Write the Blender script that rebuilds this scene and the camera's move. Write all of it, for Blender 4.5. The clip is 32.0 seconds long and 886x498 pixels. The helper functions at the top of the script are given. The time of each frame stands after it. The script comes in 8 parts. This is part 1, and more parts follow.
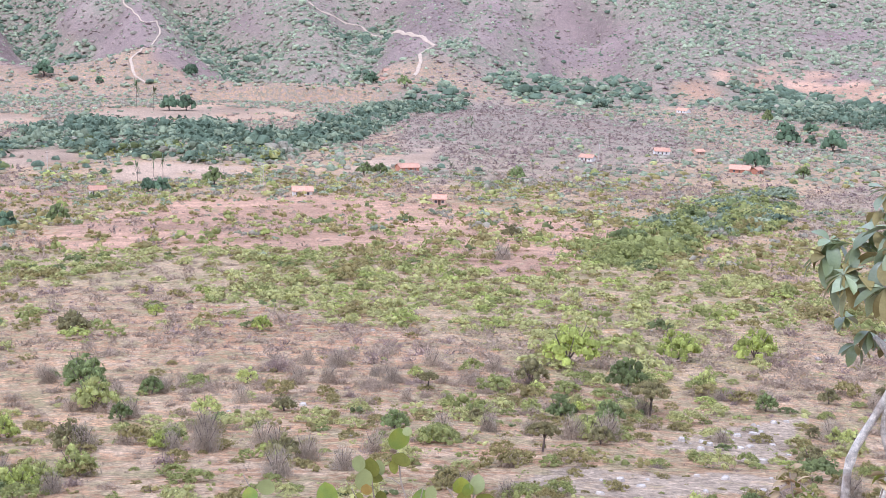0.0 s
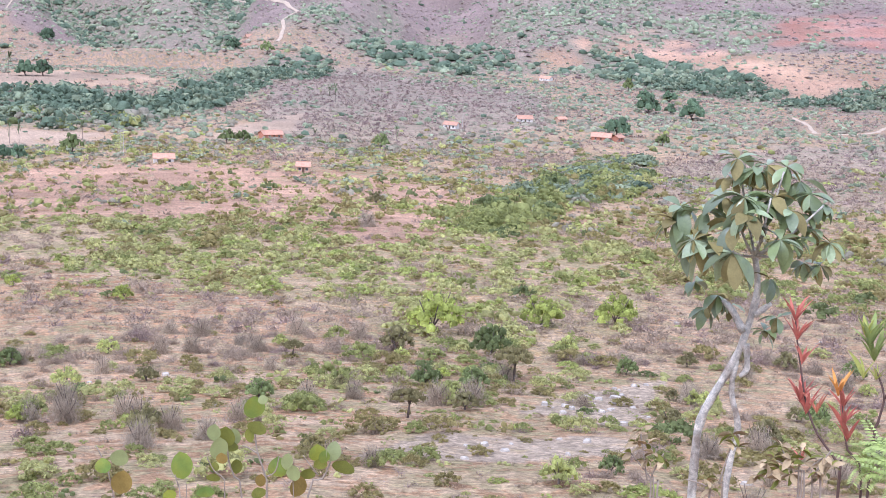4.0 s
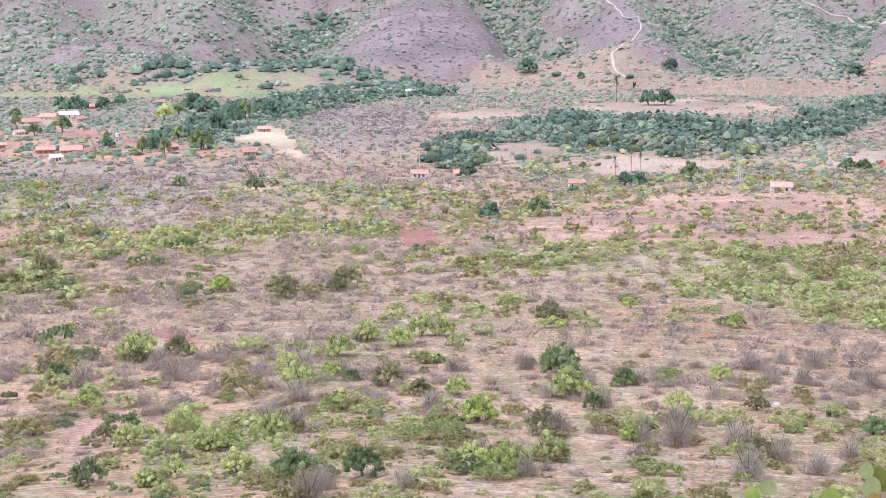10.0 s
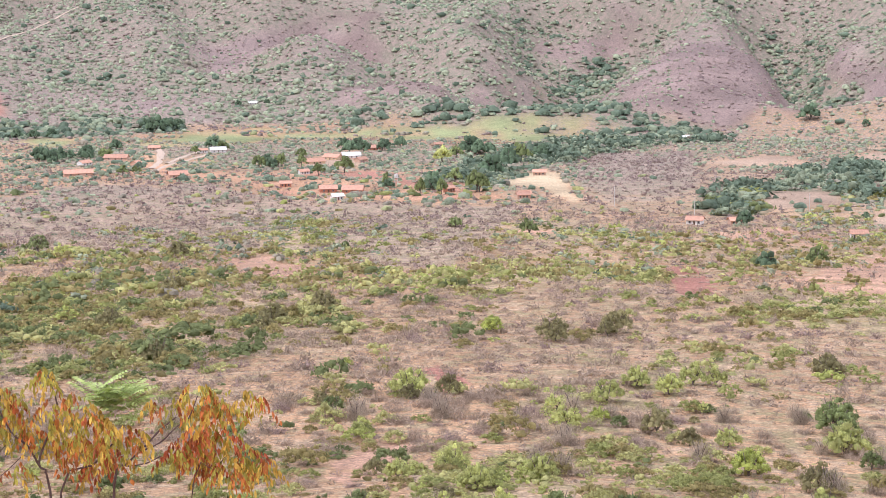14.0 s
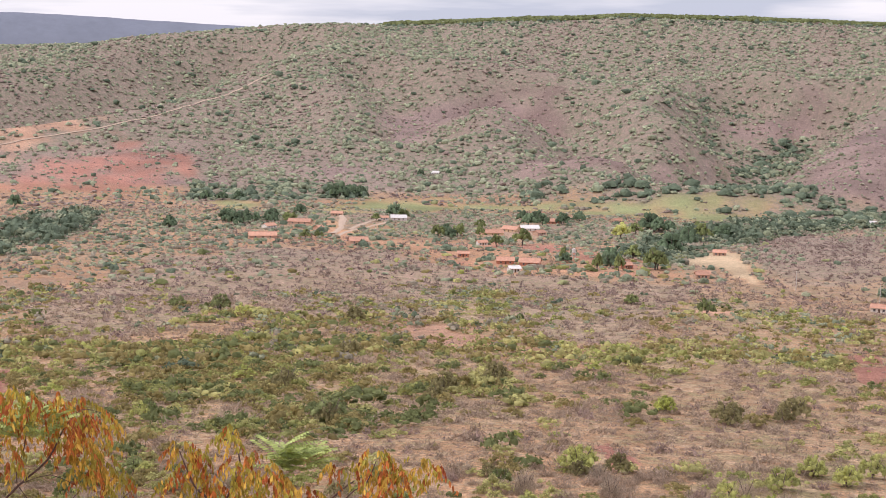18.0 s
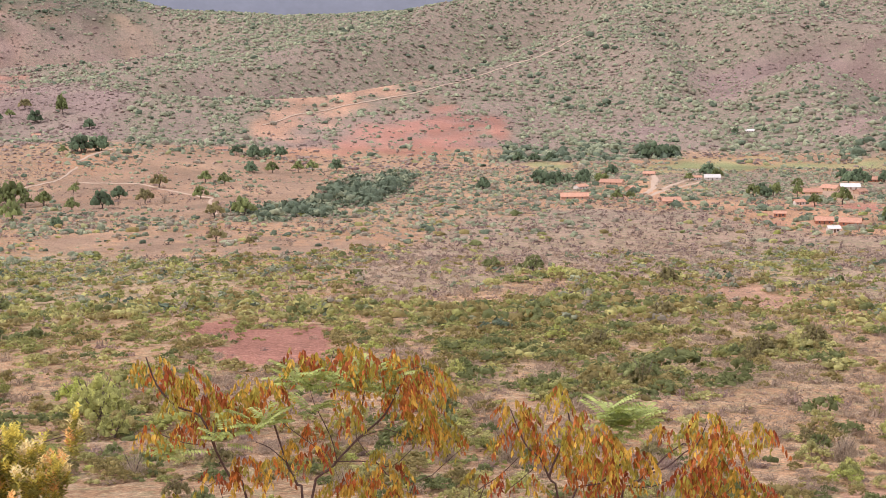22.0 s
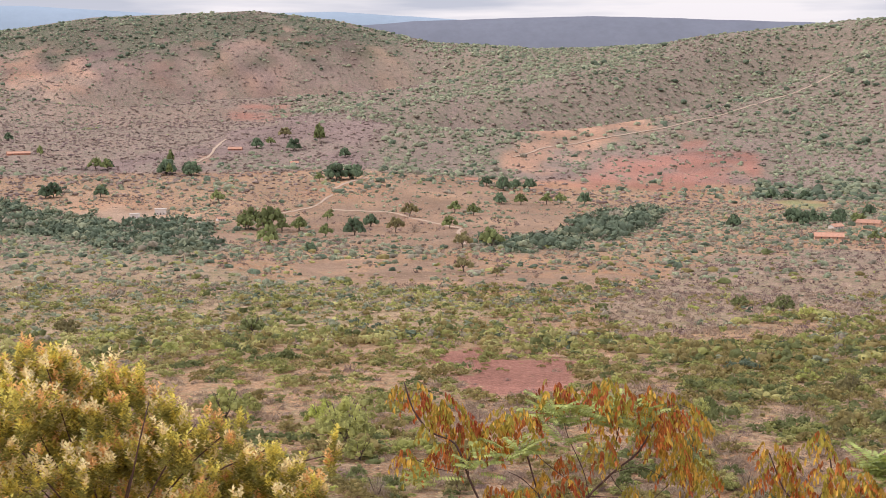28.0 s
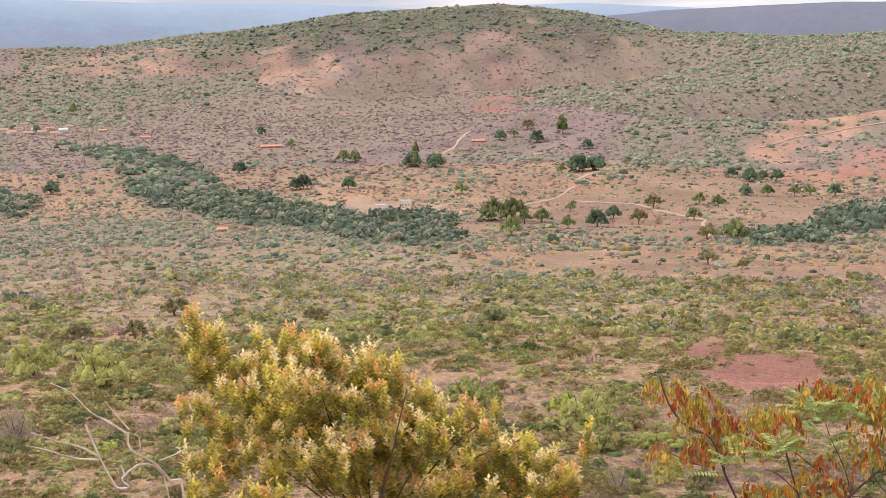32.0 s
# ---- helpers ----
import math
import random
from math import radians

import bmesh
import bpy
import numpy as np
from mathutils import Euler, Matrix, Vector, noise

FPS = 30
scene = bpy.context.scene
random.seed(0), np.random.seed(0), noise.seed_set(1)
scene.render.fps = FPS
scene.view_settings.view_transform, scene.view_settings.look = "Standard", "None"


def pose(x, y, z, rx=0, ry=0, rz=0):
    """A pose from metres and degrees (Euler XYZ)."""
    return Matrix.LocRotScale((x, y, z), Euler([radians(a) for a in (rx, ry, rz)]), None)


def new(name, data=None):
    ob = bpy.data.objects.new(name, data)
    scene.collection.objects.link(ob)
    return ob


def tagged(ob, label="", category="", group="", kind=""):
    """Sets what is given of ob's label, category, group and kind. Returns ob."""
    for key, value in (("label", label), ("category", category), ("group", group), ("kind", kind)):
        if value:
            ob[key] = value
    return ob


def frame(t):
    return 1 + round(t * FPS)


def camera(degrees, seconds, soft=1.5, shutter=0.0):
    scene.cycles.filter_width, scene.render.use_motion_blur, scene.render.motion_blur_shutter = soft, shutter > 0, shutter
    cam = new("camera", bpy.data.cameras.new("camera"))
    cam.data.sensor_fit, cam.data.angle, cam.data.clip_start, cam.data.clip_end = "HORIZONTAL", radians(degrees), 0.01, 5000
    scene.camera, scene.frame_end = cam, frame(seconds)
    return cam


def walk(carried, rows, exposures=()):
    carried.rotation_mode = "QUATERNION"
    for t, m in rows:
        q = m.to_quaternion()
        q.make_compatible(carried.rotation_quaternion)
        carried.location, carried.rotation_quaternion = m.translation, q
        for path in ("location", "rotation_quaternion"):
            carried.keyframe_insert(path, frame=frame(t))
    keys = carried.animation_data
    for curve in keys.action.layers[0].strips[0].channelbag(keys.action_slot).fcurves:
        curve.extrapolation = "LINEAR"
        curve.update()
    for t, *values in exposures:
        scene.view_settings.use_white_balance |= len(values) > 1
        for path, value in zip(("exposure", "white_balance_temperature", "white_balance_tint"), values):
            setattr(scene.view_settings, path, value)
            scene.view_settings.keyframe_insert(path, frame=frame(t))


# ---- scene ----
# the film's camera brightens and cools its picture on the darker side: seconds, stops, kelvin, tint
EXPOSURES = [(0, 0.81, 5180, 18), (9, 0.84, 5180, 18), (11, 0.86, 5180, 16), (12, 0.71, 5270, 17), (13, 0.43, 5690, 19), (14, 0.77, 5790, 19), (15, 0.32, 6090, 21), (17.5, 0.24, 6440, 22), (18, 0.33, 6390, 22), (19, 0.01, 6740, 25), (20, 0.24, 6690, 24), (21, 0.39, 6640, 24), (22, 0.47, 6590, 22), (23, 0.16, 6590, 22), (24, 0.37, 6440, 22), (25, 0.51, 6390, 20), (26, 0.41, 6540, 20), (28, 0.27, 6540, 20), (32, 0.41, 6590, 19)]

cam = camera(33.27, 32.0, soft=0.65)

# The camera is held at arm's length and swung round: seconds, azimuth to the left, tilt, roll, in degrees.
REACH = 0.35
SWING = [
    (0, -0.20, -10.69, 1.70),
    (0.5, -1.92, -10.97, 1.90),
    (1, -4.53, -10.84, 2.38),
    (1.5, -7.69, -10.94, 3.08),
    (2, -9.07, -11.02, 3.32),
    (2.5, -9.75, -11.05, 3.44),
    (3, -9.45, -11.19, 3.36),
    (3.5, -7.86, -11.49, 3.01),
    (4, -5.57, -11.76, 2.50),
    (4.5, -3.16, -11.83, 1.92),
    (5, -0.63, -11.75, 1.29),
    (5.5, 1.40, -11.70, 0.77),
    (6, 3.20, -11.79, 0.46),
    (6.5, 4.89, -11.75, 0.47),
    (7, 6.99, -11.70, 0.46),
    (7.5, 8.04, -11.60, 0.31),
    (8, 9.34, -11.32, 0.17),
    (8.5, 11.01, -10.97, 0.18),
    (9, 13.28, -11.06, 0.25),
    (9.5, 15.69, -11.29, 0.24),
    (10, 18.32, -11.13, -0.28),
    (10.5, 20.79, -10.77, -0.89),
    (11, 22.01, -10.70, -1.22),
    (11.5, 22.69, -10.62, -1.40),
    (12, 23.07, -10.40, -1.37),
    (12.5, 23.89, -9.91, -1.04),
    (13, 25.30, -9.46, -0.51),
    (13.5, 27.24, -9.43, -0.34),
    (14, 28.95, -9.36, -0.47),
    (14.5, 30.56, -9.07, -0.49),
    (15, 31.50, -8.85, -0.36),
    (15.5, 32.65, -8.53, -0.37),
    (16, 33.23, -8.26, -0.36),
    (16.5, 33.43, -7.94, -0.27),
    (17, 33.70, -7.56, -0.03),
    (17.5, 34.49, -7.12, 0.42),
    (18, 35.82, -6.58, 1.06),
    (18.5, 36.79, -6.35, 1.31),
    (19, 37.46, -6.18, 1.46),
    (19.5, 37.79, -6.09, 1.60),
    (20, 39.41, -6.73, 1.73),
    (20.5, 41.16, -7.70, 0.93),
    (21, 43.69, -8.41, -0.18),
    (21.5, 46.33, -8.37, -0.57),
    (22, 47.92, -8.13, -0.70),
    (22.5, 50.16, -7.72, -1.05),
    (23, 51.24, -7.46, -1.12),
    (23.5, 53.01, -7.34, -0.88),
    (24, 54.00, -7.45, -0.75),
    (24.5, 54.97, -7.66, -0.59),
    (25, 55.31, -7.64, -0.50),
    (25.5, 55.70, -7.51, -0.32),
    (26, 56.02, -7.39, -0.18),
    (26.5, 56.36, -7.27, -0.06),
    (27, 56.72, -7.13, 0.01),
    (27.5, 57.09, -6.97, -0.03),
    (28, 57.48, -6.79, -0.15),
    (28.5, 58.00, -6.66, -0.22),
    (29, 59.20, -6.64, -0.45),
    (29.5, 60.86, -6.70, -0.63),
    (30, 62.37, -6.96, -0.84),
    (30.5, 63.52, -7.04, -1.03),
    (31, 64.42, -7.04, -1.05),
    (31.5, 65.30, -7.17, -1.07),
    (32, 66.89, -7.03, -0.97),
]


def held(turn, tilt, roll):
    a = radians(turn)
    return pose(-math.sin(a) * REACH, math.cos(a) * REACH, 1.6, 90 + tilt, 0, turn) @ pose(0, 0, 0, 0, 0, roll)


walk(cam, [(t, held(turn, tilt, roll)) for t, turn, tilt, roll in SWING], EXPOSURES)


# ---- light: an overcast sky ----
SUN_TURN, SUN_RISE = 215, 52
world = bpy.data.worlds.new("overcast_sky")
scene.world = world
world.use_nodes = True
nodes, links = world.node_tree.nodes, world.node_tree.links
nodes.clear()
sky_out = nodes.new("ShaderNodeOutputWorld")
sky_bg = nodes.new("ShaderNodeBackground")
sky = nodes.new("ShaderNodeTexSky")
sky.sky_type, sky.sun_disc = "NISHITA", False
sky.sun_elevation, sky.sun_rotation = radians(SUN_RISE), radians(SUN_TURN)
sky.air_density, sky.dust_density = 1.0, 2.0
# a closed layer of cloud in front of the blue: long soft bands, thin and bright low down
coord = nodes.new("ShaderNodeTexCoord")
stretch = nodes.new("ShaderNodeMapping")
stretch.inputs["Scale"].default_value = (2.2, 2.2, 24)
bands = nodes.new("ShaderNodeTexNoise")
bands.inputs["Scale"].default_value, bands.inputs["Detail"].default_value = 2.4, 5
ramp = nodes.new("ShaderNodeValToRGB")
ramp.color_ramp.elements[0].position, ramp.color_ramp.elements[1].position = 0.40, 0.62
ramp.color_ramp.elements[0].color, ramp.color_ramp.elements[1].color = (5.6, 6.2, 7.0, 1), (9.5, 9.6, 9.6, 1)
cloud = nodes.new("ShaderNodeMixRGB")
cloud.inputs[0].default_value = 0.9
links.new(coord.outputs["Generated"], stretch.inputs["Vector"])
links.new(stretch.outputs["Vector"], bands.inputs["Vector"])
links.new(bands.outputs["Fac"], ramp.inputs["Fac"])
links.new(sky.outputs["Color"], cloud.inputs[1])
links.new(ramp.outputs["Color"], cloud.inputs[2])
lift = nodes.new("ShaderNodeSeparateXYZ")
links.new(coord.outputs["Generated"], lift.inputs[0])
rise = nodes.new("ShaderNodeMapRange")
rise.inputs[1].default_value, rise.inputs[2].default_value, rise.inputs[3].default_value, rise.inputs[4].default_value = 0.0, 1.0, 0.73, 1.27
links.new(lift.outputs["Z"], rise.inputs[0])
dome_light = nodes.new("ShaderNodeVectorMath")
dome_light.operation = "SCALE"
links.new(cloud.outputs["Color"], dome_light.inputs[0])
links.new(rise.outputs[0], dome_light.inputs["Scale"])
links.new(dome_light.outputs[0], sky_bg.inputs["Color"])
sky_bg.inputs["Strength"].default_value = 0.112
links.new(sky_bg.outputs["Background"], sky_out.inputs["Surface"])
sun = new("sun", bpy.data.lights.new("sun", "SUN"))
sun.data.energy, sun.data.angle, sun.data.color = 1.35, radians(12), (1.0, 0.95, 0.88)
sun.matrix_world = pose(0, 0, 60, 90 - SUN_RISE, 0, -SUN_TURN + 180)


# ---- materials ----
def material(name, colour, rough=0.85, vary=0.25, scale=1.0, bump=0.0, attribute="", island=0.0, spec=0.2, object_random=0.0, second=None, leaf=0.0):
    """A node material: base colour (or a colour attribute), broken up at two scales, with relief."""
    m = bpy.data.materials.new(name)
    m.use_nodes = True
    n, l = m.node_tree.nodes, m.node_tree.links
    shader = n["Principled BSDF"]
    shader.inputs["Roughness"].default_value = rough
    shader.inputs["Specular IOR Level"].default_value = spec
    where = n.new("ShaderNodeNewGeometry")
    pos = n.new("ShaderNodeTexCoord")
    base = n.new("ShaderNodeAttribute") if attribute else n.new("ShaderNodeRGB")
    if attribute:
        base.attribute_name = attribute
    else:
        base.outputs[0].default_value = (*colour, 1)
    socket = base.outputs["Color"]
    if second:
        pick = n.new("ShaderNodeMixRGB")
        pick.inputs[2].default_value = (*second, 1)
        blot = n.new("ShaderNodeTexNoise")
        blot.inputs["Scale"].default_value, blot.inputs["Detail"].default_value = scale * 0.23, 4
        l.new(where.outputs["Position"], blot.inputs["Vector"])
        edge = n.new("ShaderNodeMapRange")
        edge.inputs[1].default_value, edge.inputs[2].default_value = 0.42, 0.62
        l.new(blot.outputs["Fac"], edge.inputs[0])
        l.new(edge.outputs[0], pick.inputs[0])
        l.new(socket, pick.inputs[1])
        socket = pick.outputs["Color"]
    factor = None
    for k, (s, a) in enumerate(((scale, vary), (scale * 7.3, vary * 0.7))):
        grain = n.new("ShaderNodeTexNoise")
        grain.inputs["Scale"].default_value, grain.inputs["Detail"].default_value, grain.inputs["Roughness"].default_value = s, 6, 0.65
        l.new(where.outputs["Position"], grain.inputs["Vector"])
        span = n.new("ShaderNodeMapRange")
        span.inputs[1].default_value, span.inputs[2].default_value = 0.25, 0.75
        span.inputs[3].default_value, span.inputs[4].default_value = 1 - a, 1 + a
        l.new(grain.outputs["Fac"], span.inputs[0])
        factor = mul(n, l, factor, span.outputs[0])
        if bump and k:
            relief = n.new("ShaderNodeBump")
            relief.inputs["Strength"].default_value, relief.inputs["Distance"].default_value = bump, 0.3 / scale
            l.new(grain.outputs["Fac"], relief.inputs["Height"])
            l.new(relief.outputs["Normal"], shader.inputs["Normal"])
    if island:
        span = n.new("ShaderNodeMapRange")
        span.inputs[3].default_value, span.inputs[4].default_value = 1 - island, 1 + island
        l.new(where.outputs["Random Per Island"], span.inputs[0])
        factor = mul(n, l, factor, span.outputs[0])
    if object_random:
        info = n.new("ShaderNodeObjectInfo")
        span = n.new("ShaderNodeMapRange")
        span.inputs[3].default_value, span.inputs[4].default_value = 1 - object_random, 1 + object_random
        l.new(info.outputs["Random"], span.inputs[0])
        factor = mul(n, l, factor, span.outputs[0])
    tint = n.new("ShaderNodeVectorMath")
    tint.operation = "SCALE"
    l.new(socket, tint.inputs[0])
    l.new(factor, tint.inputs["Scale"])
    l.new(tint.outputs[0], shader.inputs["Base Color"])
    if leaf:
        # thin leaves let some of the light through
        glow = n.new("ShaderNodeBsdfTranslucent")
        l.new(tint.outputs[0], glow.inputs["Color"])
        both = n.new("ShaderNodeMixShader")
        both.inputs[0].default_value = leaf
        l.new(shader.outputs[0], both.inputs[1])
        l.new(glow.outputs[0], both.inputs[2])
        l.new(both.outputs[0], n["Material Output"].inputs["Surface"])
    return m


def mul(n, l, a, b):
    if a is None:
        return b
    k = n.new("ShaderNodeMath")
    k.operation = "MULTIPLY"
    l.new(a, k.inputs[0])
    l.new(b, k.inputs[1])
    return k.outputs[0]


def ground_material():
    """Bare soil in the colours of the attribute "soil", with tufts of dry straw and dull green herbs; its alpha says how many."""
    m = bpy.data.materials.new("dry_ground")
    m.use_nodes = True
    n, l = m.node_tree.nodes, m.node_tree.links
    shader = n["Principled BSDF"]
    shader.inputs["Roughness"].default_value, shader.inputs["Specular IOR Level"].default_value = 0.95, 0.1
    where, soil = n.new("ShaderNodeNewGeometry"), n.new("ShaderNodeAttribute")
    soil.attribute_name = "soil"

    def noise_at(scale, detail, rough):
        t = n.new("ShaderNodeTexNoise")
        t.inputs["Scale"].default_value, t.inputs["Detail"].default_value, t.inputs["Roughness"].default_value = scale, detail, rough
        l.new(where.outputs["Position"], t.inputs["Vector"])
        return t.outputs["Fac"]

    def spread(value, a, b, c, d):
        t = n.new("ShaderNodeMapRange")
        for k, v in zip((1, 2, 3, 4), (a, b, c, d)):
            t.inputs[k].default_value = v
        l.new(value, t.inputs[0])
        return t.outputs[0]

    def sums(op, a, b):
        t = n.new("ShaderNodeMath")
        t.operation = op
        for k, v in enumerate((a, b)):
            if isinstance(v, float):
                t.inputs[k].default_value = v
            else:
                l.new(v, t.inputs[k])
        return t.outputs[0]

    tufts, kinds, grain, mottle = noise_at(0.42, 7, 0.72), noise_at(0.13, 5, 0.7), noise_at(2.6, 4, 0.7), noise_at(1.05, 5, 0.75)
    over = sums("SUBTRACT", sums("ADD", tufts, sums("MULTIPLY", soil.outputs["Alpha"], 0.36)), 0.68)
    cover = spread(over, -0.035, 0.035, 0.0, 0.9)
    herb = n.new("ShaderNodeMixRGB")
    green, straw = n.new("ShaderNodeAttribute"), n.new("ShaderNodeAttribute")
    green.attribute_name, straw.attribute_name = "herb", "straw"
    l.new(green.outputs["Color"], herb.inputs[1])
    l.new(straw.outputs["Color"], herb.inputs[2])
    l.new(spread(kinds, 0.42, 0.58, 0.0, 1.0), herb.inputs[0])
    both = n.new("ShaderNodeMixRGB")
    l.new(cover, both.inputs[0])
    l.new(soil.outputs["Color"], both.inputs[1])
    l.new(herb.outputs["Color"], both.inputs[2])
    tint = n.new("ShaderNodeVectorMath")
    tint.operation = "SCALE"
    l.new(both.outputs["Color"], tint.inputs[0])
    l.new(sums("MULTIPLY", sums("MULTIPLY", spread(grain, 0.28, 0.72, 0.55, 1.45), spread(mottle, 0.33, 0.67, 0.62, 1.38)), spread(kinds, 0.3, 0.7, 0.86, 1.14)), tint.inputs["Scale"])
    l.new(tint.outputs[0], shader.inputs["Base Color"])
    relief = n.new("ShaderNodeBump")
    relief.inputs["Strength"].default_value, relief.inputs["Distance"].default_value = 0.9, 1.2
    l.new(sums("ADD", tufts, sums("MULTIPLY", grain, 0.25)), relief.inputs["Height"])
    l.new(relief.outputs["Normal"], shader.inputs["Normal"])
    return m


GROUND = ground_material()
# horizon hills: the blue of hazy air is put into their base colours
FAR = [material("near_blue_haze", (0.20, 0.215, 0.255), rough=1, vary=0.10, scale=0.006, spec=0),
       material("pale_blue_haze", (0.33, 0.41, 0.49), rough=1, vary=0.07, scale=0.004, spec=0),
       material("middle_blue_haze", (0.25, 0.31, 0.38), rough=1, vary=0.10, scale=0.006, spec=0)]
# leaf and twig colours of the scrub, by species
LEAF_LIGHT = material("pale_leaves", (0.52, 0.49, 0.2), vary=0.3, scale=0.6, bump=0.7, island=0.3, leaf=0.38)
LEAF_MID = material("green_leaves", (0.35, 0.355, 0.125), vary=0.3, scale=0.6, bump=0.7, island=0.3, leaf=0.38)
LEAF_DARK = material("dark_leaves", (0.21, 0.235, 0.095), vary=0.3, scale=0.5, bump=0.7, island=0.3, leaf=0.38)
LEAF_OLIVE = material("olive_leaves", (0.36, 0.295, 0.12), vary=0.3, scale=0.5, bump=0.7, island=0.3, leaf=0.38)
TWIG_GREY = material("bare_twigs", (0.49, 0.37, 0.275), vary=0.3, scale=0.6, bump=0.9, island=0.25, leaf=0.3)
LEAF_YELLOW = material("young_leaves", (0.45, 0.47, 0.145), vary=0.3, scale=0.6, bump=0.7, island=0.35, leaf=0.38)
TWIG_PURPLE = material("purplish_twigs", (0.43, 0.31, 0.265), vary=0.3, scale=0.5, bump=0.9, island=0.3, leaf=0.3)
# the same species farther off, greyed: distance haze put into their colours
HAZED_SCRUB = [material("hazed_pale_leaves", (0.355, 0.375, 0.24), vary=0.25, scale=0.15, bump=0.6, island=0.25, leaf=0.12),
              material("hazed_green_leaves", (0.265, 0.295, 0.185), vary=0.25, scale=0.15, bump=0.6, island=0.25, leaf=0.12),
              material("hazed_dark_leaves", (0.145, 0.185, 0.12), vary=0.25, scale=0.15, bump=0.6, island=0.25, leaf=0.12),
              material("hazed_olive_leaves", (0.34, 0.295, 0.215), vary=0.25, scale=0.15, bump=0.6, island=0.25, leaf=0.12),
              material("hazed_twigs", (0.355, 0.265, 0.22), vary=0.25, scale=0.15, bump=0.6, island=0.2, leaf=0.2),
              material("hazed_young_leaves", (0.36, 0.36, 0.17), vary=0.25, scale=0.15, bump=0.6, island=0.25, leaf=0.12), material("hazed_purplish_twigs", (0.305, 0.215, 0.195), vary=0.25, scale=0.15, bump=0.6, island=0.25, leaf=0.2)]
SCRUB = [LEAF_LIGHT, LEAF_MID, LEAF_DARK, LEAF_OLIVE, TWIG_GREY, LEAF_YELLOW, TWIG_PURPLE]


# ---- the lie of the land ----
# Polar plan round the lookout: azimuth in degrees to the left of north (+y), distance in metres.
EYE = 1.6


def hash2(i, j, seed):
    n = (i * 374761393 + j * 668265263 + seed * 974634541) & 0x7FFFFFFF
    n = ((n ^ (n >> 13)) * 1274126177) & 0x7FFFFFFF
    return ((n ^ (n >> 16)) & 0xFFFF) / 65535.0


def vnoise(x, y, seed=0):
    """Smooth value noise from 0 to 1, for arrays."""
    x, y = np.asarray(x, float), np.asarray(y, float)
    i, j = np.floor(x).astype(np.int64), np.floor(y).astype(np.int64)
    u, v = x - i, y - j
    u, v = u * u * (3 - 2 * u), v * v * (3 - 2 * v)
    return (hash2(i, j, seed) * (1 - u) * (1 - v) + hash2(i + 1, j, seed) * u * (1 - v)
            + hash2(i, j + 1, seed) * (1 - u) * v + hash2(i + 1, j + 1, seed) * u * v)


def fbm(x, y, seed=0, octaves=4):
    total, amp, norm = 0, 1.0, 0.0
    for k in range(octaves):
        total = total + amp * vnoise(x * 2 ** k, y * 2 ** k, seed + 17 * k)
        norm += amp
        amp *= 0.5
    return total / norm


def smooth(a, b, x):
    u = np.clip((x - a) / (b - a), 0, 1)
    return u * u * (3 - 2 * u)


AZ = [-60, -25, -10, 5, 20, 29, 38, 40, 45, 50, 54, 58, 61, 64.6, 70.7, 74, 80, 100]
FOOT = [-3.2, -3.3, -4.3, -4.6, -4.6, -4.4, -4.4, -4.4, -4.4, -4.4, -4.3, -4.0, -3.8, -3.8, -3.9, -3.9, -3.9, -3.9]
MID = [-1.6, -1.6, -1.7, -1.6, -1.5, -1.5, -1.6, -1.7, -1.9, -2.1, -2.2, -2.2, -2.2, -2.3, -2.3, -2.3, -2.4, -2.4]
HIGH = [0.9, 0.9, 0.9, 0.8, 0.8, 0.8, 0.7, 0.5, 0.2, -0.1, -0.4, -0.6, -0.8, -0.9, -0.9, -0.9, -0.9, -0.9]
CREST = [3.2, 3.2, 3.1, 2.7, 2.25, 2.45, 1.97, 1.75, 1.25, 0.95, 0.9, 1.15, 1.85, 2.28, 2.02, 1.5, 0.9, 0.9]


def polar(x, y):
    return np.degrees(np.arctan2(-x, y)), np.hypot(x, y)


# gullies and hollows of the mountain side: depth, half width, whether trees follow the bed, and the line as (azimuth, distance)
GULLIES = [(61, 75, 1, (22.4, 2500), (23.6, 2180), (24.9, 1960), (25.5, 1800)),
           (54, 70, 1, (16.2, 2500), (15.7, 2328), (14.8, 2040), (14.1, 1830)),
           (38, 55, 1, (25.0, 2570), (25.6, 2396), (26.1, 2240)),
           (32, 50, 1, (20.2, 2520), (20.9, 2380)),
           (54, 75, 1, (9.9, 2500), (9.5, 2410), (8.2, 2110), (6.7, 1780), (5.6, 1690)),
           (42, 70, 0, (-5.2, 2300), (-5.6, 2000), (-5.2, 1800)),
           (38, 60, 1, (2.6, 2350), (3.0, 2060), (3.4, 1800)),
           (67, 105, 0, (34.2, 2470), (33.2, 2430), (32.2, 2420)),
           (29, 60, 0, (31.6, 2330), (30.6, 2150), (29.6, 1950)),
           (35, 60, 0, (38.6, 2700), (37.4, 2400), (36.9, 2150)),
           (74, 120, 0, (56.0, 2300), (51.5, 2430), (48.3, 2650), (45.6, 2890), (43.6, 3100)),
           (35, 90, 0, (70.0, 2850), (66.0, 2960), (61.0, 2990), (58.5, 3040))]


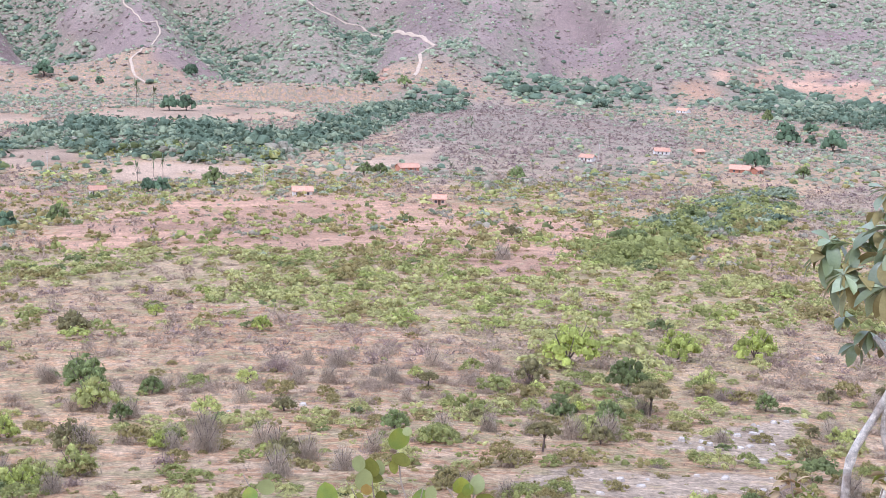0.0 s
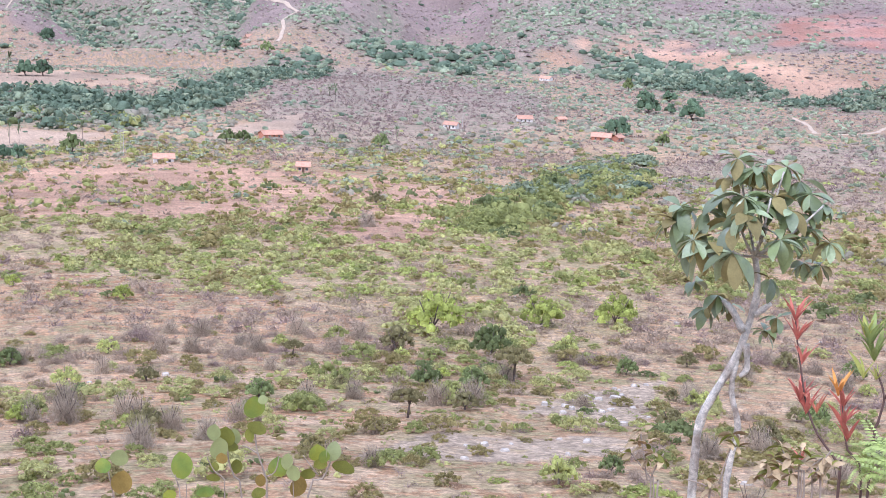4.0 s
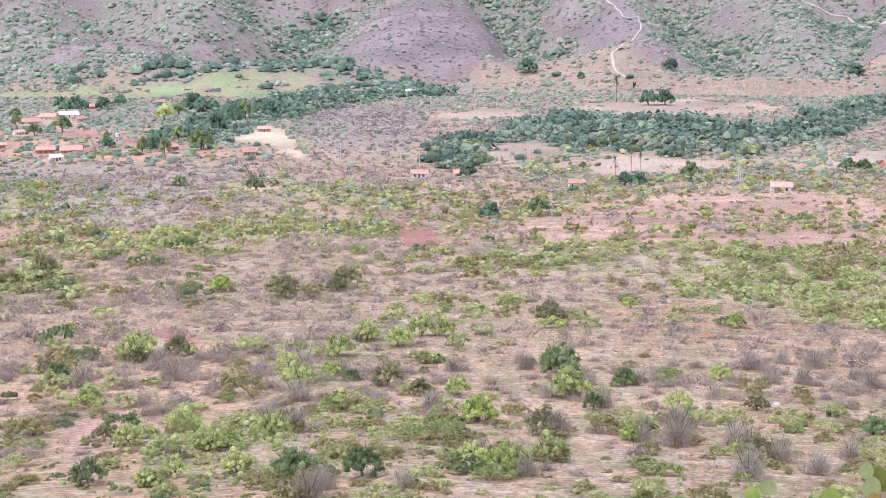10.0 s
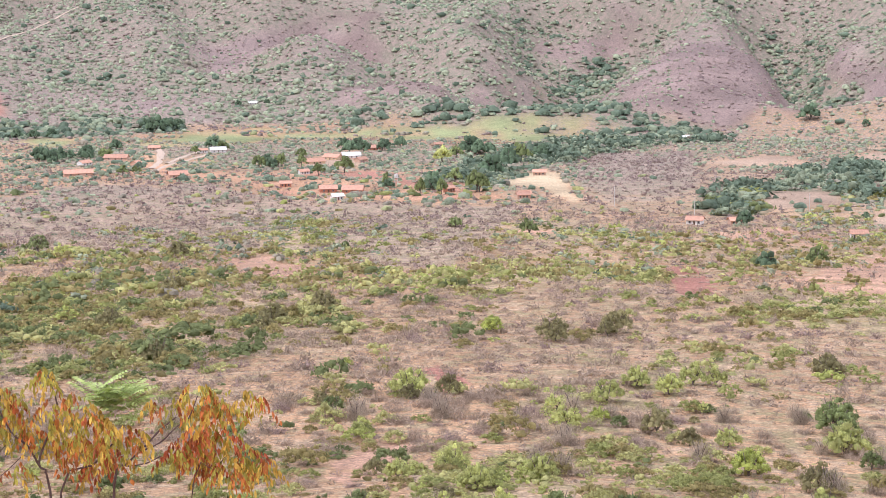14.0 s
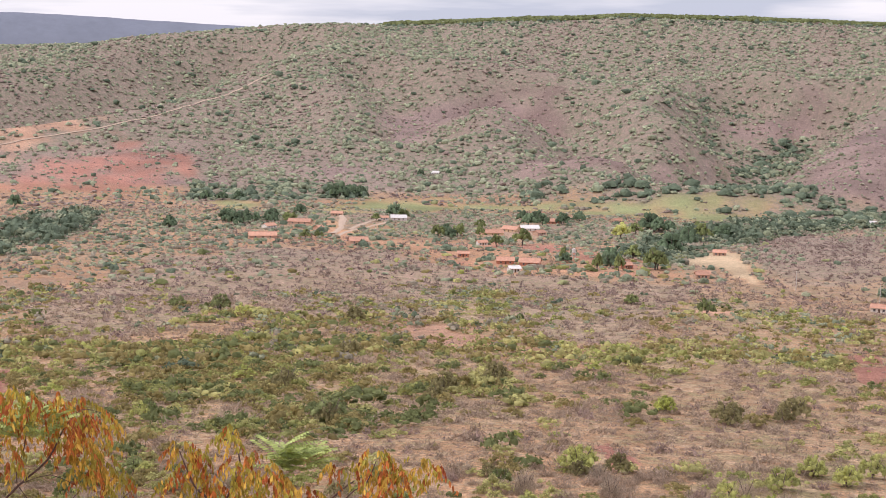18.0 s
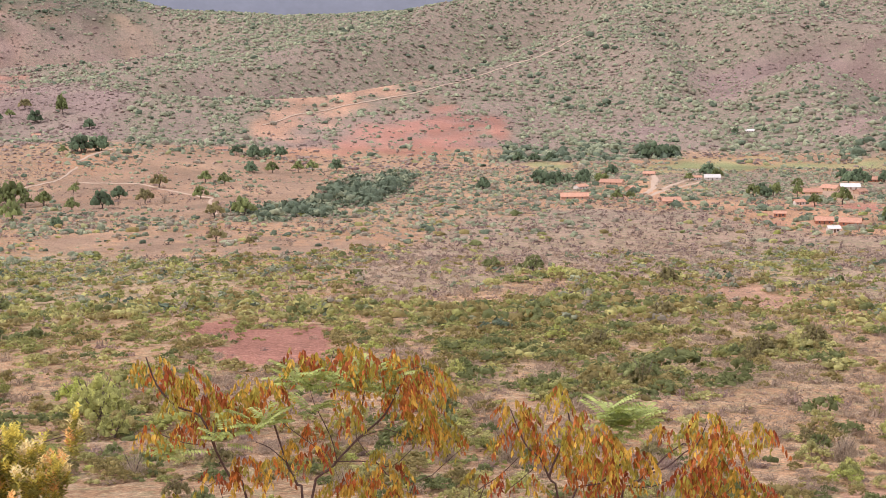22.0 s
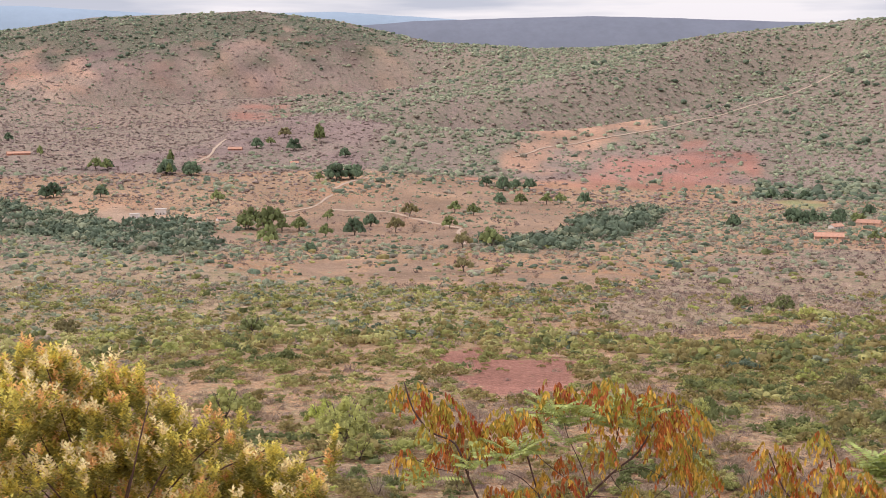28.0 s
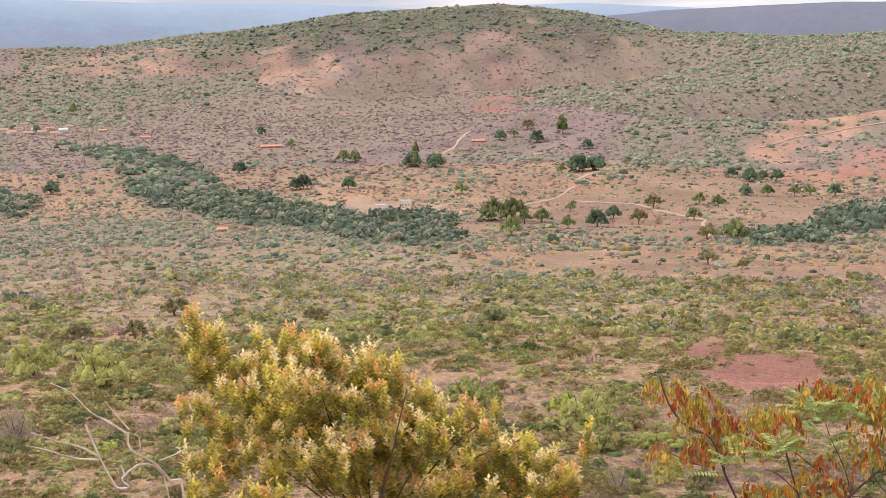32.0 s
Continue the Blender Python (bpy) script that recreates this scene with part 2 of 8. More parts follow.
def beside(x, y, line):
    """Distance of points from a line given as (azimuth, distance)."""
    line = np.array(line, float)
    px, py = -np.sin(np.radians(line[:, 0])) * line[:, 1], np.cos(np.radians(line[:, 0])) * line[:, 1]
    best = np.full_like(x, 1e9)
    for k in range(len(px) - 1):
        dx, dy = px[k + 1] - px[k], py[k + 1] - py[k]
        u = np.clip(((x - px[k]) * dx + (y - py[k]) * dy) / (dx * dx + dy * dy), 0, 1)
        best = np.minimum(best, np.hypot(x - px[k] - u * dx, y - py[k] - u * dy))
    return best


def carved(x, y, r):
    """How deep the gullies cut, and how near to the bed of a wooded one each point lies (0 to 1)."""
    cut, bed = np.zeros_like(x), np.zeros_like(x)
    ids = np.nonzero(r > 1500)[0]
    if len(ids):
        u, v = x[ids], y[ids]
        sway = 50 * (fbm(u / 130, v / 130, 25, 3) - 0.5)
        for depth, wide, trees, *line in GULLIES:
            d = np.maximum(beside(u, v, line) + sway, 0) / wide
            cut[ids] += depth * (np.exp(-d * d) - 0.35 * np.exp(-(d - 1.9) ** 2))
            if trees:
                bed[ids] = np.maximum(bed[ids], np.exp(-(d / 0.6) ** 2))
    return cut, bed


def ribs(x, y, az):
    """Spurs (1) and hollows (0) that run down the mountain side."""
    wind = 2.2 * (fbm(x / 700, y / 700, 5, 2) - 0.5)
    a = 2 * vnoise(az / 3.2 + wind, np.full_like(az, 0.5), 3) - 1
    b = 2 * vnoise(az / 1.1 + 2 * wind, np.full_like(az, 7.5), 4) - 1
    return np.clip(np.abs(a) * 0.9 + 0.14 * np.abs(b), 0, 1)


def height(x, y):
    """The ground's height at x, y."""
    x, y = np.asarray(x, float).ravel(), np.asarray(y, float).ravel()
    az, r = polar(x, y)
    r = np.maximum(r, 0.05)
    back = smooth(100, 130, az) + smooth(-60, -90, az)
    knots_r = np.log([2.5, 6, 20, 80, 170, 270, 500, 870, 1300, 1700, 2300, 2900, 3450, 4950])
    foot, mid, high, crest = (np.interp(az, AZ, table) for table in (FOOT, MID, HIGH, CREST))
    full = lambda v: np.full_like(az, v)
    els = [full(-33), full(-30), full(-26), full(-20.8), full(-15), full(-12), full(-9.3), full(-7.0), full(-5.55), foot, mid, high, crest, crest * 0.55]
    z = [EYE + np.exp(k) * np.tan(np.radians(e)) for k, e in zip(knots_r, els)]
    lr = np.log(r)
    # smooth monotone blend between the knots
    out = np.where(lr < knots_r[0], r / 2.5 * z[0], 0.0)
    n = len(z)
    slope = [(z[min(k + 1, n - 1)] - z[max(k - 1, 0)]) / (knots_r[min(k + 1, n - 1)] - knots_r[max(k - 1, 0)]) for k in range(n)]
    for k in range(n - 1):
        d = knots_r[k + 1] - knots_r[k]
        u = np.clip((lr - knots_r[k]) / d, 0, 1)
        s0, s1 = slope[k] * 0.8, slope[k + 1] * 0.8
        h = ((2 * u ** 3 - 3 * u ** 2 + 1) * z[k] + (u ** 3 - 2 * u ** 2 + u) * d * s0 + (3 * u ** 2 - 2 * u ** 3) * z[k + 1] + (u ** 3 - u ** 2) * d * s1)
        out = np.where((lr >= knots_r[k]) & ((lr < knots_r[k + 1]) | (k == n - 2)), h, out)
    # gullies and spurs on the mountain side, folds on the piedmont
    rib = ribs(x, y, az)
    gully = smooth(1700, 2150, r) * smooth(3300, 2700, r) * smooth(47, 38, az) * smooth(-9, 3, az)
    out = out + gully * 40 * (rib - 0.5)
    out = out - carved(x, y, r)[0]
    out = out + smooth(60, 400, r) * 9 * (fbm(x / 160, y / 160, 9, 3) - 0.5) * (1 - 0.6 * smooth(700, 1000, r) * smooth(1800, 1500, r))
    calm = 1 - 0.75 * smooth(38, 44, az)
    out = out + calm * smooth(1900, 2600, r) * smooth(3500, 3100, r) * 40 * (fbm(x / 420, y / 420, 21, 3) - 0.5)
    out = out + smooth(4, 30, r) * 0.8 * (fbm(x / 9, y / 9, 13, 2) - 0.5)
    return out * (1 - back) + back * (-0.10 * r + 0.0)


PATCH_LIST, ROAD_LIST = [], []


def patch(kind, *outline):
    PATCH_LIST.append((kind, np.array(outline, float)))


def road(width, *line):
    ROAD_LIST.append((width, np.array(line, float)))


# patches of ground, broad cover first: what covers them, and their outline as (azimuth, distance)
patch("green", (85, 1050), (76, 900), (68, 800), (60, 690), (55, 560), (58, 440), (66, 400), (76, 450), (85, 500))
patch("twig", (51.7, 559), (46.9, 880), (37.1, 865), (32.7, 739), (34.8, 584), (43.6, 596), (50.1, 425))
patch("twig", (42.0, 958), (35.8, 820), (28.9, 734), (25.8, 733), (26.7, 602), (28.5, 447), (35.9, 533), (42.1, 575))
patch("twig", (83.4, 2386), (75.1, 2678), (65.8, 2688), (66.0, 2100), (73.4, 1809), (80.4, 1793), (83.5, 1908))
patch("twig", (-13.7, 623), (-15.8, 773), (-25.4, 1023), (-25.7, 540), (-20.7, 502), (-13.8, 458))
patch("twig", (1.3, 1346), (-2.1, 1527), (-9.1, 1306), (-9.6, 896), (-4.0, 641), (1.0, 636), (1.7, 953))
patch("twig", (-0.4, 1645), (-1.0, 1733), (-5.7, 2068), (-8.7, 1842), (-8.6, 1649), (-3.6, 1626))
patch("brown", (16.8, 225), (8.7, 216), (3.8, 192), (4.7, 155), (10.4, 140), (13.1, 111), (16.9, 111))
patch("brown", (22.3, 134), (19.2, 163), (10.6, 167), (5.1, 189), (4.0, 172), (12.4, 124), (18.3, 116))
patch("green", (16.7, 362), (8.3, 333), (3.9, 301), (-1.7, 275), (-1.7, 246), (6.1, 256), (16.7, 265))
patch("lush", (8.7, 264), (1.6, 274), (-5.0, 265), (-12.6, 302), (-13.8, 249), (-13.5, 192), (-9.7, 162), (-5.2, 160), (-1.8, 198), (4.9, 217), (8.7, 230))
patch("lush", (26.0, 162), (22.9, 187), (19.6, 216), (17.2, 207), (18.3, 182), (21.2, 167), (23.4, 143), (25.2, 134))
patch("lush", (30.1, 112), (26.3, 118), (23.5, 108), (23.5, 92), (28.5, 95), (29.8, 98))
patch("green", (18.2, 289), (13.4, 347), (7.4, 357), (4.1, 307), (5.2, 267), (12.9, 273))
patch("green", (23.9, 343), (23.9, 416), (20.9, 432), (20.4, 361), (22.2, 345))
patch("green", (24.1, 540), (23.4, 586), (21.9, 559), (21.1, 499), (21.7, 482), (23.6, 507))
patch("green", (30.5, 399), (27.2, 441), (20.5, 438), (20.3, 388), (23.6, 346), (27.2, 338), (29.8, 346))
patch("green", (36.5, 590), (35.2, 665), (32.4, 598), (32.0, 558), (33.7, 527), (35.9, 533))
patch("green", (27.1, 618), (24.1, 648), (21.8, 601), (22.1, 522), (23.6, 515), (25.8, 545))
patch("olive", (49.0, 348), (41.4, 523), (37.0, 452), (32.6, 318), (32.5, 216), (42.2, 193), (47.9, 221))
patch("green", (74.2, 1172), (70.1, 1071), (65.5, 720), (62.4, 519), (62.4, 347), (68.1, 533), (74.3, 589))
patch("green", (83.6, 1283), (77.4, 1286), (70.9, 947), (68.8, 717), (73.2, 583), (78.5, 674), (83.7, 679))
patch("wood", (32.9, 1702), (29.0, 1647), (28.1, 1858), (25.9, 1984), (24.2, 1693), (21.0, 1668), (17.4, 1660), (17.2, 1550), (22.0, 1574), (25.3, 1719), (29.0, 1633), (32.5, 1644))
patch("wood", (26.8, 1080), (25.1, 1334), (21.4, 1612), (19.1, 1588), (21.6, 1337), (24.0, 1116))
patch("green", (45.6, 1683), (43.1, 1676), (40.6, 1738), (38.5, 1692), (40.6, 1595), (45.6, 1521))
patch("green", (44.4, 1240), (41.5, 1420), (36.8, 1476), (33.8, 1348), (29.4, 1345), (26.4, 1232), (27.3, 1087), (32.9, 1190), (37.7, 1133), (41.5, 1150))
patch("soil", (35.9, 939), (34.4, 1085), (33.2, 1060), (31.1, 941), (30.2, 898), (27.2, 825), (26.7, 782), (29.8, 777), (31.9, 811), (34.1, 814), (35.5, 867))
patch("soil", (34.6, 1172), (34.0, 1278), (32.0, 1278), (32.0, 1208), (33.7, 1097))
patch("soil", (42.5, 1157), (39.9, 1211), (37.9, 1300), (37.2, 1281), (39.0, 1152), (42.0, 1085))
patch("twig", (44.2, 951), (37.7, 903), (34.6, 795), (28.9, 730), (26.7, 665), (28.8, 548), (32.1, 519), (37.6, 625), (40.7, 507), (44.2, 672))
patch("green", (35.7, 660), (34.3, 695), (32.8, 589), (33.2, 540), (35.2, 535))
patch("green", (26.3, 644), (24.1, 659), (21.6, 627), (21.6, 533), (24.5, 541))
patch("twig", (24.0, 1242), (19.3, 1300), (19.2, 815), (22.5, 790), (23.8, 898))
patch("purple", (78.8, 3134), (74.7, 3208), (68.4, 3147), (60.2, 3190), (58.5, 3153), (64.1, 3064), (72.7, 3029), (78.8, 3047))
patch("red", (77.6, 3160), (74.7, 3181), (72.6, 3111), (75.6, 3074))
patch("twig", (78.8, 2871), (72.7, 2901), (64.1, 2879), (63.7, 2275), (72.7, 2176), (78.9, 2371))
patch("wood", (-4.8, 271), (-5.4, 357), (-8.5, 458), (-11.2, 674), (-13.4, 659), (-13.7, 563), (-12.9, 491), (-10.2, 451), (-9.4, 356), (-7.2, 277))
patch("wood", (-9.1, 1544), (-11.2, 1712), (-15.5, 1620), (-18.4, 1439), (-17.8, 1286), (-13.4, 1381), (-10.8, 1525))
patch("wood", (-17.8, 1314), (-20.5, 1455), (-25.4, 1461), (-25.4, 1384), (-21.6, 1294))
patch("wood", (-21.8, 1638), (-25.1, 1685), (-25.3, 1526), (-23.6, 1480))
patch("wood", (16.6, 762), (14.8, 976), (12.5, 1113), (8.7, 1087), (6.6, 959), (4.0, 1198), (1.8, 1492), (-1.0, 1601), (-0.8, 1414), (0.9, 1314), (3.1, 1006), (6.5, 768), (9.8, 797), (12.9, 790), (15.4, 716))
patch("wood", (-1.2, 1656), (-4.7, 1897), (-6.9, 1732), (-9.0, 1578), (-5.6, 1495), (-2.6, 1578))
patch("wood", (19.7, 726), (18.6, 822), (15.1, 1035), (12.3, 1118), (9.0, 966), (6.8, 850), (8.3, 783), (11.8, 782), (15.1, 780), (16.9, 720), (18.2, 700))
patch("wood", (30.0, 847), (28.8, 1024), (25.8, 1363), (23.7, 1460), (20.3, 1643), (17.5, 1640), (18.2, 1498), (23.3, 1248), (25.0, 1060), (26.9, 917), (28.8, 836))
patch("wood", (29.9, 1648), (26.8, 1951), (25.0, 1989), (23.1, 1627), (23.7, 1603), (29.9, 1622))
patch("wood", (15.6, 2352), (14.7, 2191), (13.8, 1952), (14.2, 1938), (15.0, 2198))
patch("wood", (23.2, 2393), (22.4, 2407), (23.7, 2252), (24.9, 2076), (25.4, 2044), (24.1, 2259))
patch("wood", (23.8, 2328), (22.3, 2454), (22.9, 2249), (25.1, 2024), (25.3, 2042), (24.0, 2222))
patch("wood", (28.4, 1779), (25.8, 1974), (23.6, 1720), (23.8, 1606), (28.0, 1621))
patch("wood", (23.5, 2309), (21.9, 2463), (22.1, 2302), (25.3, 1967), (25.7, 1998))
patch("wood", (28.5, 1676), (26.4, 1967), (23.4, 1751), (20.8, 1639), (20.8, 1633), (24.2, 1603), (27.8, 1615))
patch("wood", (45.8, 1602), (45.2, 1727), (42.0, 1762), (38.9, 1742), (38.7, 1637), (40.7, 1637), (43.7, 1574))
patch("wood", (28.4, 878), (27.1, 1157), (24.2, 1444), (21.4, 1622), (20.9, 1495), (24.2, 1203), (25.6, 966), (27.3, 840))
patch("wood", (56.4, 947), (53.1, 1059), (51.7, 1289), (49.5, 1448), (49.1, 1306), (49.5, 1092), (52.4, 927), (54.4, 898))
patch("wood", (68.0, 898), (67.9, 1297), (66.7, 1224), (66.1, 941), (66.8, 829))
patch("wood", (81.4, 2148), (79.4, 2089), (76.2, 1809), (75.6, 1562), (72.4, 1454), (71.8, 1354), (68.7, 1270), (66.5, 1135), (67.0, 847), (69.8, 927), (71.8, 1099), (74.2, 1250), (77.8, 1363), (78.6, 1509), (79.6, 1852))
patch("wood", (83.6, 1354), (83.5, 1535), (81.9, 1464), (82.4, 1346))
patch("pink", (15.5, 382), (12.5, 495), (7.8, 583), (3.9, 565), (-2.3, 523), (-7.1, 450), (-4.8, 281), (-2.4, 254), (-1.2, 283), (3.9, 313), (8.3, 342), (13.6, 351))
patch("pink", (37.2, 520), (34.6, 480), (31.4, 406), (32.0, 354), (37.0, 454))
patch("pink", (26.7, 624), (24.9, 608), (24.3, 558), (25.8, 560))
patch("pink", (18.6, 581), (16.2, 616), (13.0, 584), (14.0, 532), (17.9, 522))
patch("pink", (33.8, 113), (32.2, 141), (30.4, 136), (31.3, 113), (32.5, 103))
patch("pink", (-8.8, 1664), (-12.2, 1938), (-15.5, 1789), (-17.7, 1624), (-21.5, 1566), (-21.7, 1467), (-18.2, 1369), (-16.6, 1548), (-13.4, 1683))
patch("red", (-15.9, 1896), (-18.6, 2168), (-24.2, 2058), (-25.0, 1775), (-19.7, 1856), (-17.2, 1844))
patch("tan", (13.4, 1150), (13.3, 1325), (9.8, 1396), (6.1, 1375), (5.5, 1267), (8.3, 1216), (10.4, 1133))
patch("tan", (12.8, 672), (12.5, 723), (10.4, 759), (8.7, 778), (7.2, 712), (9.8, 665))
patch("tan", (4.4, 700), (3.1, 769), (0.0, 921), (0.2, 789), (3.1, 722))
patch("tan", (19.2, 1099), (16.4, 1234), (14.7, 1243), (15.4, 1140), (18.2, 1071))
patch("tan", (17.1, 777), (16.3, 836), (14.2, 849), (13.1, 770), (15.9, 712))
patch("rock", (-2.7, 86), (-5.4, 100), (-8.7, 118), (-11.9, 138), (-14.5, 147), (-14.1, 124), (-14.6, 105), (-9.9, 91))
patch("rock", (-23.7, 196), (-24.9, 212), (-25.7, 177), (-24.5, 170))
patch("red", (20.3, 419), (20.0, 450), (19.2, 440), (18.3, 371), (17.4, 291), (18.7, 316), (19.8, 353))
patch("red", (29.9, 196), (29.1, 200), (28.1, 180), (29.2, 175))
patch("sand", (26.5, 915), (25.7, 985), (25.0, 1019), (24.4, 980), (23.7, 780), (24.6, 804))
patch("crop", (40.5, 1522), (36.8, 1564), (33.6, 1583), (29.3, 1605), (24.9, 1595), (21.5, 1580), (24.9, 1480), (29.3, 1510), (33.6, 1500), (36.8, 1470), (40.3, 1450))
patch("crop", (45.4, 1541), (43.7, 1598), (42.0, 1574), (44.3, 1482))
patch("red", (36.0, 941), (33.6, 1039), (31.9, 1057), (28.0, 860), (28.4, 780), (32.1, 821), (34.5, 839), (36.2, 867))
patch("tan", (34.4, 1150), (34.1, 1251), (32.3, 1253), (32.1, 1135), (33.0, 1066))
patch("soil", (42.0, 1167), (39.9, 1275), (39.5, 1121), (37.9, 1026), (36.0, 981), (36.4, 931), (39.5, 981))
patch("red", (54.2, 1683), (53.0, 1784), (50.7, 1941), (48.2, 2092), (45.9, 2006), (45.0, 1842), (47.3, 1720), (50.1, 1665), (52.6, 1683))
patch("pink", (54.2, 1953), (54.2, 2164), (49.0, 2348), (48.2, 2178), (50.5, 2082), (52.1, 1971))
patch("purple", (35.5, 2510), (34.4, 2581), (31.4, 2570), (31.0, 2496), (32.9, 2288), (34.6, 2407))
patch("purple", (25.6, 2423), (23.0, 2585), (21.1, 2613), (21.0, 2537), (23.5, 2373), (25.4, 2329))
patch("purple", (33.9, 1817), (31.1, 2109), (28.5, 1956), (28.7, 1762))
patch("purple", (74.0, 3201), (68.9, 3205), (61.4, 3211), (60.5, 3128), (67.8, 3092), (74.0, 3127))
patch("twig", (74.0, 3018), (62.3, 3063), (58.0, 3082), (58.4, 2802), (67.9, 2931), (74.0, 2737))
patch("purple", (22.9, 1921), (18.1, 2092), (15.1, 2066), (14.7, 1748), (18.2, 1651), (21.6, 1634))
patch("purple", (11.4, 1645), (10.1, 1933), (8.0, 1891), (9.0, 1565))
patch("purple", (29.8, 1790), (27.8, 2023), (25.8, 2068), (27.2, 1949))
patch("soil", (40.4, 1069), (35.6, 1039), (33.6, 981), (28.8, 869), (28.4, 801), (33.8, 804), (36.0, 913))
patch("soil", (43.7, 1015), (43.5, 1130), (41.5, 1286), (39.5, 1372), (40.6, 1128))
patch("red", (58.7, 285), (56.3, 337), (53.2, 329), (52.1, 303), (53.2, 259), (56.3, 254))
patch("pasture", (62.8, 1147), (59.1, 1458), (58.9, 1714), (56.3, 1677), (52.2, 1420), (53.1, 1128), (56.1, 987), (59.2, 972), (62.2, 1068))
patch("pasture", (66.7, 1066), (66.3, 1193), (62.4, 1396), (59.3, 1493), (59.5, 1670), (55.9, 1684), (52.8, 1495), (53.6, 1157), (56.7, 937), (62.1, 1012))
patch("pasture", (63.9, 801), (59.6, 814), (57.5, 839), (52.6, 766), (49.1, 788), (49.3, 734), (53.1, 688), (58.6, 650), (61.8, 718))
patch("pink", (55.4, 1858), (55.2, 1980), (50.8, 2246), (48.6, 2390), (49.5, 2084), (53.0, 1985), (53.4, 1834))
patch("red", (65.8, 2622), (64.8, 2692), (63.3, 2643), (63.8, 2444), (65.5, 2540))
patch("tan", (61.4, 3274), (60.4, 3197), (58.4, 3134), (59.5, 3094), (60.2, 3095), (60.6, 3158))
patch("tan", (57.1, 3148), (56.0, 3240), (56.7, 3130))
patch("pink", (83.3, 3114), (79.2, 3257), (76.2, 3216), (77.1, 3127), (80.3, 3114))
patch("red", (65.8, 2641), (63.4, 2698), (63.3, 2594), (64.7, 2537))
patch("tan", (73.5, 1454), (71.3, 1506), (71.3, 1430), (73.1, 1426))
patch("tan", (71.8, 1363), (69.6, 1396), (66.5, 1320), (67.8, 1253), (70.0, 1256))
patch("tan", (72.5, 2853), (69.5, 2955), (69.7, 2933), (72.5, 2799))
patch("soil", (61.7, 1589), (61.5, 1677), (60.4, 1666), (61.3, 1483))
patch("soil", (67.4, 1856), (66.5, 1958), (66.3, 1904), (66.9, 1805))
# dirt roads and trails: width and line
road(6, (5.17, 2300), (4.85, 2280), (3.15, 2352), (1.89, 2146), (0.31, 1886))
road(4, (0.31, 1886), (0.98, 1835), (0.90, 1680), (1.15, 1627))
road(3, (54.80, 1918), (53.29, 1990), (51.47, 2045), (49.41, 2113), (48.26, 2157), (46.68, 2240), (45.41, 2356))
road(4, (45.41, 2356), (44.80, 2412), (43.50, 2534), (42.78, 2620), (42.22, 2650))
road(3, (64.66, 1308), (63.25, 1357), (62.55, 1384), (61.72, 1483))
road(3, (61.83, 1363), (59.32, 1337), (57.57, 1211), (56.80, 1160), (56.91, 1053), (56.60, 968))
road(4, (61.72, 1532), (61.17, 1589), (60.40, 1649))
road(2, (12.07, 2246), (12.05, 2092), (11.61, 2011), (11.29, 1961), (10.85, 2005))
road(2.5, (10.85, 2005), (10.71, 1918), (11.06, 1854), (11.43, 1706))
road(3, (11.43, 1706), (11.91, 1674), (11.64, 1613), (11.22, 1572))
road(4, (39.95, 1094), (39.43, 1185), (38.55, 1245), (37.90, 1292))
road(4, (39.74, 1240), (39.65, 1306), (39.76, 1357))
road(5, (39.76, 1372), (39.75, 1229), (40.19, 1128))
road(4, (39.53, 1193), (38.66, 1303), (38.01, 1346))
road(4, (-18.68, 1198), (-19.34, 1106), (-19.48, 1008), (-21.26, 1050), (-22.47, 1221))
road(4, (66.92, 1852), (66.48, 1929), (65.81, 2138))

patch("plantation", (38.2, 3340), (38.2, 3470), (5, 3470), (5, 3360), (28, 3330))
patch("crest_wood", (59, 3205), (66, 3155), (76, 3240), (76, 3470), (59, 3470))
patch("tan", (61.0, 3193), (60.0, 3182), (58.4, 3139), (59.8, 3102))
patch("tan", (56.4, 3199), (55.9, 3270), (56.5, 3108), (56.8, 3129))
patch("pink", (80.9, 3166), (78.4, 3242), (76.2, 3199), (77.6, 3139), (79.7, 3113))
patch("pink", (73.6, 3156), (71.7, 3161), (70.4, 3076), (72.0, 2963), (73.9, 2978))
patch("pink", (69.1, 3092), (67.8, 3118), (62.6, 3156), (62.0, 3145), (67.0, 3087))

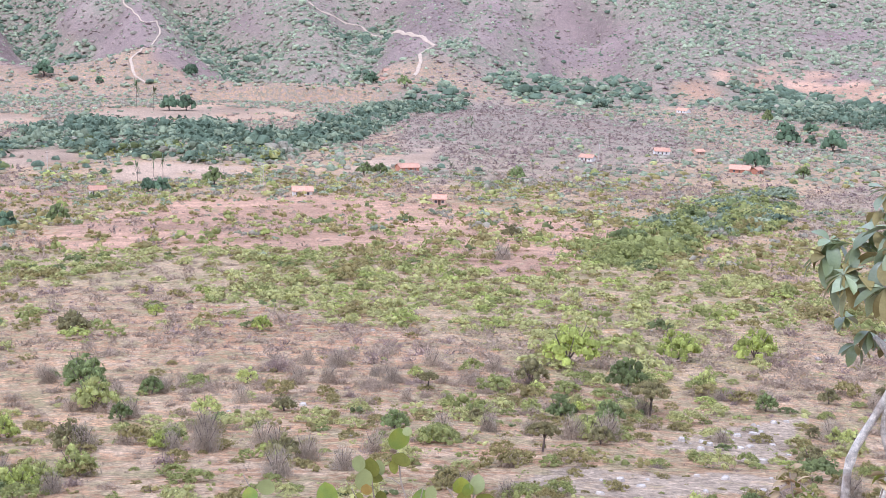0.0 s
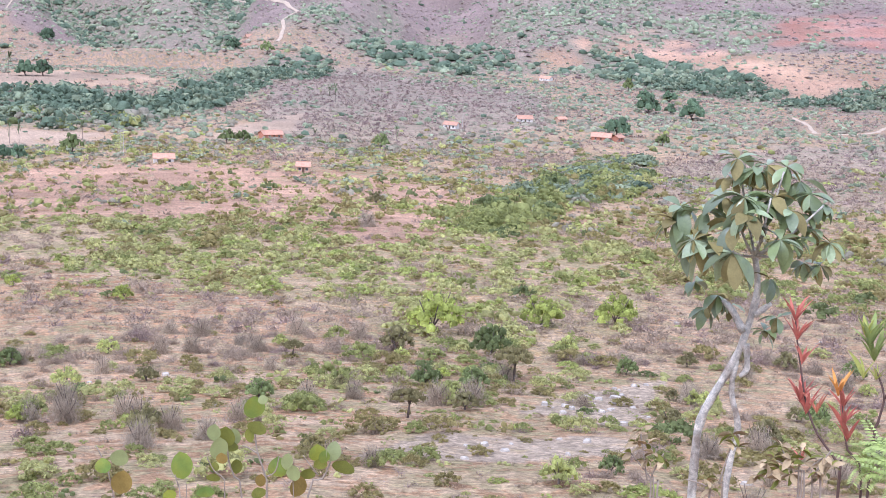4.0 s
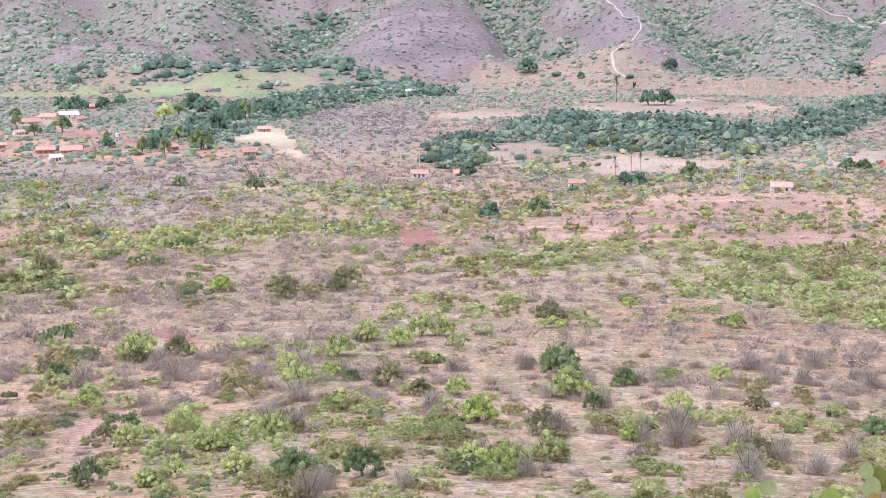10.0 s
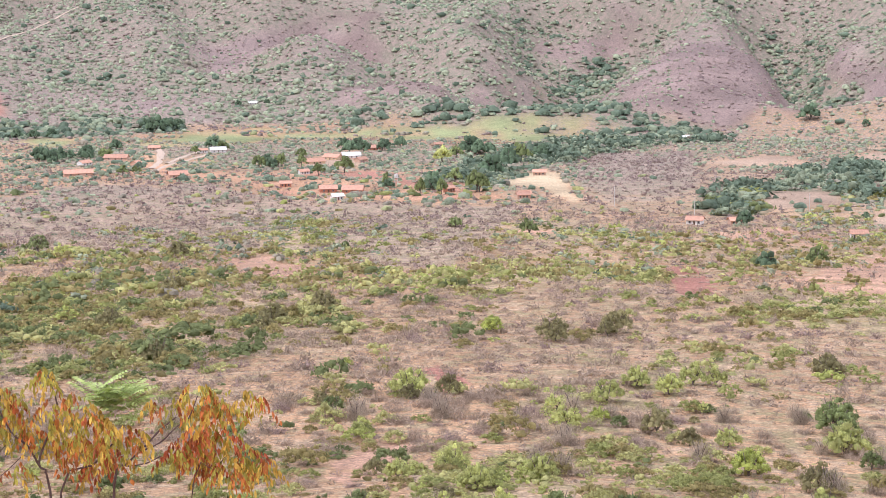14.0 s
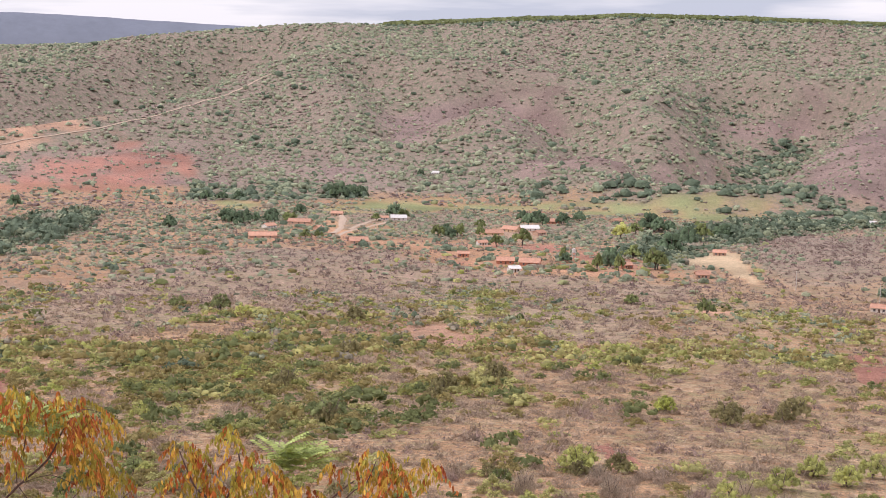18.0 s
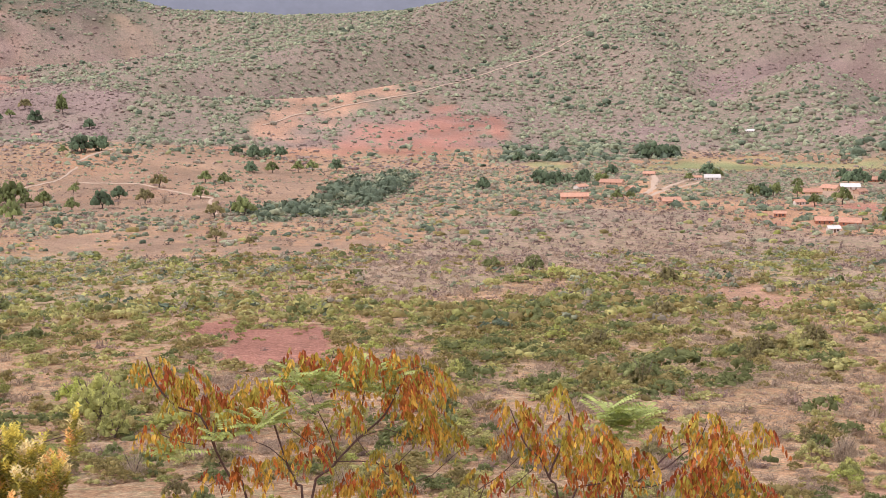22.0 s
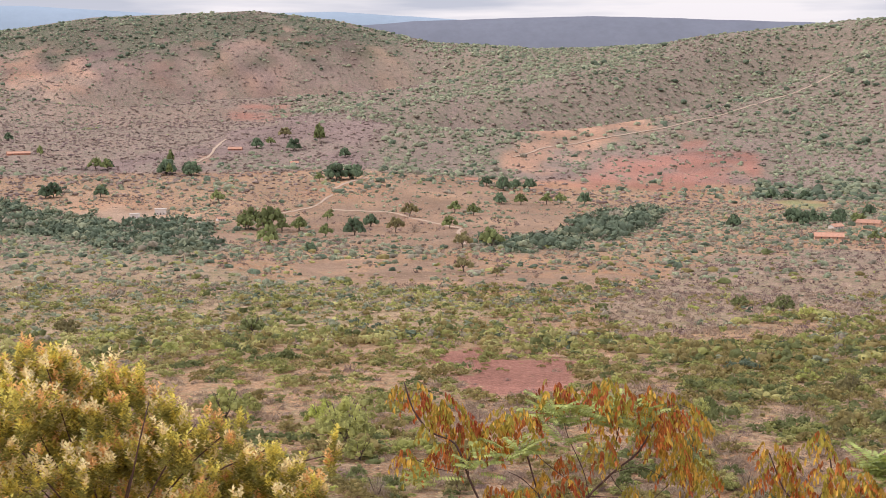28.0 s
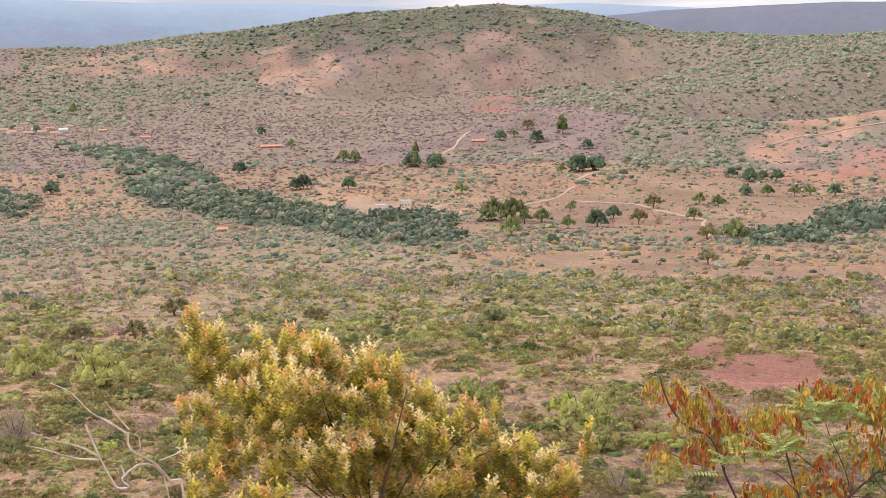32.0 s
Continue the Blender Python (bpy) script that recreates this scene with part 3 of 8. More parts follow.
# per cover: ground colour, share of ground under shrubs, species shares as in SCRUB, shrub size
COVER = {
    "scrub": ((0.44, 0.268, 0.155), 1.2, (0.11, 0.11, 0.01, 0.20, 0.44, 0.02, 0.11), 1.0),
    "brown": ((0.48, 0.295, 0.17), 0.85, (0.07, 0.07, 0.01, 0.19, 0.56, 0.02, 0.08), 0.85),
    "twig": ((0.33, 0.24, 0.187), 1.5, (0.015, 0.02, 0.005, 0.04, 0.70, 0.005, 0.22), 1.0),
    "green": ((0.42, 0.27, 0.13), 1.1, (0.27, 0.27, 0.04, 0.22, 0.17, 0.03, 0.0), 1.0),
    "lush": ((0.43, 0.285, 0.14), 1.15, (0.47, 0.14, 0.01, 0.11, 0.16, 0.11, 0.0), 1.05),
    "olive": ((0.42, 0.25, 0.135), 1.45, (0.10, 0.19, 0.15, 0.36, 0.18, 0.02, 0.0), 1.15),
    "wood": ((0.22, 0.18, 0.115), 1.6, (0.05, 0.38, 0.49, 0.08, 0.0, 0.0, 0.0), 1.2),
    # mountain-side ground colours are lifted to stand in for distance haze
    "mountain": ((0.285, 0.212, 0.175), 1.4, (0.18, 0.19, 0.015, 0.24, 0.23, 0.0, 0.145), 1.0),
    "slope_green": ((0.245, 0.21, 0.15), 1.7, (0.36, 0.32, 0.06, 0.18, 0.08, 0.0, 0.0), 1.3),
    "slope_bare": ((0.268, 0.192, 0.168), 1.35, (0.08, 0.09, 0.01, 0.17, 0.38, 0.0, 0.27), 0.9),
    "crest_wood": ((0.125, 0.13, 0.085), 1.8, (0.06, 0.36, 0.30, 0.22, 0.06, 0.0, 0.0), 1.15),
    "plantation": ((0.10, 0.11, 0.06), 1.5, (0.0, 0.08, 0.92, 0.0, 0.0, 0.0, 0.0), 1.2),
    "pink": ((0.48, 0.285, 0.19), 0.45, (0.04, 0.08, 0.01, 0.17, 0.65, 0.0, 0.05), 0.9),
    "pasture": ((0.305, 0.202, 0.137), 0.16, (0.05, 0.2, 0.05, 0.25, 0.45, 0.0, 0.0), 0.8),
    "red": ((0.395, 0.188, 0.137), 0.22, (0.04, 0.10, 0.0, 0.26, 0.45, 0.0, 0.15), 0.8),
    "soil": ((0.475, 0.27, 0.165), 0.55, (0.18, 0.40, 0.24, 0.12, 0.06, 0.0, 0.0), 1.35),
    "tan": ((0.41, 0.285, 0.2), 0.04, (0.05, 0.3, 0.1, 0.25, 0.3, 0.0, 0.0), 0.9),
    "sand": ((0.547, 0.409, 0.257), 0.0, (1, 0, 0, 0, 0, 0, 0), 1.0),
    "crop": ((0.26, 0.275, 0.13), 0.10, (0.6, 0.4, 0, 0, 0, 0, 0), 0.5),
    "rock": ((0.45, 0.335, 0.24), 1.15, (0.06, 0.10, 0.01, 0.33, 0.40, 0.0, 0.10), 0.6),
    "purple": ((0.265, 0.188, 0.16), 1.35, (0.10, 0.09, 0.01, 0.18, 0.34, 0.0, 0.28), 0.9),
    "road": ((0.571, 0.4, 0.261), 0.0, (1, 0, 0, 0, 0, 0, 0), 1.0),
    "thicket": ((0.43, 0.262, 0.15), 1.25, (0.13, 0.12, 0.06, 0.23, 0.36, 0.03, 0.07), 1.05),
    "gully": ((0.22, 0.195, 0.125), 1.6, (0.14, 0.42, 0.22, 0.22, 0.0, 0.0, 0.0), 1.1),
}
KINDS = list(COVER)
# how much of the ground between the shrubs is under dry grass and herbs
HERBS = {"scrub": 0.55, "brown": 0.5, "twig": 0.6, "green": 0.75, "lush": 0.7, "olive": 0.65, "wood": 0.9, "mountain": 0.5, "slope_green": 0.8, "slope_bare": 0.25,
         "plantation": 0.9, "pink": 0.22, "pasture": 0.25, "red": 0.1, "soil": 0.15, "tan": 0.0, "sand": -0.3, "crop": 0.0, "rock": 0.25, "purple": 0.15, "road": -0.3, "gully": 0.9, "thicket": 0.45}
# colours of green herbs and dry grass: on the warm near slopes, and farther off
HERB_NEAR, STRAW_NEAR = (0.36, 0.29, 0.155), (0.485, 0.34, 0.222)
HERB_FAR, STRAW_FAR = (0.235, 0.215, 0.15), (0.31, 0.225, 0.185)
OPEN = ("red", "pasture", "soil", "rock", "brown")


def cover_at(x, y, fray=1.0):
    """Which cover lies at each point, as an index into KINDS; the outlines are frayed a little."""
    az, r = polar(x, y)
    az = az + fray * 1.5 * (fbm(x / 30, y / 30, 31, 3) - 0.5) * np.clip(400 / r, 0.25, 1.5)
    lr = np.log(r) + fray * 0.16 * (fbm(x / 30, y / 30, 37, 3) - 0.5)
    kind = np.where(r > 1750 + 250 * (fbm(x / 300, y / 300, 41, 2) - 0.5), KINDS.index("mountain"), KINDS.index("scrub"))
    kind = np.where((kind == KINDS.index("scrub")) & (az > 27 + 4 * (fbm(x / 90, y / 90, 33, 2) - 0.5)), KINDS.index("thicket"), kind)
    steep = kind == KINDS.index("mountain")
    rib, (cut, bed) = ribs(x, y, az), carved(x, y, r)
    green = 0.35 * (1 - rib) + 0.2 + 0.9 * fbm(x / 240, y / 240, 43, 3) + 0.34 * smooth(2150, 2750, r) - 0.15 - 0.08 * smooth(48, 56, az) - 0.16 * smooth(5, 16, cut) * (1 - bed)
    kind = np.where(steep & (green > 0.77), KINDS.index("slope_green"), kind)
    kind = np.where(steep & (green < 0.655), KINDS.index("slope_bare"), kind)
    damp = bed > 0.4 + 0.9 * (fbm(x / 60, y / 60, 45, 2) - 0.5)
    kind = np.where(steep & damp, KINDS.index("gully"), kind)
    thinned = fbm(x / 32, y / 32, 49, 3) > 0.63
    shade = fbm(x / 14, y / 14, 47, 3)
    broken, bare_gaps = shade > 0.60, shade > 0.66
    for name, outline in PATCH_LIST:
        px, py = outline[:, 0], np.log(outline[:, 1])
        box = (az > px.min()) & (az < px.max()) & (lr > py.min()) & (lr < py.max())
        ids = np.nonzero(box)[0]
        if not len(ids):
            continue
        u, v = az[ids], lr[ids]
        inside = np.zeros(len(ids), bool)
        for a in range(len(px)):
            x0, y0, x1, y1 = px[a - 1], py[a - 1], px[a], py[a]
            if y0 != y1:
                inside ^= ((y0 > v) != (y1 > v)) & (u < (x1 - x0) * (v - y0) / (y1 - y0) + x0)
        if name == "wood":
            thin = ids[inside & thinned[ids]]
            kind[thin] = KINDS.index("green")
            inside &= ~thinned[ids]
        if name == "pink":
            inside &= ~bare_gaps[ids]
        if name in OPEN:
            inside &= ~broken[ids]
        kind[ids[inside]] = KINDS.index(name)
    return kind


def mesh_from(name, verts, faces, size, mats, index=None):
    """A mesh from arrays: faces all with the same number of corners."""
    me = bpy.data.meshes.new(name)
    me.vertices.add(len(verts))
    me.vertices.foreach_set("co", np.ascontiguousarray(verts, np.float32).ravel())
    count = len(faces)
    me.loops.add(count * size)
    me.loops.foreach_set("vertex_index", np.ascontiguousarray(faces, np.int32).ravel())
    me.polygons.add(count)
    me.polygons.foreach_set("loop_start", np.arange(count, dtype=np.int32) * size)
    for m in mats:
        me.materials.append(m)
    if index is not None:
        me.polygons.foreach_set("material_index", np.ascontiguousarray(index, np.int32))
    me.polygons.foreach_set("use_smooth", np.ones(count, bool))
    me.update(calc_edges=True)
    return me


# ---- the ground: one sheet from the lookout to the horizon ----
def build_ground():
    az = np.concatenate([np.arange(-180, -34, 4.0), np.arange(-34, 92, 0.2), np.arange(92, 180, 4.0)])
    r = np.concatenate([[0.002, 0.3, 1.0, 1.8], np.exp(np.linspace(np.log(2.5), np.log(60), 40))[:-1],
                        np.exp(np.linspace(np.log(60), np.log(1700), 330))[:-1], np.linspace(1700, 3600, 150), np.linspace(3650, 4900, 12)])
    a, d = np.meshgrid(np.radians(az), r, indexing="ij")
    x, y = (-np.sin(a) * d).ravel(), (np.cos(a) * d).ravel()
    z = height(x, y)
    na, nr = len(az), len(r)
    i, j = np.meshgrid(np.arange(na), np.arange(nr - 1), indexing="ij")
    k = (i + 1) % na
    faces = np.stack([i * nr + j, i * nr + j + 1, k * nr + j + 1, k * nr + j], -1).reshape(-1, 4)
    me = mesh_from("ground", np.stack([x, y, z], -1), faces, 4, [GROUND])
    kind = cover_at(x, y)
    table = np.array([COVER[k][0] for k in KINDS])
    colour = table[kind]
    patchy = fbm(x / 45, y / 45, 51, 4)[:, None]
    red = smooth(0.5, 0.75, fbm(x / 120, y / 120, 53, 3))[:, None] * np.isin(kind, [0, 1, 2, 3, 4, 5, KINDS.index("thicket")])[:, None]
    colour = colour * (0.55 + 0.9 * patchy) * (1 - red * np.array([0.0, 0.12, 0.16]))
    plough = np.sin((polar(x, y)[1] + 14 * fbm(x / 60, y / 60, 57, 2)) * 6.283 / 15)[:, None]
    colour = colour * np.where((kind == KINDS.index("pink"))[:, None], 1 + 0.3 * plough * (patchy - 0.2), 1.0)
    share = np.array([HERBS.get(k, 0.4) for k in KINDS])[kind][:, None]
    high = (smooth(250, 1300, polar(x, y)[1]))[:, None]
    # on the mountain one cover passes slowly into the next
    mixed = np.concatenate([colour, share], 1).reshape(na, nr, 4)
    soft = mixed.copy()
    for _ in range(2):
        soft[1:-1] = (soft[:-2] + 2 * soft[1:-1] + soft[2:]) / 4
        soft[:, 1:-1] = (soft[:, :-2] + 2 * soft[:, 1:-1] + soft[:, 2:]) / 4
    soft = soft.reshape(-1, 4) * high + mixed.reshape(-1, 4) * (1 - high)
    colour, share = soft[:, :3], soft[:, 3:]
    for name, near_tone, far_tone in (("herb", HERB_NEAR, HERB_FAR), ("straw", STRAW_NEAR, STRAW_FAR)):
        blend = np.array(near_tone) * (1 - high) + np.array(far_tone) * high
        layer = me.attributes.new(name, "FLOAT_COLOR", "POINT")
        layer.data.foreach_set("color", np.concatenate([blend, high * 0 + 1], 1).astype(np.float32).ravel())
    tone = me.attributes.new("soil", "FLOAT_COLOR", "POINT")
    tone.data.foreach_set("color", np.concatenate([colour, share], 1).astype(np.float32).ravel())
    me.polygons.foreach_set("use_smooth", np.ones(len(faces), bool))
    return tagged(new("ground", me), "dry reddish hillside and valley floor with bare patches", "ground", kind="structure")


build_ground()


# ---- dirt roads and trails, worn a little into the slope ----
ROAD_DIRT = material("pale_road_dirt", (0.5, 0.375, 0.28), rough=0.95, vary=0.18, scale=0.25, bump=0.4, spec=0.1)


def dirt_road(width, line):
    a, d = np.radians(line[:, 0]), line[:, 1]
    px, py = -np.sin(a) * d, np.cos(a) * d
    way = np.concatenate([[0], np.cumsum(np.hypot(np.diff(px), np.diff(py)))])
    at = np.arange(0, way[-1], 4.0)
    x, y = np.interp(at, way, px), np.interp(at, way, py)
    for k in range(6):
        x[1:-1], y[1:-1] = (x[:-2] + x[1:-1] + x[2:]) / 3, (y[:-2] + y[1:-1] + y[2:]) / 3
    tx, ty = np.gradient(x), np.gradient(y)
    n = np.hypot(tx, ty)
    nx, ny = -ty / n, tx / n
    sway = 4 * (fbm(at / 40, at * 0 + 3, 91, 2) - 0.5)
    half = width / 2 * (0.7 + 0.6 * fbm(at / 25, at * 0 + 8, 93, 2))
    rows = []
    for side in (-1, -0.4, 0.4, 1):
        vx, vy = x + nx * (half * side + sway), y + ny * (half * side + sway)
        lift = np.where(abs(side) == 1, -0.3, 0.25) + np.clip((np.hypot(vx, vy) - 900) / 900, 0, 1) * 0.9
        rows.append(np.stack([vx, vy, height(vx, vy) + lift], -1))
        ROAD_TRACK.append((vx, vy, width))
    m = len(at)
    i, j = np.meshgrid(np.arange(3), np.arange(m - 1), indexing="ij")
    faces = np.stack([i * m + j, i * m + j + 1, (i + 1) * m + j + 1, (i + 1) * m + j], -1).reshape(-1, 4)
    me = mesh_from("road", np.concatenate(rows), faces, 4, [ROAD_DIRT])
    me.polygons.foreach_set("use_smooth", np.ones(len(faces), bool))
    tagged(new("road", me), "pale rutted dirt road worn into the slope", "road", kind="structure")


ROAD_TRACK = []
for road_width, road_line in ROAD_LIST:
    dirt_road(road_width, road_line)


# ---- far table hills on the horizon, their colour blued for haze ----
def far_hills(name, az0, az1, dist, tops, label, mat):
    """A distant range: a long smooth body with the given crest angles at even steps."""
    n, rows = 160, 10
    a = np.linspace(az0, az1, n)
    crest = np.interp(a, np.linspace(az0, az1, len(tops)), tops) + 0.05 * (fbm(a / 1.7, a * 0, 71, 3) - 0.5)
    verts = []
    for k in range(rows):
        u = k / (rows - 1)
        d = dist - 260 * (1 - u)
        z = EYE + dist * np.tan(np.radians(crest)) * (1 - (1 - u) ** 2.2) - 60 * (1 - u)
        verts.append(np.stack([-np.sin(np.radians(a)) * d, np.cos(np.radians(a)) * d, z], -1))
    i, j = np.meshgrid(np.arange(rows - 1), np.arange(n - 1), indexing="ij")
    faces = np.stack([i * n + j, i * n + j + 1, (i + 1) * n + j + 1, (i + 1) * n + j], -1).reshape(-1, 4)
    me = mesh_from(name, np.concatenate(verts), faces, 4, [mat])
    me.polygons.foreach_set("use_smooth", np.ones(len(faces), bool))
    return tagged(new(name, me), label, "hill", kind="structure")


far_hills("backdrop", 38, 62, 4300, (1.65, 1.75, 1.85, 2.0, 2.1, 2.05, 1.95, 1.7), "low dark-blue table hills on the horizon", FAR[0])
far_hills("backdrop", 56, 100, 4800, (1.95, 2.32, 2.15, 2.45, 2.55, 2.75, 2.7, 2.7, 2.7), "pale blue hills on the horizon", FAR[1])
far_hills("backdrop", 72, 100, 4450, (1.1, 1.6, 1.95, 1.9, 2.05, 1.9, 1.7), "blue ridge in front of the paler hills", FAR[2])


# ---- the scrub: shrubs and small trees past counting ----
def facing(c, normal, rng, size):
    """Irregular leaf triangles at c that face roughly along normal."""
    n = len(c)
    normal = normal + rng.normal(0, 0.55, (n, 3))
    normal = normal / np.linalg.norm(normal, axis=1)[:, None]
    u = np.cross(normal, rng.normal(0, 1, (n, 3)))
    u /= np.linalg.norm(u, axis=1)[:, None]
    v = np.cross(normal, u)
    s = size * rng.uniform(0.6, 1.5, (n, 1))
    return np.stack([c - u * s * 0.9 - v * s * 0.5, c + u * s * 0.9 - v * s * 0.35, c + v * s * 1.1 + u * s * rng.uniform(-0.5, 0.5, (n, 1))], 1)


def dome(segs, rings, rng, rough):
    """A knobbly clump of foliage of radius 1, open underneath: corners and triangles."""
    steps = {2: (-14, 36), 3: (-26, 14, 52)}[rings]
    v = []
    for k, phi in enumerate(steps):
        a = (np.arange(segs) + 0.5 * k + rng.uniform(-0.25, 0.25, segs)) * 6.2832 / segs
        p = np.radians(phi + rng.uniform(-9, 9, segs))
        v.append(np.stack([np.cos(a) * np.cos(p), np.sin(a) * np.cos(p), np.sin(p)], -1) * rng.normal(1, rough, (segs, 1)))
    v = np.concatenate(v + [np.array([[rng.normal(0, 0.1), rng.normal(0, 0.1), rng.normal(1, rough * 0.7)]])])
    f = []
    for k in range(rings):
        for i in range(segs):
            j, low = (i + 1) % segs, k * segs
            if k == rings - 1:
                f.append((low + i, low + j, len(v) - 1))
            else:
                f += [(low + i, low + j, low + segs + i), (low + j, low + segs + j, low + segs + i)]
    return v, np.array(f)


def joined(pieces):
    base, vs, fs = 0, [], []
    for v, f in pieces:
        vs.append(v)
        fs.append(f + base)
        base += len(v)
    return np.concatenate(vs), np.concatenate(fs)


def loose(tris):
    return tris.reshape(-1, 3), np.arange(len(tris) * 3).reshape(-1, 3)


def twig_haze(n, rng, width, run=1.0):
    """A bare shrub: a haze of short twigs through a low dome, most of them rising outwards."""
    out = rng.normal(0, 1, (n, 3))
    out[:, 2] = np.abs(out[:, 2])
    out /= np.linalg.norm(out, axis=1)[:, None]
    inner = (np.arange(n) < n * 0.45)[:, None]
    c = out * np.where(inner, rng.uniform(0.2, 0.7, (n, 1)), rng.uniform(0.6, 1.0, (n, 1))) * (0.82, 0.82, 0.66)
    way = out * 0.35 + rng.normal(0, 0.5, (n, 3)) + (0, 0, 0.25)
    way *= run * rng.uniform(0.14, 0.30, (n, 1)) / np.linalg.norm(way, axis=1)[:, None]
    side = np.cross(way, rng.normal(0, 1, (n, 3)))
    side *= width * np.where(inner, 2.6, 1.0) / np.linalg.norm(side, axis=1)[:, None]
    start = np.maximum(c - way * 0.5, (-9, -9, 0.02))
    return loose(np.stack([start - side, start + side, c + way * 0.8], 1))


def clumps(lobes, segs, rings, reach, rad, base, top, flat, n, leaf, rng):
    """Foliage as many small clumps over a crown of that reach, with gaps: a close core in each, and leaves all round it."""
    pieces, where = [], []
    core = 0.72 if n > 2 * lobes else 1.0
    for k in range(lobes):
        a = k * 2.4 + rng.uniform(-0.6, 0.6)
        out = reach * math.sqrt((k + rng.uniform(0.1, 0.9)) / lobes)
        size = np.array([1, 1, flat]) * rad * rng.uniform(0.7, 1.3)
        at = np.array([math.cos(a) * out, math.sin(a) * out, base + (top - base) * (1 - (out / max(reach, 0.01)) ** 2 * 0.75) * rng.uniform(0.35, 1.0)])
        v, f = dome(segs, rings, rng, 0.2)
        pieces.append((v * size * core + at, f))
        where.append((at, size))
    if n:
        pick = rng.integers(0, lobes, n)
        at, size = np.array([w[0] for w in where])[pick], np.array([w[1] for w in where])[pick]
        out = rng.normal(0, 1, (n, 3))
        out[:, 2] = np.abs(out[:, 2]) - 0.35
        out /= np.linalg.norm(out, axis=1)[:, None]
        pieces.append(loose(facing(at + out * size * rng.uniform(0.7, 1.4, (n, 1)), out + (0, 0, 0.35), rng, leaf)))
    return joined(pieces)


def shrub(level, rng, bare, fine=1.0):
    """A shrub one unit across to each side."""
    _, lobes, rad, n, leaf, twigs, width = LODS[level]
    if bare and twigs:
        return twig_haze(twigs, rng, width * fine)
    v, f = clumps(lobes, {0: 6, 4: 4}.get(level, 5), 2, 0.72 if lobes > 2 else 0.3, rad, 0.2 if lobes > 2 else 0.1, 0.72 if lobes > 2 else 0.3, (0.45 if bare else 0.75) if level > 2 else 0.8, n, leaf * fine, rng)
    v[:, 2] = np.maximum(v[:, 2], -0.02)
    return v, f


def grow_tris(x, y, z, scale, pick, lod, rng, fine=1.0):
    verts, faces, index, base = [], [], [], 0
    for level in np.unique(lod):
        for sp in np.unique(pick):
            for variant in range(6):
                ids = np.nonzero((lod == level) & (pick == sp) & (np.arange(len(x)) % 6 == variant))[0]
                if not len(ids):
                    continue
                t, f = shrub(level, rng, sp % len(SCRUB) in (4, 6), fine)
                turn = rng.uniform(0, 6.28, len(ids))
                c, s = np.cos(turn)[:, None], np.sin(turn)[:, None]
                k = scale[ids][:, None]
                tall = k * rng.uniform(0.7, 1.2, len(ids))[:, None]
                wide = k * rng.uniform(0.8, 1.25, len(ids))[:, None]
                px, py = t[None, :, 0] * wide, t[None, :, 1] * k
                v = np.stack([px * c - py * s + x[ids][:, None], px * s + py * c + y[ids][:, None], t[None, :, 2] * tall + z[ids][:, None]], -1)
                verts.append(v.reshape(-1, 3))
                faces.append((f[None] + (base + np.arange(len(ids)) * len(t))[:, None, None]).reshape(-1, 3))
                index.append(np.full(len(ids) * len(f), sp))
                base += len(ids) * len(t)
    return np.concatenate(verts), np.concatenate(faces), np.concatenate(index)


# farthest distance; clumps per shrub and their radius; leaves and their size; twigs of a bare shrub and their width
LODS = [(170, 20, 0.17, 420, 0.05, 240, 0.014), (330, 9, 0.25, 80, 0.09, 60, 0.03), (700, 3, 0.42, 14, 0.16, 22, 0.065), (1500, 2, 0.5, 3, 0.2, 11, 0.125), (9999, 1, 0.75, 0, 0.3, 0, 0.2)]
CLEARINGS = []


def scatter(r0, r1, az0, az1, per_m2, seed):
    rng = np.random.default_rng(seed)
    area = math.radians(az1 - az0) * (r1 * r1 - r0 * r0) / 2
    n = int(area * per_m2)
    r = np.sqrt(rng.uniform(r0 * r0, r1 * r1, n))
    az = np.radians(rng.uniform(az0, az1, n))
    return -np.sin(az) * r, np.cos(az) * r, rng


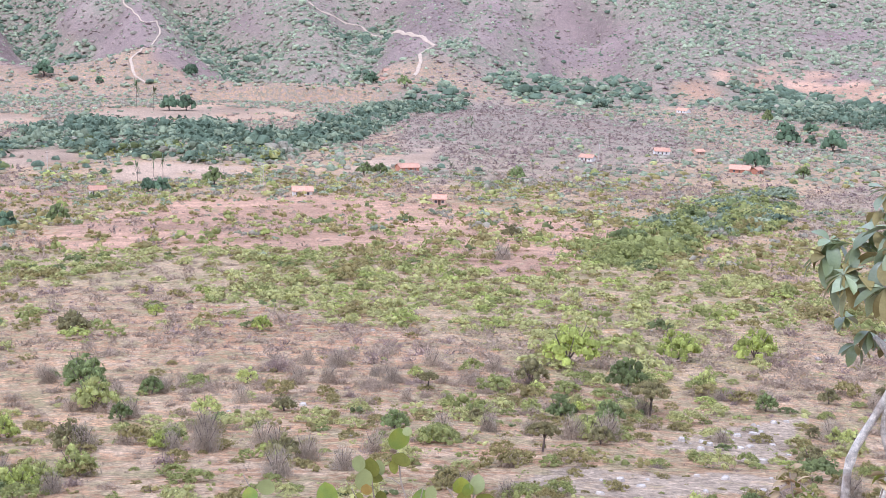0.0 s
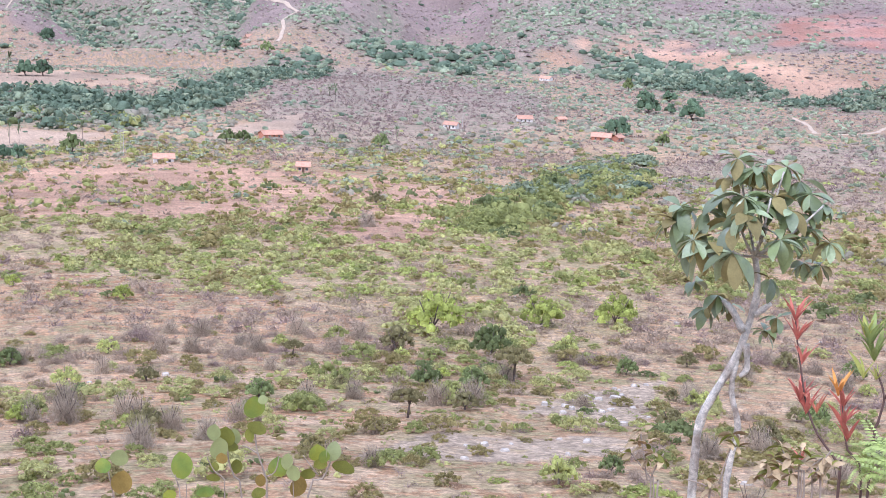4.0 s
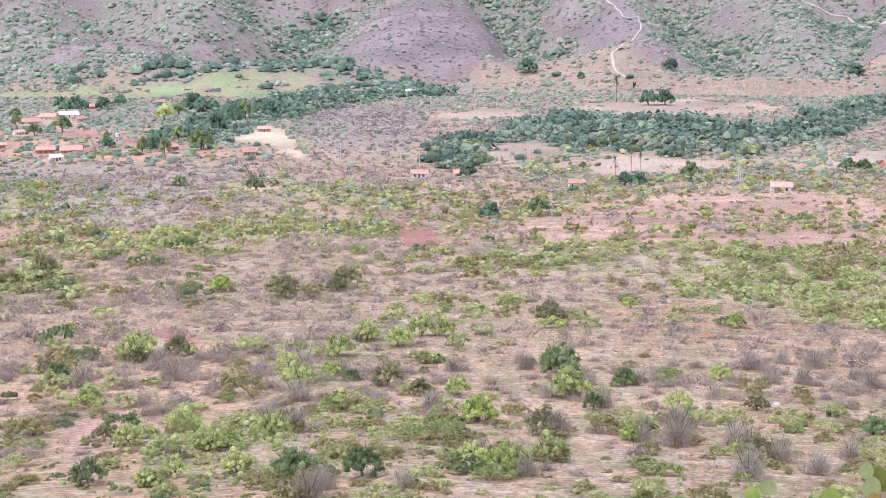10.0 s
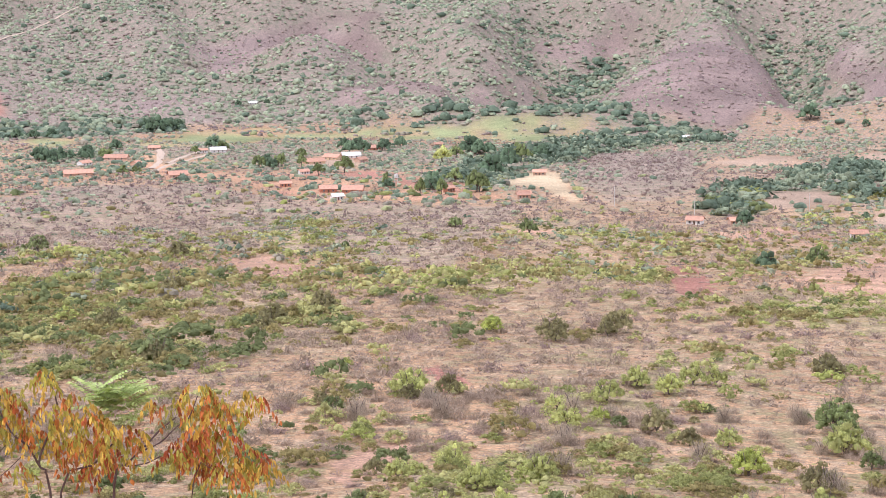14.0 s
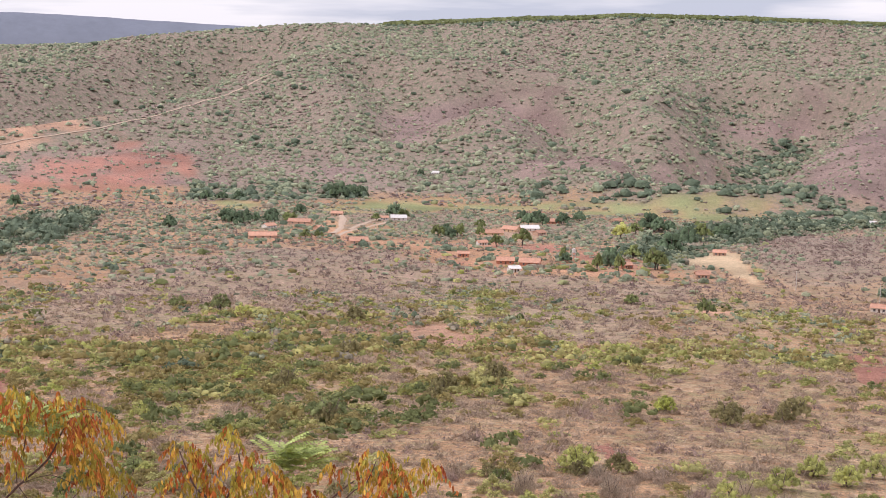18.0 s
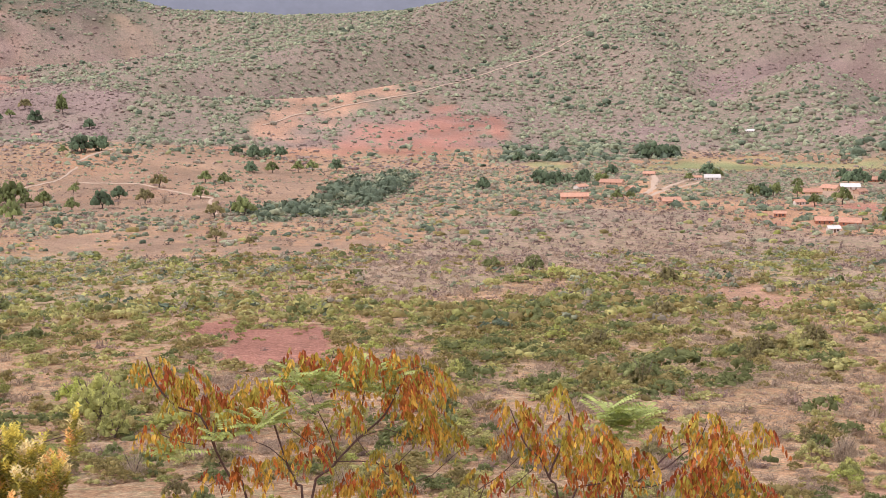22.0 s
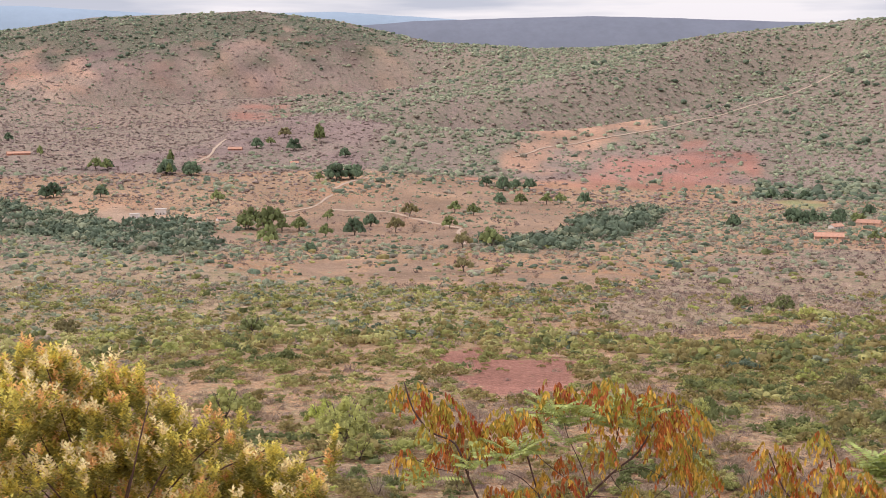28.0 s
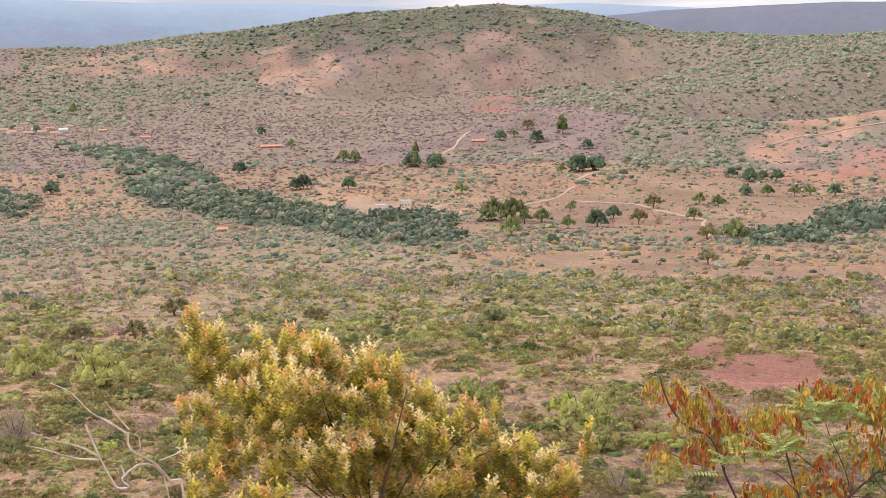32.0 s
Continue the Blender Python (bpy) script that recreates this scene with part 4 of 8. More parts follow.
def grow(name, r0, r1, per_m2, size, seed, label, coarser=0, dry=1.0, fine=1.0, only=()):
    x, y, rng = scatter(r0, r1, -28, 86, per_m2, seed)
    kind = cover_at(x, y)
    share = np.array([COVER[k][1] for k in KINDS])[kind]
    clumpy = fbm(x / 25, y / 25, 61, 3)
    ok = rng.uniform(0, 1.5, len(x)) < share * (0.35 + 1.3 * clumpy)
    if only:
        ok = np.isin(kind, [KINDS.index(k) for k in only]) & (rng.uniform(0, 1, len(x)) < 0.3 + clumpy)
    az, r = polar(x, y)
    for vx, vy, width in ROAD_TRACK:
        ids = np.nonzero(ok & (x > vx.min() - 9) & (x < vx.max() + 9) & (y > vy.min() - 9) & (y < vy.max() + 9))[0]
        if len(ids):
            ok[ids] &= np.hypot(x[ids][:, None] - vx, y[ids][:, None] - vy).min(1) > width * 0.3 + size * 0.8
    for cx, cy, rad in CLEARINGS:
        ok &= np.hypot(x - cx * 0.995, y - cy * 0.995) > rad
    far_az, far_r = polar(x, y)
    ok &= (far_r > np.interp(far_az, (30, 45, 55, 90), (70, 100, 140, 150))) & ((far_r < 2750) | (far_az > 6) | (rng.uniform(0, 1, len(x)) < 0.3))
    x, y, kind = x[ok], y[ok], kind[ok]
    az, r = polar(x, y)
    mix = np.array([COVER[k][2] for k in KINDS])[kind]
    moist = smooth(0.38, 0.62, 0.55 * fbm(x / (70 + r / 12), y / (70 + r / 12), 67, 3) + 0.45 * fbm(x / (18 + r / 40), y / (18 + r / 40), 69, 2))[:, None]
    leaf = np.array([1, 1, 1, 1, 0, 1, 0])
    mix = mix * np.where(leaf, 0.12 + 1.9 * moist, (1.9 - moist * 1.6) * dry)
    cum = np.cumsum(mix, 1)
    draw = (fbm(x / 16, y / 16, 83, 2) * 2.2 + 0.75 * rng.uniform(0, 1, len(x))) % 1.0
    pick = (draw[:, None] * cum[:, -1:] > cum).sum(1)
    scale = size * np.array([COVER[k][3] for k in KINDS])[kind] * np.minimum(rng.lognormal(-0.05, 0.42, len(x)), 1.9)
    # the stony upper slope carries lower growth
    scale = scale * np.where(pick == 2, 1.2, 1.0) * np.clip(0.25 + r / 230, 0.55, 1.0)
    lod = np.minimum(np.searchsorted([q[0] for q in LODS], r) + coarser, 4)
    # nearer the lookout the woods are of lighter trees
    lighter = np.isin(kind, [KINDS.index("wood")]) & (r < 700) & (rng.uniform(0, 1, len(x)) < 0.65)
    pick = np.where(lighter & (pick == 2), 1, pick)
    # with the distance up the valley the haze-greyed colours take over
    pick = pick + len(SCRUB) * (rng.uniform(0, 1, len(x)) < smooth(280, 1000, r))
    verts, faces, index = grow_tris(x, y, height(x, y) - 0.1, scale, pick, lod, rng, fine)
    me = mesh_from(name, verts, faces, 3, SCRUB + HAZED_SCRUB, index)
    return tagged(new(name, me), label, "shrubs", kind="stuff")




# ---- building tools ----
def part(name, bm, mat, parent, label=""):
    """Links a bmesh as one mesh object under a thing or under a part."""
    me = bpy.data.meshes.new(name)
    bm.to_mesh(me)
    bm.free()
    me.materials.append(mat)
    return child(name, me, parent, label)


def child(name, me, parent, label="", m=None):
    ob = new(name, me)
    ob.parent = parent
    if m is not None:
        ob.matrix_basis = m
    return tagged(ob, label)


def thing(name, m, label, category, group=""):
    """An Empty at the thing's base, to take its parts."""
    ob = new(name)
    ob.empty_display_size = 0.2
    ob.matrix_basis = m
    return tagged(ob, label, category, group)


def on_ground(x, y, sink=0.0):
    return float(height(np.array([x]), np.array([y]))[0]) - sink


def tube(bm, points, r0, r1, sides=7):
    """A round limb along points, tapering from r0 to r1."""
    pts = [Vector(p) for p in points]
    fine = []
    for a in range(len(pts) - 1):
        p0, p1, p2, p3 = pts[max(a - 1, 0)], pts[a], pts[a + 1], pts[min(a + 2, len(pts) - 1)]
        for s in range(3):
            u = s / 3
            fine.append(0.5 * (2 * p1 + (p2 - p0) * u + (2 * p0 - 5 * p1 + 4 * p2 - p3) * u * u + (3 * p1 - p0 - 3 * p2 + p3) * u ** 3))
    fine.append(pts[-1])
    rings, n = [], len(fine)
    for k, p in enumerate(fine):
        way = (fine[min(k + 1, n - 1)] - fine[max(k - 1, 0)]).normalized()
        side = way.cross(Vector((0.3, 1, 0.2))).normalized()
        up = side.cross(way)
        r = (r0 + (r1 - r0) * k / (n - 1)) * (1 + 0.10 * math.sin(k * 2.3) + 0.06 * math.sin(k * 5.1))
        rings.append([bm.verts.new(p + (side * math.cos(6.2832 * s / sides) + up * math.sin(6.2832 * s / sides)) * r) for s in range(sides)])
    for k in range(n - 1):
        for s in range(sides):
            f = bm.faces.new((rings[k][s], rings[k][(s + 1) % sides], rings[k + 1][(s + 1) % sides], rings[k + 1][s]))
            f.smooth = True
    bm.faces.new(rings[-1])
    bm.faces.new(rings[0][::-1])


def box(bm, x0, y0, z0, x1, y1, z1):
    v = [bm.verts.new(p) for p in ((x0, y0, z0), (x1, y0, z0), (x1, y1, z0), (x0, y1, z0), (x0, y0, z1), (x1, y0, z1), (x1, y1, z1), (x0, y1, z1))]
    for q in ((3, 2, 1, 0), (4, 5, 6, 7), (0, 1, 5, 4), (1, 2, 6, 5), (2, 3, 7, 6), (3, 0, 4, 7)):
        bm.faces.new([v[i] for i in q])


def blade(bm, m, length, width, bend=0.3, fold=0.15, shape=(1.0, 0.8), rows=5):
    """A leaf along local +x from the stalk: folded on its midrib, bent down towards the tip. shape: where it is widest, and how full."""
    mid, left, right = [], [], []
    for k in range(rows + 1):
        u = k / rows
        w = width * 0.5 * max(math.sin(math.pi * min(u, 1.0) ** shape[0]), 0.0) ** shape[1] + 0.004 * length
        x, z = length * (u - 0.12 * bend * u * u), -length * bend * u * u * 0.6
        mid.append(bm.verts.new(m @ Vector((x, 0, z))))
        left.append(bm.verts.new(m @ Vector((x, w, z + w * fold * 2))))
        right.append(bm.verts.new(m @ Vector((x, -w, z + w * fold * 2))))
    for k in range(rows):
        for a, b in ((left, mid), (mid, right)):
            f = bm.faces.new((a[k], b[k], b[k + 1], a[k + 1]))
            f.smooth = True


def aimed(place, way, spin=0.0):
    """A pose whose +x runs along way."""
    q = Vector(way).to_track_quat("X", "Z")
    return Matrix.Translation(place) @ q.to_matrix().to_4x4() @ pose(0, 0, 0, spin, 0, 0)


def leaf_mesh(name, mat, length, width, bend, fold, shape):
    bm = bmesh.new()
    blade(bm, Matrix.Identity(4), length, width, bend, fold, shape, 7)
    me = bpy.data.meshes.new(name)
    bm.to_mesh(me)
    bm.free()
    me.materials.append(mat)
    return me


# ---- houses of the valley ----
WALLS = {
    "white": material("whitewash", (0.74, 0.68, 0.62), rough=0.9, vary=0.12, scale=0.8, object_random=0.1),
    "clay": material("clay_plaster", (0.55, 0.36, 0.26), rough=0.95, vary=0.15, scale=0.8, object_random=0.12),
    "ochre": material("ochre_plaster", (0.66, 0.47, 0.30), rough=0.95, vary=0.12, scale=0.8, object_random=0.1),
    "brick": material("red_brick_wall", (0.50, 0.22, 0.14), rough=0.95, vary=0.18, scale=1.2, object_random=0.12),
}
ROOFS = {
    "tile": material("clay_roof_tiles", (0.50, 0.275, 0.19), rough=0.9, vary=0.25, scale=0.7, object_random=0.2),
    "metal": material("pale_sheet_roof", (0.66, 0.62, 0.58), rough=0.6, vary=0.15, scale=0.6, object_random=0.1),
    "flat": material("cement_slab", (0.60, 0.54, 0.48), rough=0.9, vary=0.15, scale=0.6),
}
TIMBER = material("weathered_door_wood", (0.16, 0.10, 0.07), rough=0.8, vary=0.2, scale=4)
SHUTTER = material("window_shutter", (0.10, 0.09, 0.09), rough=0.6, vary=0.2, scale=4)
FRAME = material("window_frame", (0.62, 0.55, 0.48), rough=0.7, vary=0.1, scale=5)
WALL_WORDS = {"white": "whitewashed", "clay": "clay-plastered", "ochre": "ochre-plastered", "brick": "red-brick"}
ROOF_WORDS = {"tile": "orange clay-tile roof", "metal": "pale sheet-metal roof", "flat": "flat cement roof"}


def pierced(bm, xs, zs, holes, y0, y1):
    """A wall slab with openings: one connected mesh over the grid xs by zs."""
    grid = {}

    def at(i, j, y):
        if (i, j, y) not in grid:
            grid[i, j, y] = bm.verts.new((xs[i], y, zs[j]))
        return grid[i, j, y]

    nx, nz = len(xs) - 1, len(zs) - 1
    solid = lambda i, j: 0 <= i < nx and 0 <= j < nz and (i, j) not in holes
    for i in range(nx):
        for j in range(nz):
            if not solid(i, j):
                continue
            bm.faces.new((at(i, j, y0), at(i + 1, j, y0), at(i + 1, j + 1, y0), at(i, j + 1, y0)))
            bm.faces.new((at(i, j + 1, y1), at(i + 1, j + 1, y1), at(i + 1, j, y1), at(i, j, y1)))
            for di, dj, a, b in ((-1, 0, (i, j), (i, j + 1)), (1, 0, (i + 1, j + 1), (i + 1, j)), (0, -1, (i + 1, j), (i, j)), (0, 1, (i, j + 1), (i + 1, j + 1))):
                if not solid(i + di, j + dj):
                    bm.faces.new((at(*a, y0), at(*b, y0), at(*b, y1), at(*a, y1)))


def house(x, y, w, wall, roof, turn):
    """A small farmhouse, w metres long, its front towards the lookout."""
    w = max(w, 4.5)
    d, h, t = min(max(0.7 * w, 4.5), 9.0), 2.7 if roof != "flat" else 5.2, 0.18
    z = min(on_ground(x + a, y + b) for a in (-w / 2, w / 2) for b in (-d / 2, d / 2))
    CLEARINGS.append((x, y, 0.6 * w + 1.5))
    ob = thing("house", pose(x, y, z, 0, 0, turn), f"small {WALL_WORDS[wall]} house with {ROOF_WORDS[roof]} among trees", "house", "houses of the valley")
    hw, hd = w / 2, d / 2
    door, gap = 0.95, 1.05
    wins = (-0.55 * hw, 0.55 * hw)
    rise = 0.24 * d
    wins_x = [(wins[0] - gap / 2, wins[0] + gap / 2), (-door / 2, door / 2), (wins[1] - gap / 2, wins[1] + gap / 2)]
    bm = bmesh.new()
    pierced(bm, [-hw, *wins_x[0], *wins_x[1], *wins_x[2], hw], [-0.3, 0.0, 0.9, 2.05, h], {(1, 2), (5, 2), (3, 1), (3, 2)}, -hd, -hd + t)
    part("front_wall", bm, WALLS[wall], ob)
    bm = bmesh.new()
    box(bm, -hw, hd - t, -0.3, hw, hd, h)
    part("back_wall", bm, WALLS[wall], ob)
    for sx in (-hw, hw - t):
        bm = bmesh.new()
        top = h + (rise - 0.02 if roof != "flat" else 0)
        ring = [(-hd + t + 0.003, -0.3), (hd - t - 0.003, -0.3), (hd - t - 0.003, h), (0, top), (-hd + t + 0.003, h)]
        va, vb = [bm.verts.new((sx, q[0], q[1])) for q in ring], [bm.verts.new((sx + t, q[0], q[1])) for q in ring]
        bm.faces.new(va[::-1])
        bm.faces.new(vb)
        for k in range(5):
            bm.faces.new((va[k], va[(k + 1) % 5], vb[(k + 1) % 5], vb[k]))
        part("gable_wall", bm, WALLS[wall], ob)
    over = 0.55
    if roof == "flat":
        bm = bmesh.new()
        box(bm, -hw - 0.3, -hd - 0.3, h, hw + 0.3, hd + 0.3, h + 0.2)
        part("roof", bm, ROOFS[roof], ob)
    else:
        for s in (-1, 1):
            bm = bmesh.new()
            n = max(6, int(w / 0.7))
            low, high = [], []
            for k in range(2 * n + 1):
                px = -hw - over + (w + 2 * over) * k / (2 * n)
                wave = 0.05 * (k % 2)
                low.append((px, s * (hd + over), h - over * rise / hd * 1.0 + wave))
                high.append((px, 0, h + rise + 0.06 + wave))
            va = [bm.verts.new(p) for p in low]
            vb = [bm.verts.new(p) for p in high]
            vc = [bm.verts.new((p[0], p[1], p[2] - 0.12)) for p in low]
            vd = [bm.verts.new((p[0], p[1], p[2] - 0.12)) for p in high]
            for k in range(2 * n):
                bm.faces.new((va[k], va[k + 1], vb[k + 1], vb[k]))
                bm.faces.new((vc[k], vd[k], vd[k + 1], vc[k + 1]))
                bm.faces.new((va[k], vc[k], vc[k + 1], va[k + 1]))
            part("roof", bm, ROOFS[roof], ob)
        bm = bmesh.new()
        tube(bm, [(-hw - over, 0, h + rise + 0.08), (0, 0, h + rise + 0.08), (hw + over, 0, h + rise + 0.08)], 0.14, 0.14, 6)
        part("ridge", bm, ROOFS[roof], ob)
    bm = bmesh.new()
    box(bm, -door / 2, -hd + 0.06, 0.0, door / 2, -hd + 0.12, 2.05)
    part("door", bm, TIMBER, ob, "dark wooden door")
    for c in wins:
        bm = bmesh.new()
        box(bm, c - gap / 2 + 0.06, -hd + 0.08, 0.96, c + gap / 2 - 0.06, -hd + 0.13, 1.99)
        win = part("window", bm, SHUTTER, ob, "dark shuttered window")
        bm = bmesh.new()
        for q in ((c - gap / 2, 0.9, c + gap / 2, 0.96), (c - gap / 2, 1.99, c + gap / 2, 2.05), (c - gap / 2, 0.96, c - gap / 2 + 0.06, 1.99), (c + gap / 2 - 0.06, 0.96, c + gap / 2, 1.99)):
            box(bm, q[0], -hd + 0.03, q[1], q[2], -hd + 0.13, q[3])
        part("frame", bm, FRAME, win)
    return ob


house(-53, 567, 7.4, "white", "tile", 10)
house(-211, 606, 6.9, "white", "tile", 9)
house(-195, 612, 5.4, "clay", "tile", 38)
house(-130, 558, 5.9, "white", "tile", 21)
house(-17, 717, 8.2, "brick", "tile", 31)
house(84, 844, 7.8, "white", "tile", -26)
house(138, 923, 9.2, "white", "tile", 2)
house(164, 939, 6.5, "clay", "tile", 30)
house(161, 790, 10.4, "brick", "tile", -20)
house(169, 786, 6.1, "brick", "tile", 48)
house(-0, 528, 3.6, "clay", "tile", 0)
house(-59, 1700, 18.2, "clay", "tile", 17)
house(-394, 1817, 14.2, "white", "tile", 12)
house(-401, 1746, 10.9, "white", "tile", 43)
house(235, 1444, 11.2, "white", "tile", -39)
house(484, 1147, 12.3, "white", "tile", -13)
house(502, 1145, 6.7, "clay", "tile", 16)
house(-345, 713, 6.6, "clay", "tile", 36)
house(-15, 717, 8.2, "brick", "tile", 16)
house(-383, 1727, 9.4, "clay", "tile", 13)
house(-65, 1653, 10.1, "clay", "tile", 32)
house(-509, 1423, 10.4, "white", "metal", 20)
house(-729, 787, 19.6, "clay", "tile", 48)
house(-834, 947, 19.2, "clay", "tile", 26)
house(-819, 892, 10.2, "white", "tile", 83)
house(-813, 1036, 7.5, "white", "tile", 38)
house(-803, 1044, 13.6, "white", "metal", 43)
house(-881, 1052, 10.5, "clay", "tile", 30)
house(-635, 781, 12.3, "clay", "tile", 49)
house(-513, 732, 6.8, "brick", "tile", 35)
house(-470, 713, 9.8, "brick", "tile", 38)
house(-453, 713, 11.6, "brick", "tile", 26)
house(-430, 661, 6.0, "white", "metal", 53)
house(-649, 964, 17.7, "ochre", "tile", 46)
house(-660, 1009, 13.8, "ochre", "tile", 3)
house(-657, 1032, 14.9, "white", "metal", 42)
house(-691, 1124, 11.1, "brick", "tile", 32)
house(-570, 835, 6.9, "white", "tile", 59)
house(-661, 1188, 7.8, "clay", "tile", 29)
house(-399, 729, 5.1, "brick", "tile", 59)
house(-348, 721, 6.1, "clay", "tile", 36)
house(-1095, 1497, 9.9, "white", "metal", 36)
house(-624, 995, 9.0, "clay", "tile", 77)
house(-772, 899, 8.1, "clay", "tile", 101)
house(-419, 891, 8.3, "clay", "tile", 25)
house(-2447, 288, 15.0, "white", "tile", 83)
house(-2404, 295, 12.9, "white", "tile", 113)
house(-2460, 314, 14.2, "white", "tile", 63)
house(-2380, 316, 14.6, "clay", "tile", 92)
house(-2436, 334, 13.1, "white", "metal", 127)
house(-2393, 340, 13.8, "white", "tile", 82)
house(-2438, 357, 13.1, "ochre", "tile", 102)
house(-2339, 352, 13.5, "white", "tile", 71)
house(-2398, 374, 13.9, "white", "metal", 81)
house(-2465, 393, 12.4, "white", "tile", 111)
house(-2529, 331, 12.6, "white", "tile", 83)
house(-2519, 362, 12.6, "clay", "tile", 82)
house(-1930, 574, 29.2, "brick", "tile", 81)
house(-2171, 456, 13.5, "clay", "tile", 78)
house(-2353, 426, 12.8, "clay", "tile", 100)
house(-1816, 830, 18.3, "brick", "tile", 55)
house(-1264, 503, 10.4, "white", "flat", 68)
house(-1089, 284, 7.7, "ochre", "tile", 75)
house(-1170, 520, 6.8, "white", "tile", 86)
house(-1234, 467, 8.0, "white", "flat", 79)
house(-1417, 942, 14.3, "white", "tile", 61)
house(-1621, 819, 9.7, "white", "tile", 63)


# ---- the water tower and the power poles ----
def water_tower(x, y):
    ob = thing("water_tower", pose(x, y, on_ground(x, y), 0, 0, 20), "white round water tank on four concrete posts", "water tower")
    for a in (-0.9, 0.9):
        for b in (-0.9, 0.9):
            bm = bmesh.new()
            box(bm, a - 0.12, b - 0.12, -0.3, a + 0.12, b + 0.12, 4.0)
            part("post", bm, ROOFS["flat"], ob)
    bm = bmesh.new()
    box(bm, -1.3, -1.3, 4.0, 1.3, 1.3, 4.2)
    part("platform", bm, ROOFS["flat"], ob)
    bm = bmesh.new()
    tube(bm, [(0, 0, 4.2), (0, 0, 5.2), (0, 0, 6.2)], 1.2, 1.1, 14)
    tank = part("tank", bm, WALLS["white"], ob, "white tank")
    bm = bmesh.new()
    tube(bm, [(0, 0, 6.2), (0, 0, 6.35), (0, 0, 6.5)], 1.12, 0.4, 14)
    part("lid", bm, WALLS["white"], tank)


def power_pole(x, y, turn):
    ob = thing("power_pole", pose(x, y, on_ground(x, y, 0.2), 0, 0, turn), "thin pale concrete power pole with a crossarm", "pole", "power poles")
    bm = bmesh.new()
    tube(bm, [(0, 0, 0), (0, 0, 5), (0, 0, 10)], 0.17, 0.11, 8)
    part("post", bm, ROOFS["flat"], ob)
    bm = bmesh.new()
    box(bm, -1.0, -0.06, 9.3, 1.0, 0.06, 9.45)
    part("crossarm", bm, TIMBER, ob)
    for a in (-0.9, 0, 0.9):
        bm = bmesh.new()
        tube(bm, [(a, 0, 9.45), (a, 0, 9.6), (a, 0, 9.7)], 0.06, 0.03, 6)
        part("insulator", bm, WALLS["white"], ob)


water_tower(-452, 760)
power_pole(-282, 688, 22)
power_pole(-227, 651, 19)
power_pole(-182, 682, 15)
power_pole(-74, 608, 7)
power_pole(-278, 678, 22)
power_pole(-72, 599, 7)
power_pole(91, 849, -6)



# ---- trees one can tell apart ----
BARK = material("grey_bark", (0.17, 0.13, 0.11), rough=0.9, vary=0.3, scale=3, bump=0.4)
CROWN = {
    "mango": material("mango_leaves", (0.115, 0.16, 0.088), leaf=0.12, vary=0.3, scale=0.4, bump=0.7, island=0.32, object_random=0.25),
    "green": material("tree_leaves", (0.23, 0.265, 0.1), leaf=0.3, vary=0.3, scale=0.5, bump=0.7, island=0.32, object_random=0.25),
    "olive": material("tree_leaves_olive", (0.29, 0.25, 0.115), leaf=0.3, vary=0.3, scale=0.5, bump=0.7, island=0.3, object_random=0.2),
    "twig": material("tree_twigs", (0.52, 0.42, 0.32), leaf=0.3, vary=0.25, scale=0.6, bump=0.8, island=0.3, object_random=0.15),
    "palm": material("palm_fronds", (0.13, 0.16, 0.075), vary=0.2, scale=0.5, island=0.3),
    "pale": material("bush_leaves_pale", (0.54, 0.54, 0.19), leaf=0.38, vary=0.3, scale=0.9, bump=0.7, island=0.3, object_random=0.2),
    "young": material("bush_leaves_yellow", (0.47, 0.5, 0.13), leaf=0.38, vary=0.3, scale=0.9, bump=0.7, island=0.38, object_random=0.15),
    "dark": material("bush_leaves_dark", (0.3, 0.33, 0.14), leaf=0.38, vary=0.3, scale=0.9, bump=0.7, island=0.32, object_random=0.2),
    "umbrella": material("bush_leaves_brown", (0.28, 0.235, 0.105), leaf=0.38, vary=0.3, scale=0.9, bump=0.7, island=0.32, object_random=0.15),
    "dark_twig": material("bush_twigs_dark", (0.54, 0.43, 0.32), leaf=0.3, vary=0.3, scale=1, bump=0.8, island=0.3, object_random=0.2),
}


def crown_mesh(kind, rng, n, low=False):
    """A crown one unit wide to each side and one high: many lobes of foliage with leaves standing out of them."""
    if kind in ("twig", "dark_twig"):
        v, f = twig_haze(n, rng, 0.008, 0.6)
        v = v * (1, 1, 1.3)
    else:
        base = {"mango": 0.14, "umbrella": 0.55}.get(kind, 0.12 if low else 0.2)
        v, f = clumps(46 if low else 30, 6, 2, 0.76, {"mango": 0.3, "umbrella": 0.2}.get(kind, 0.17 if low else 0.24), base, 0.8, {"umbrella": 0.5}.get(kind, 0.8), n * 3 // 4 if low else n // 2, 0.03 if low else 0.04, rng)
    return mesh_from("crown", v, f, 3, [CROWN[kind]])


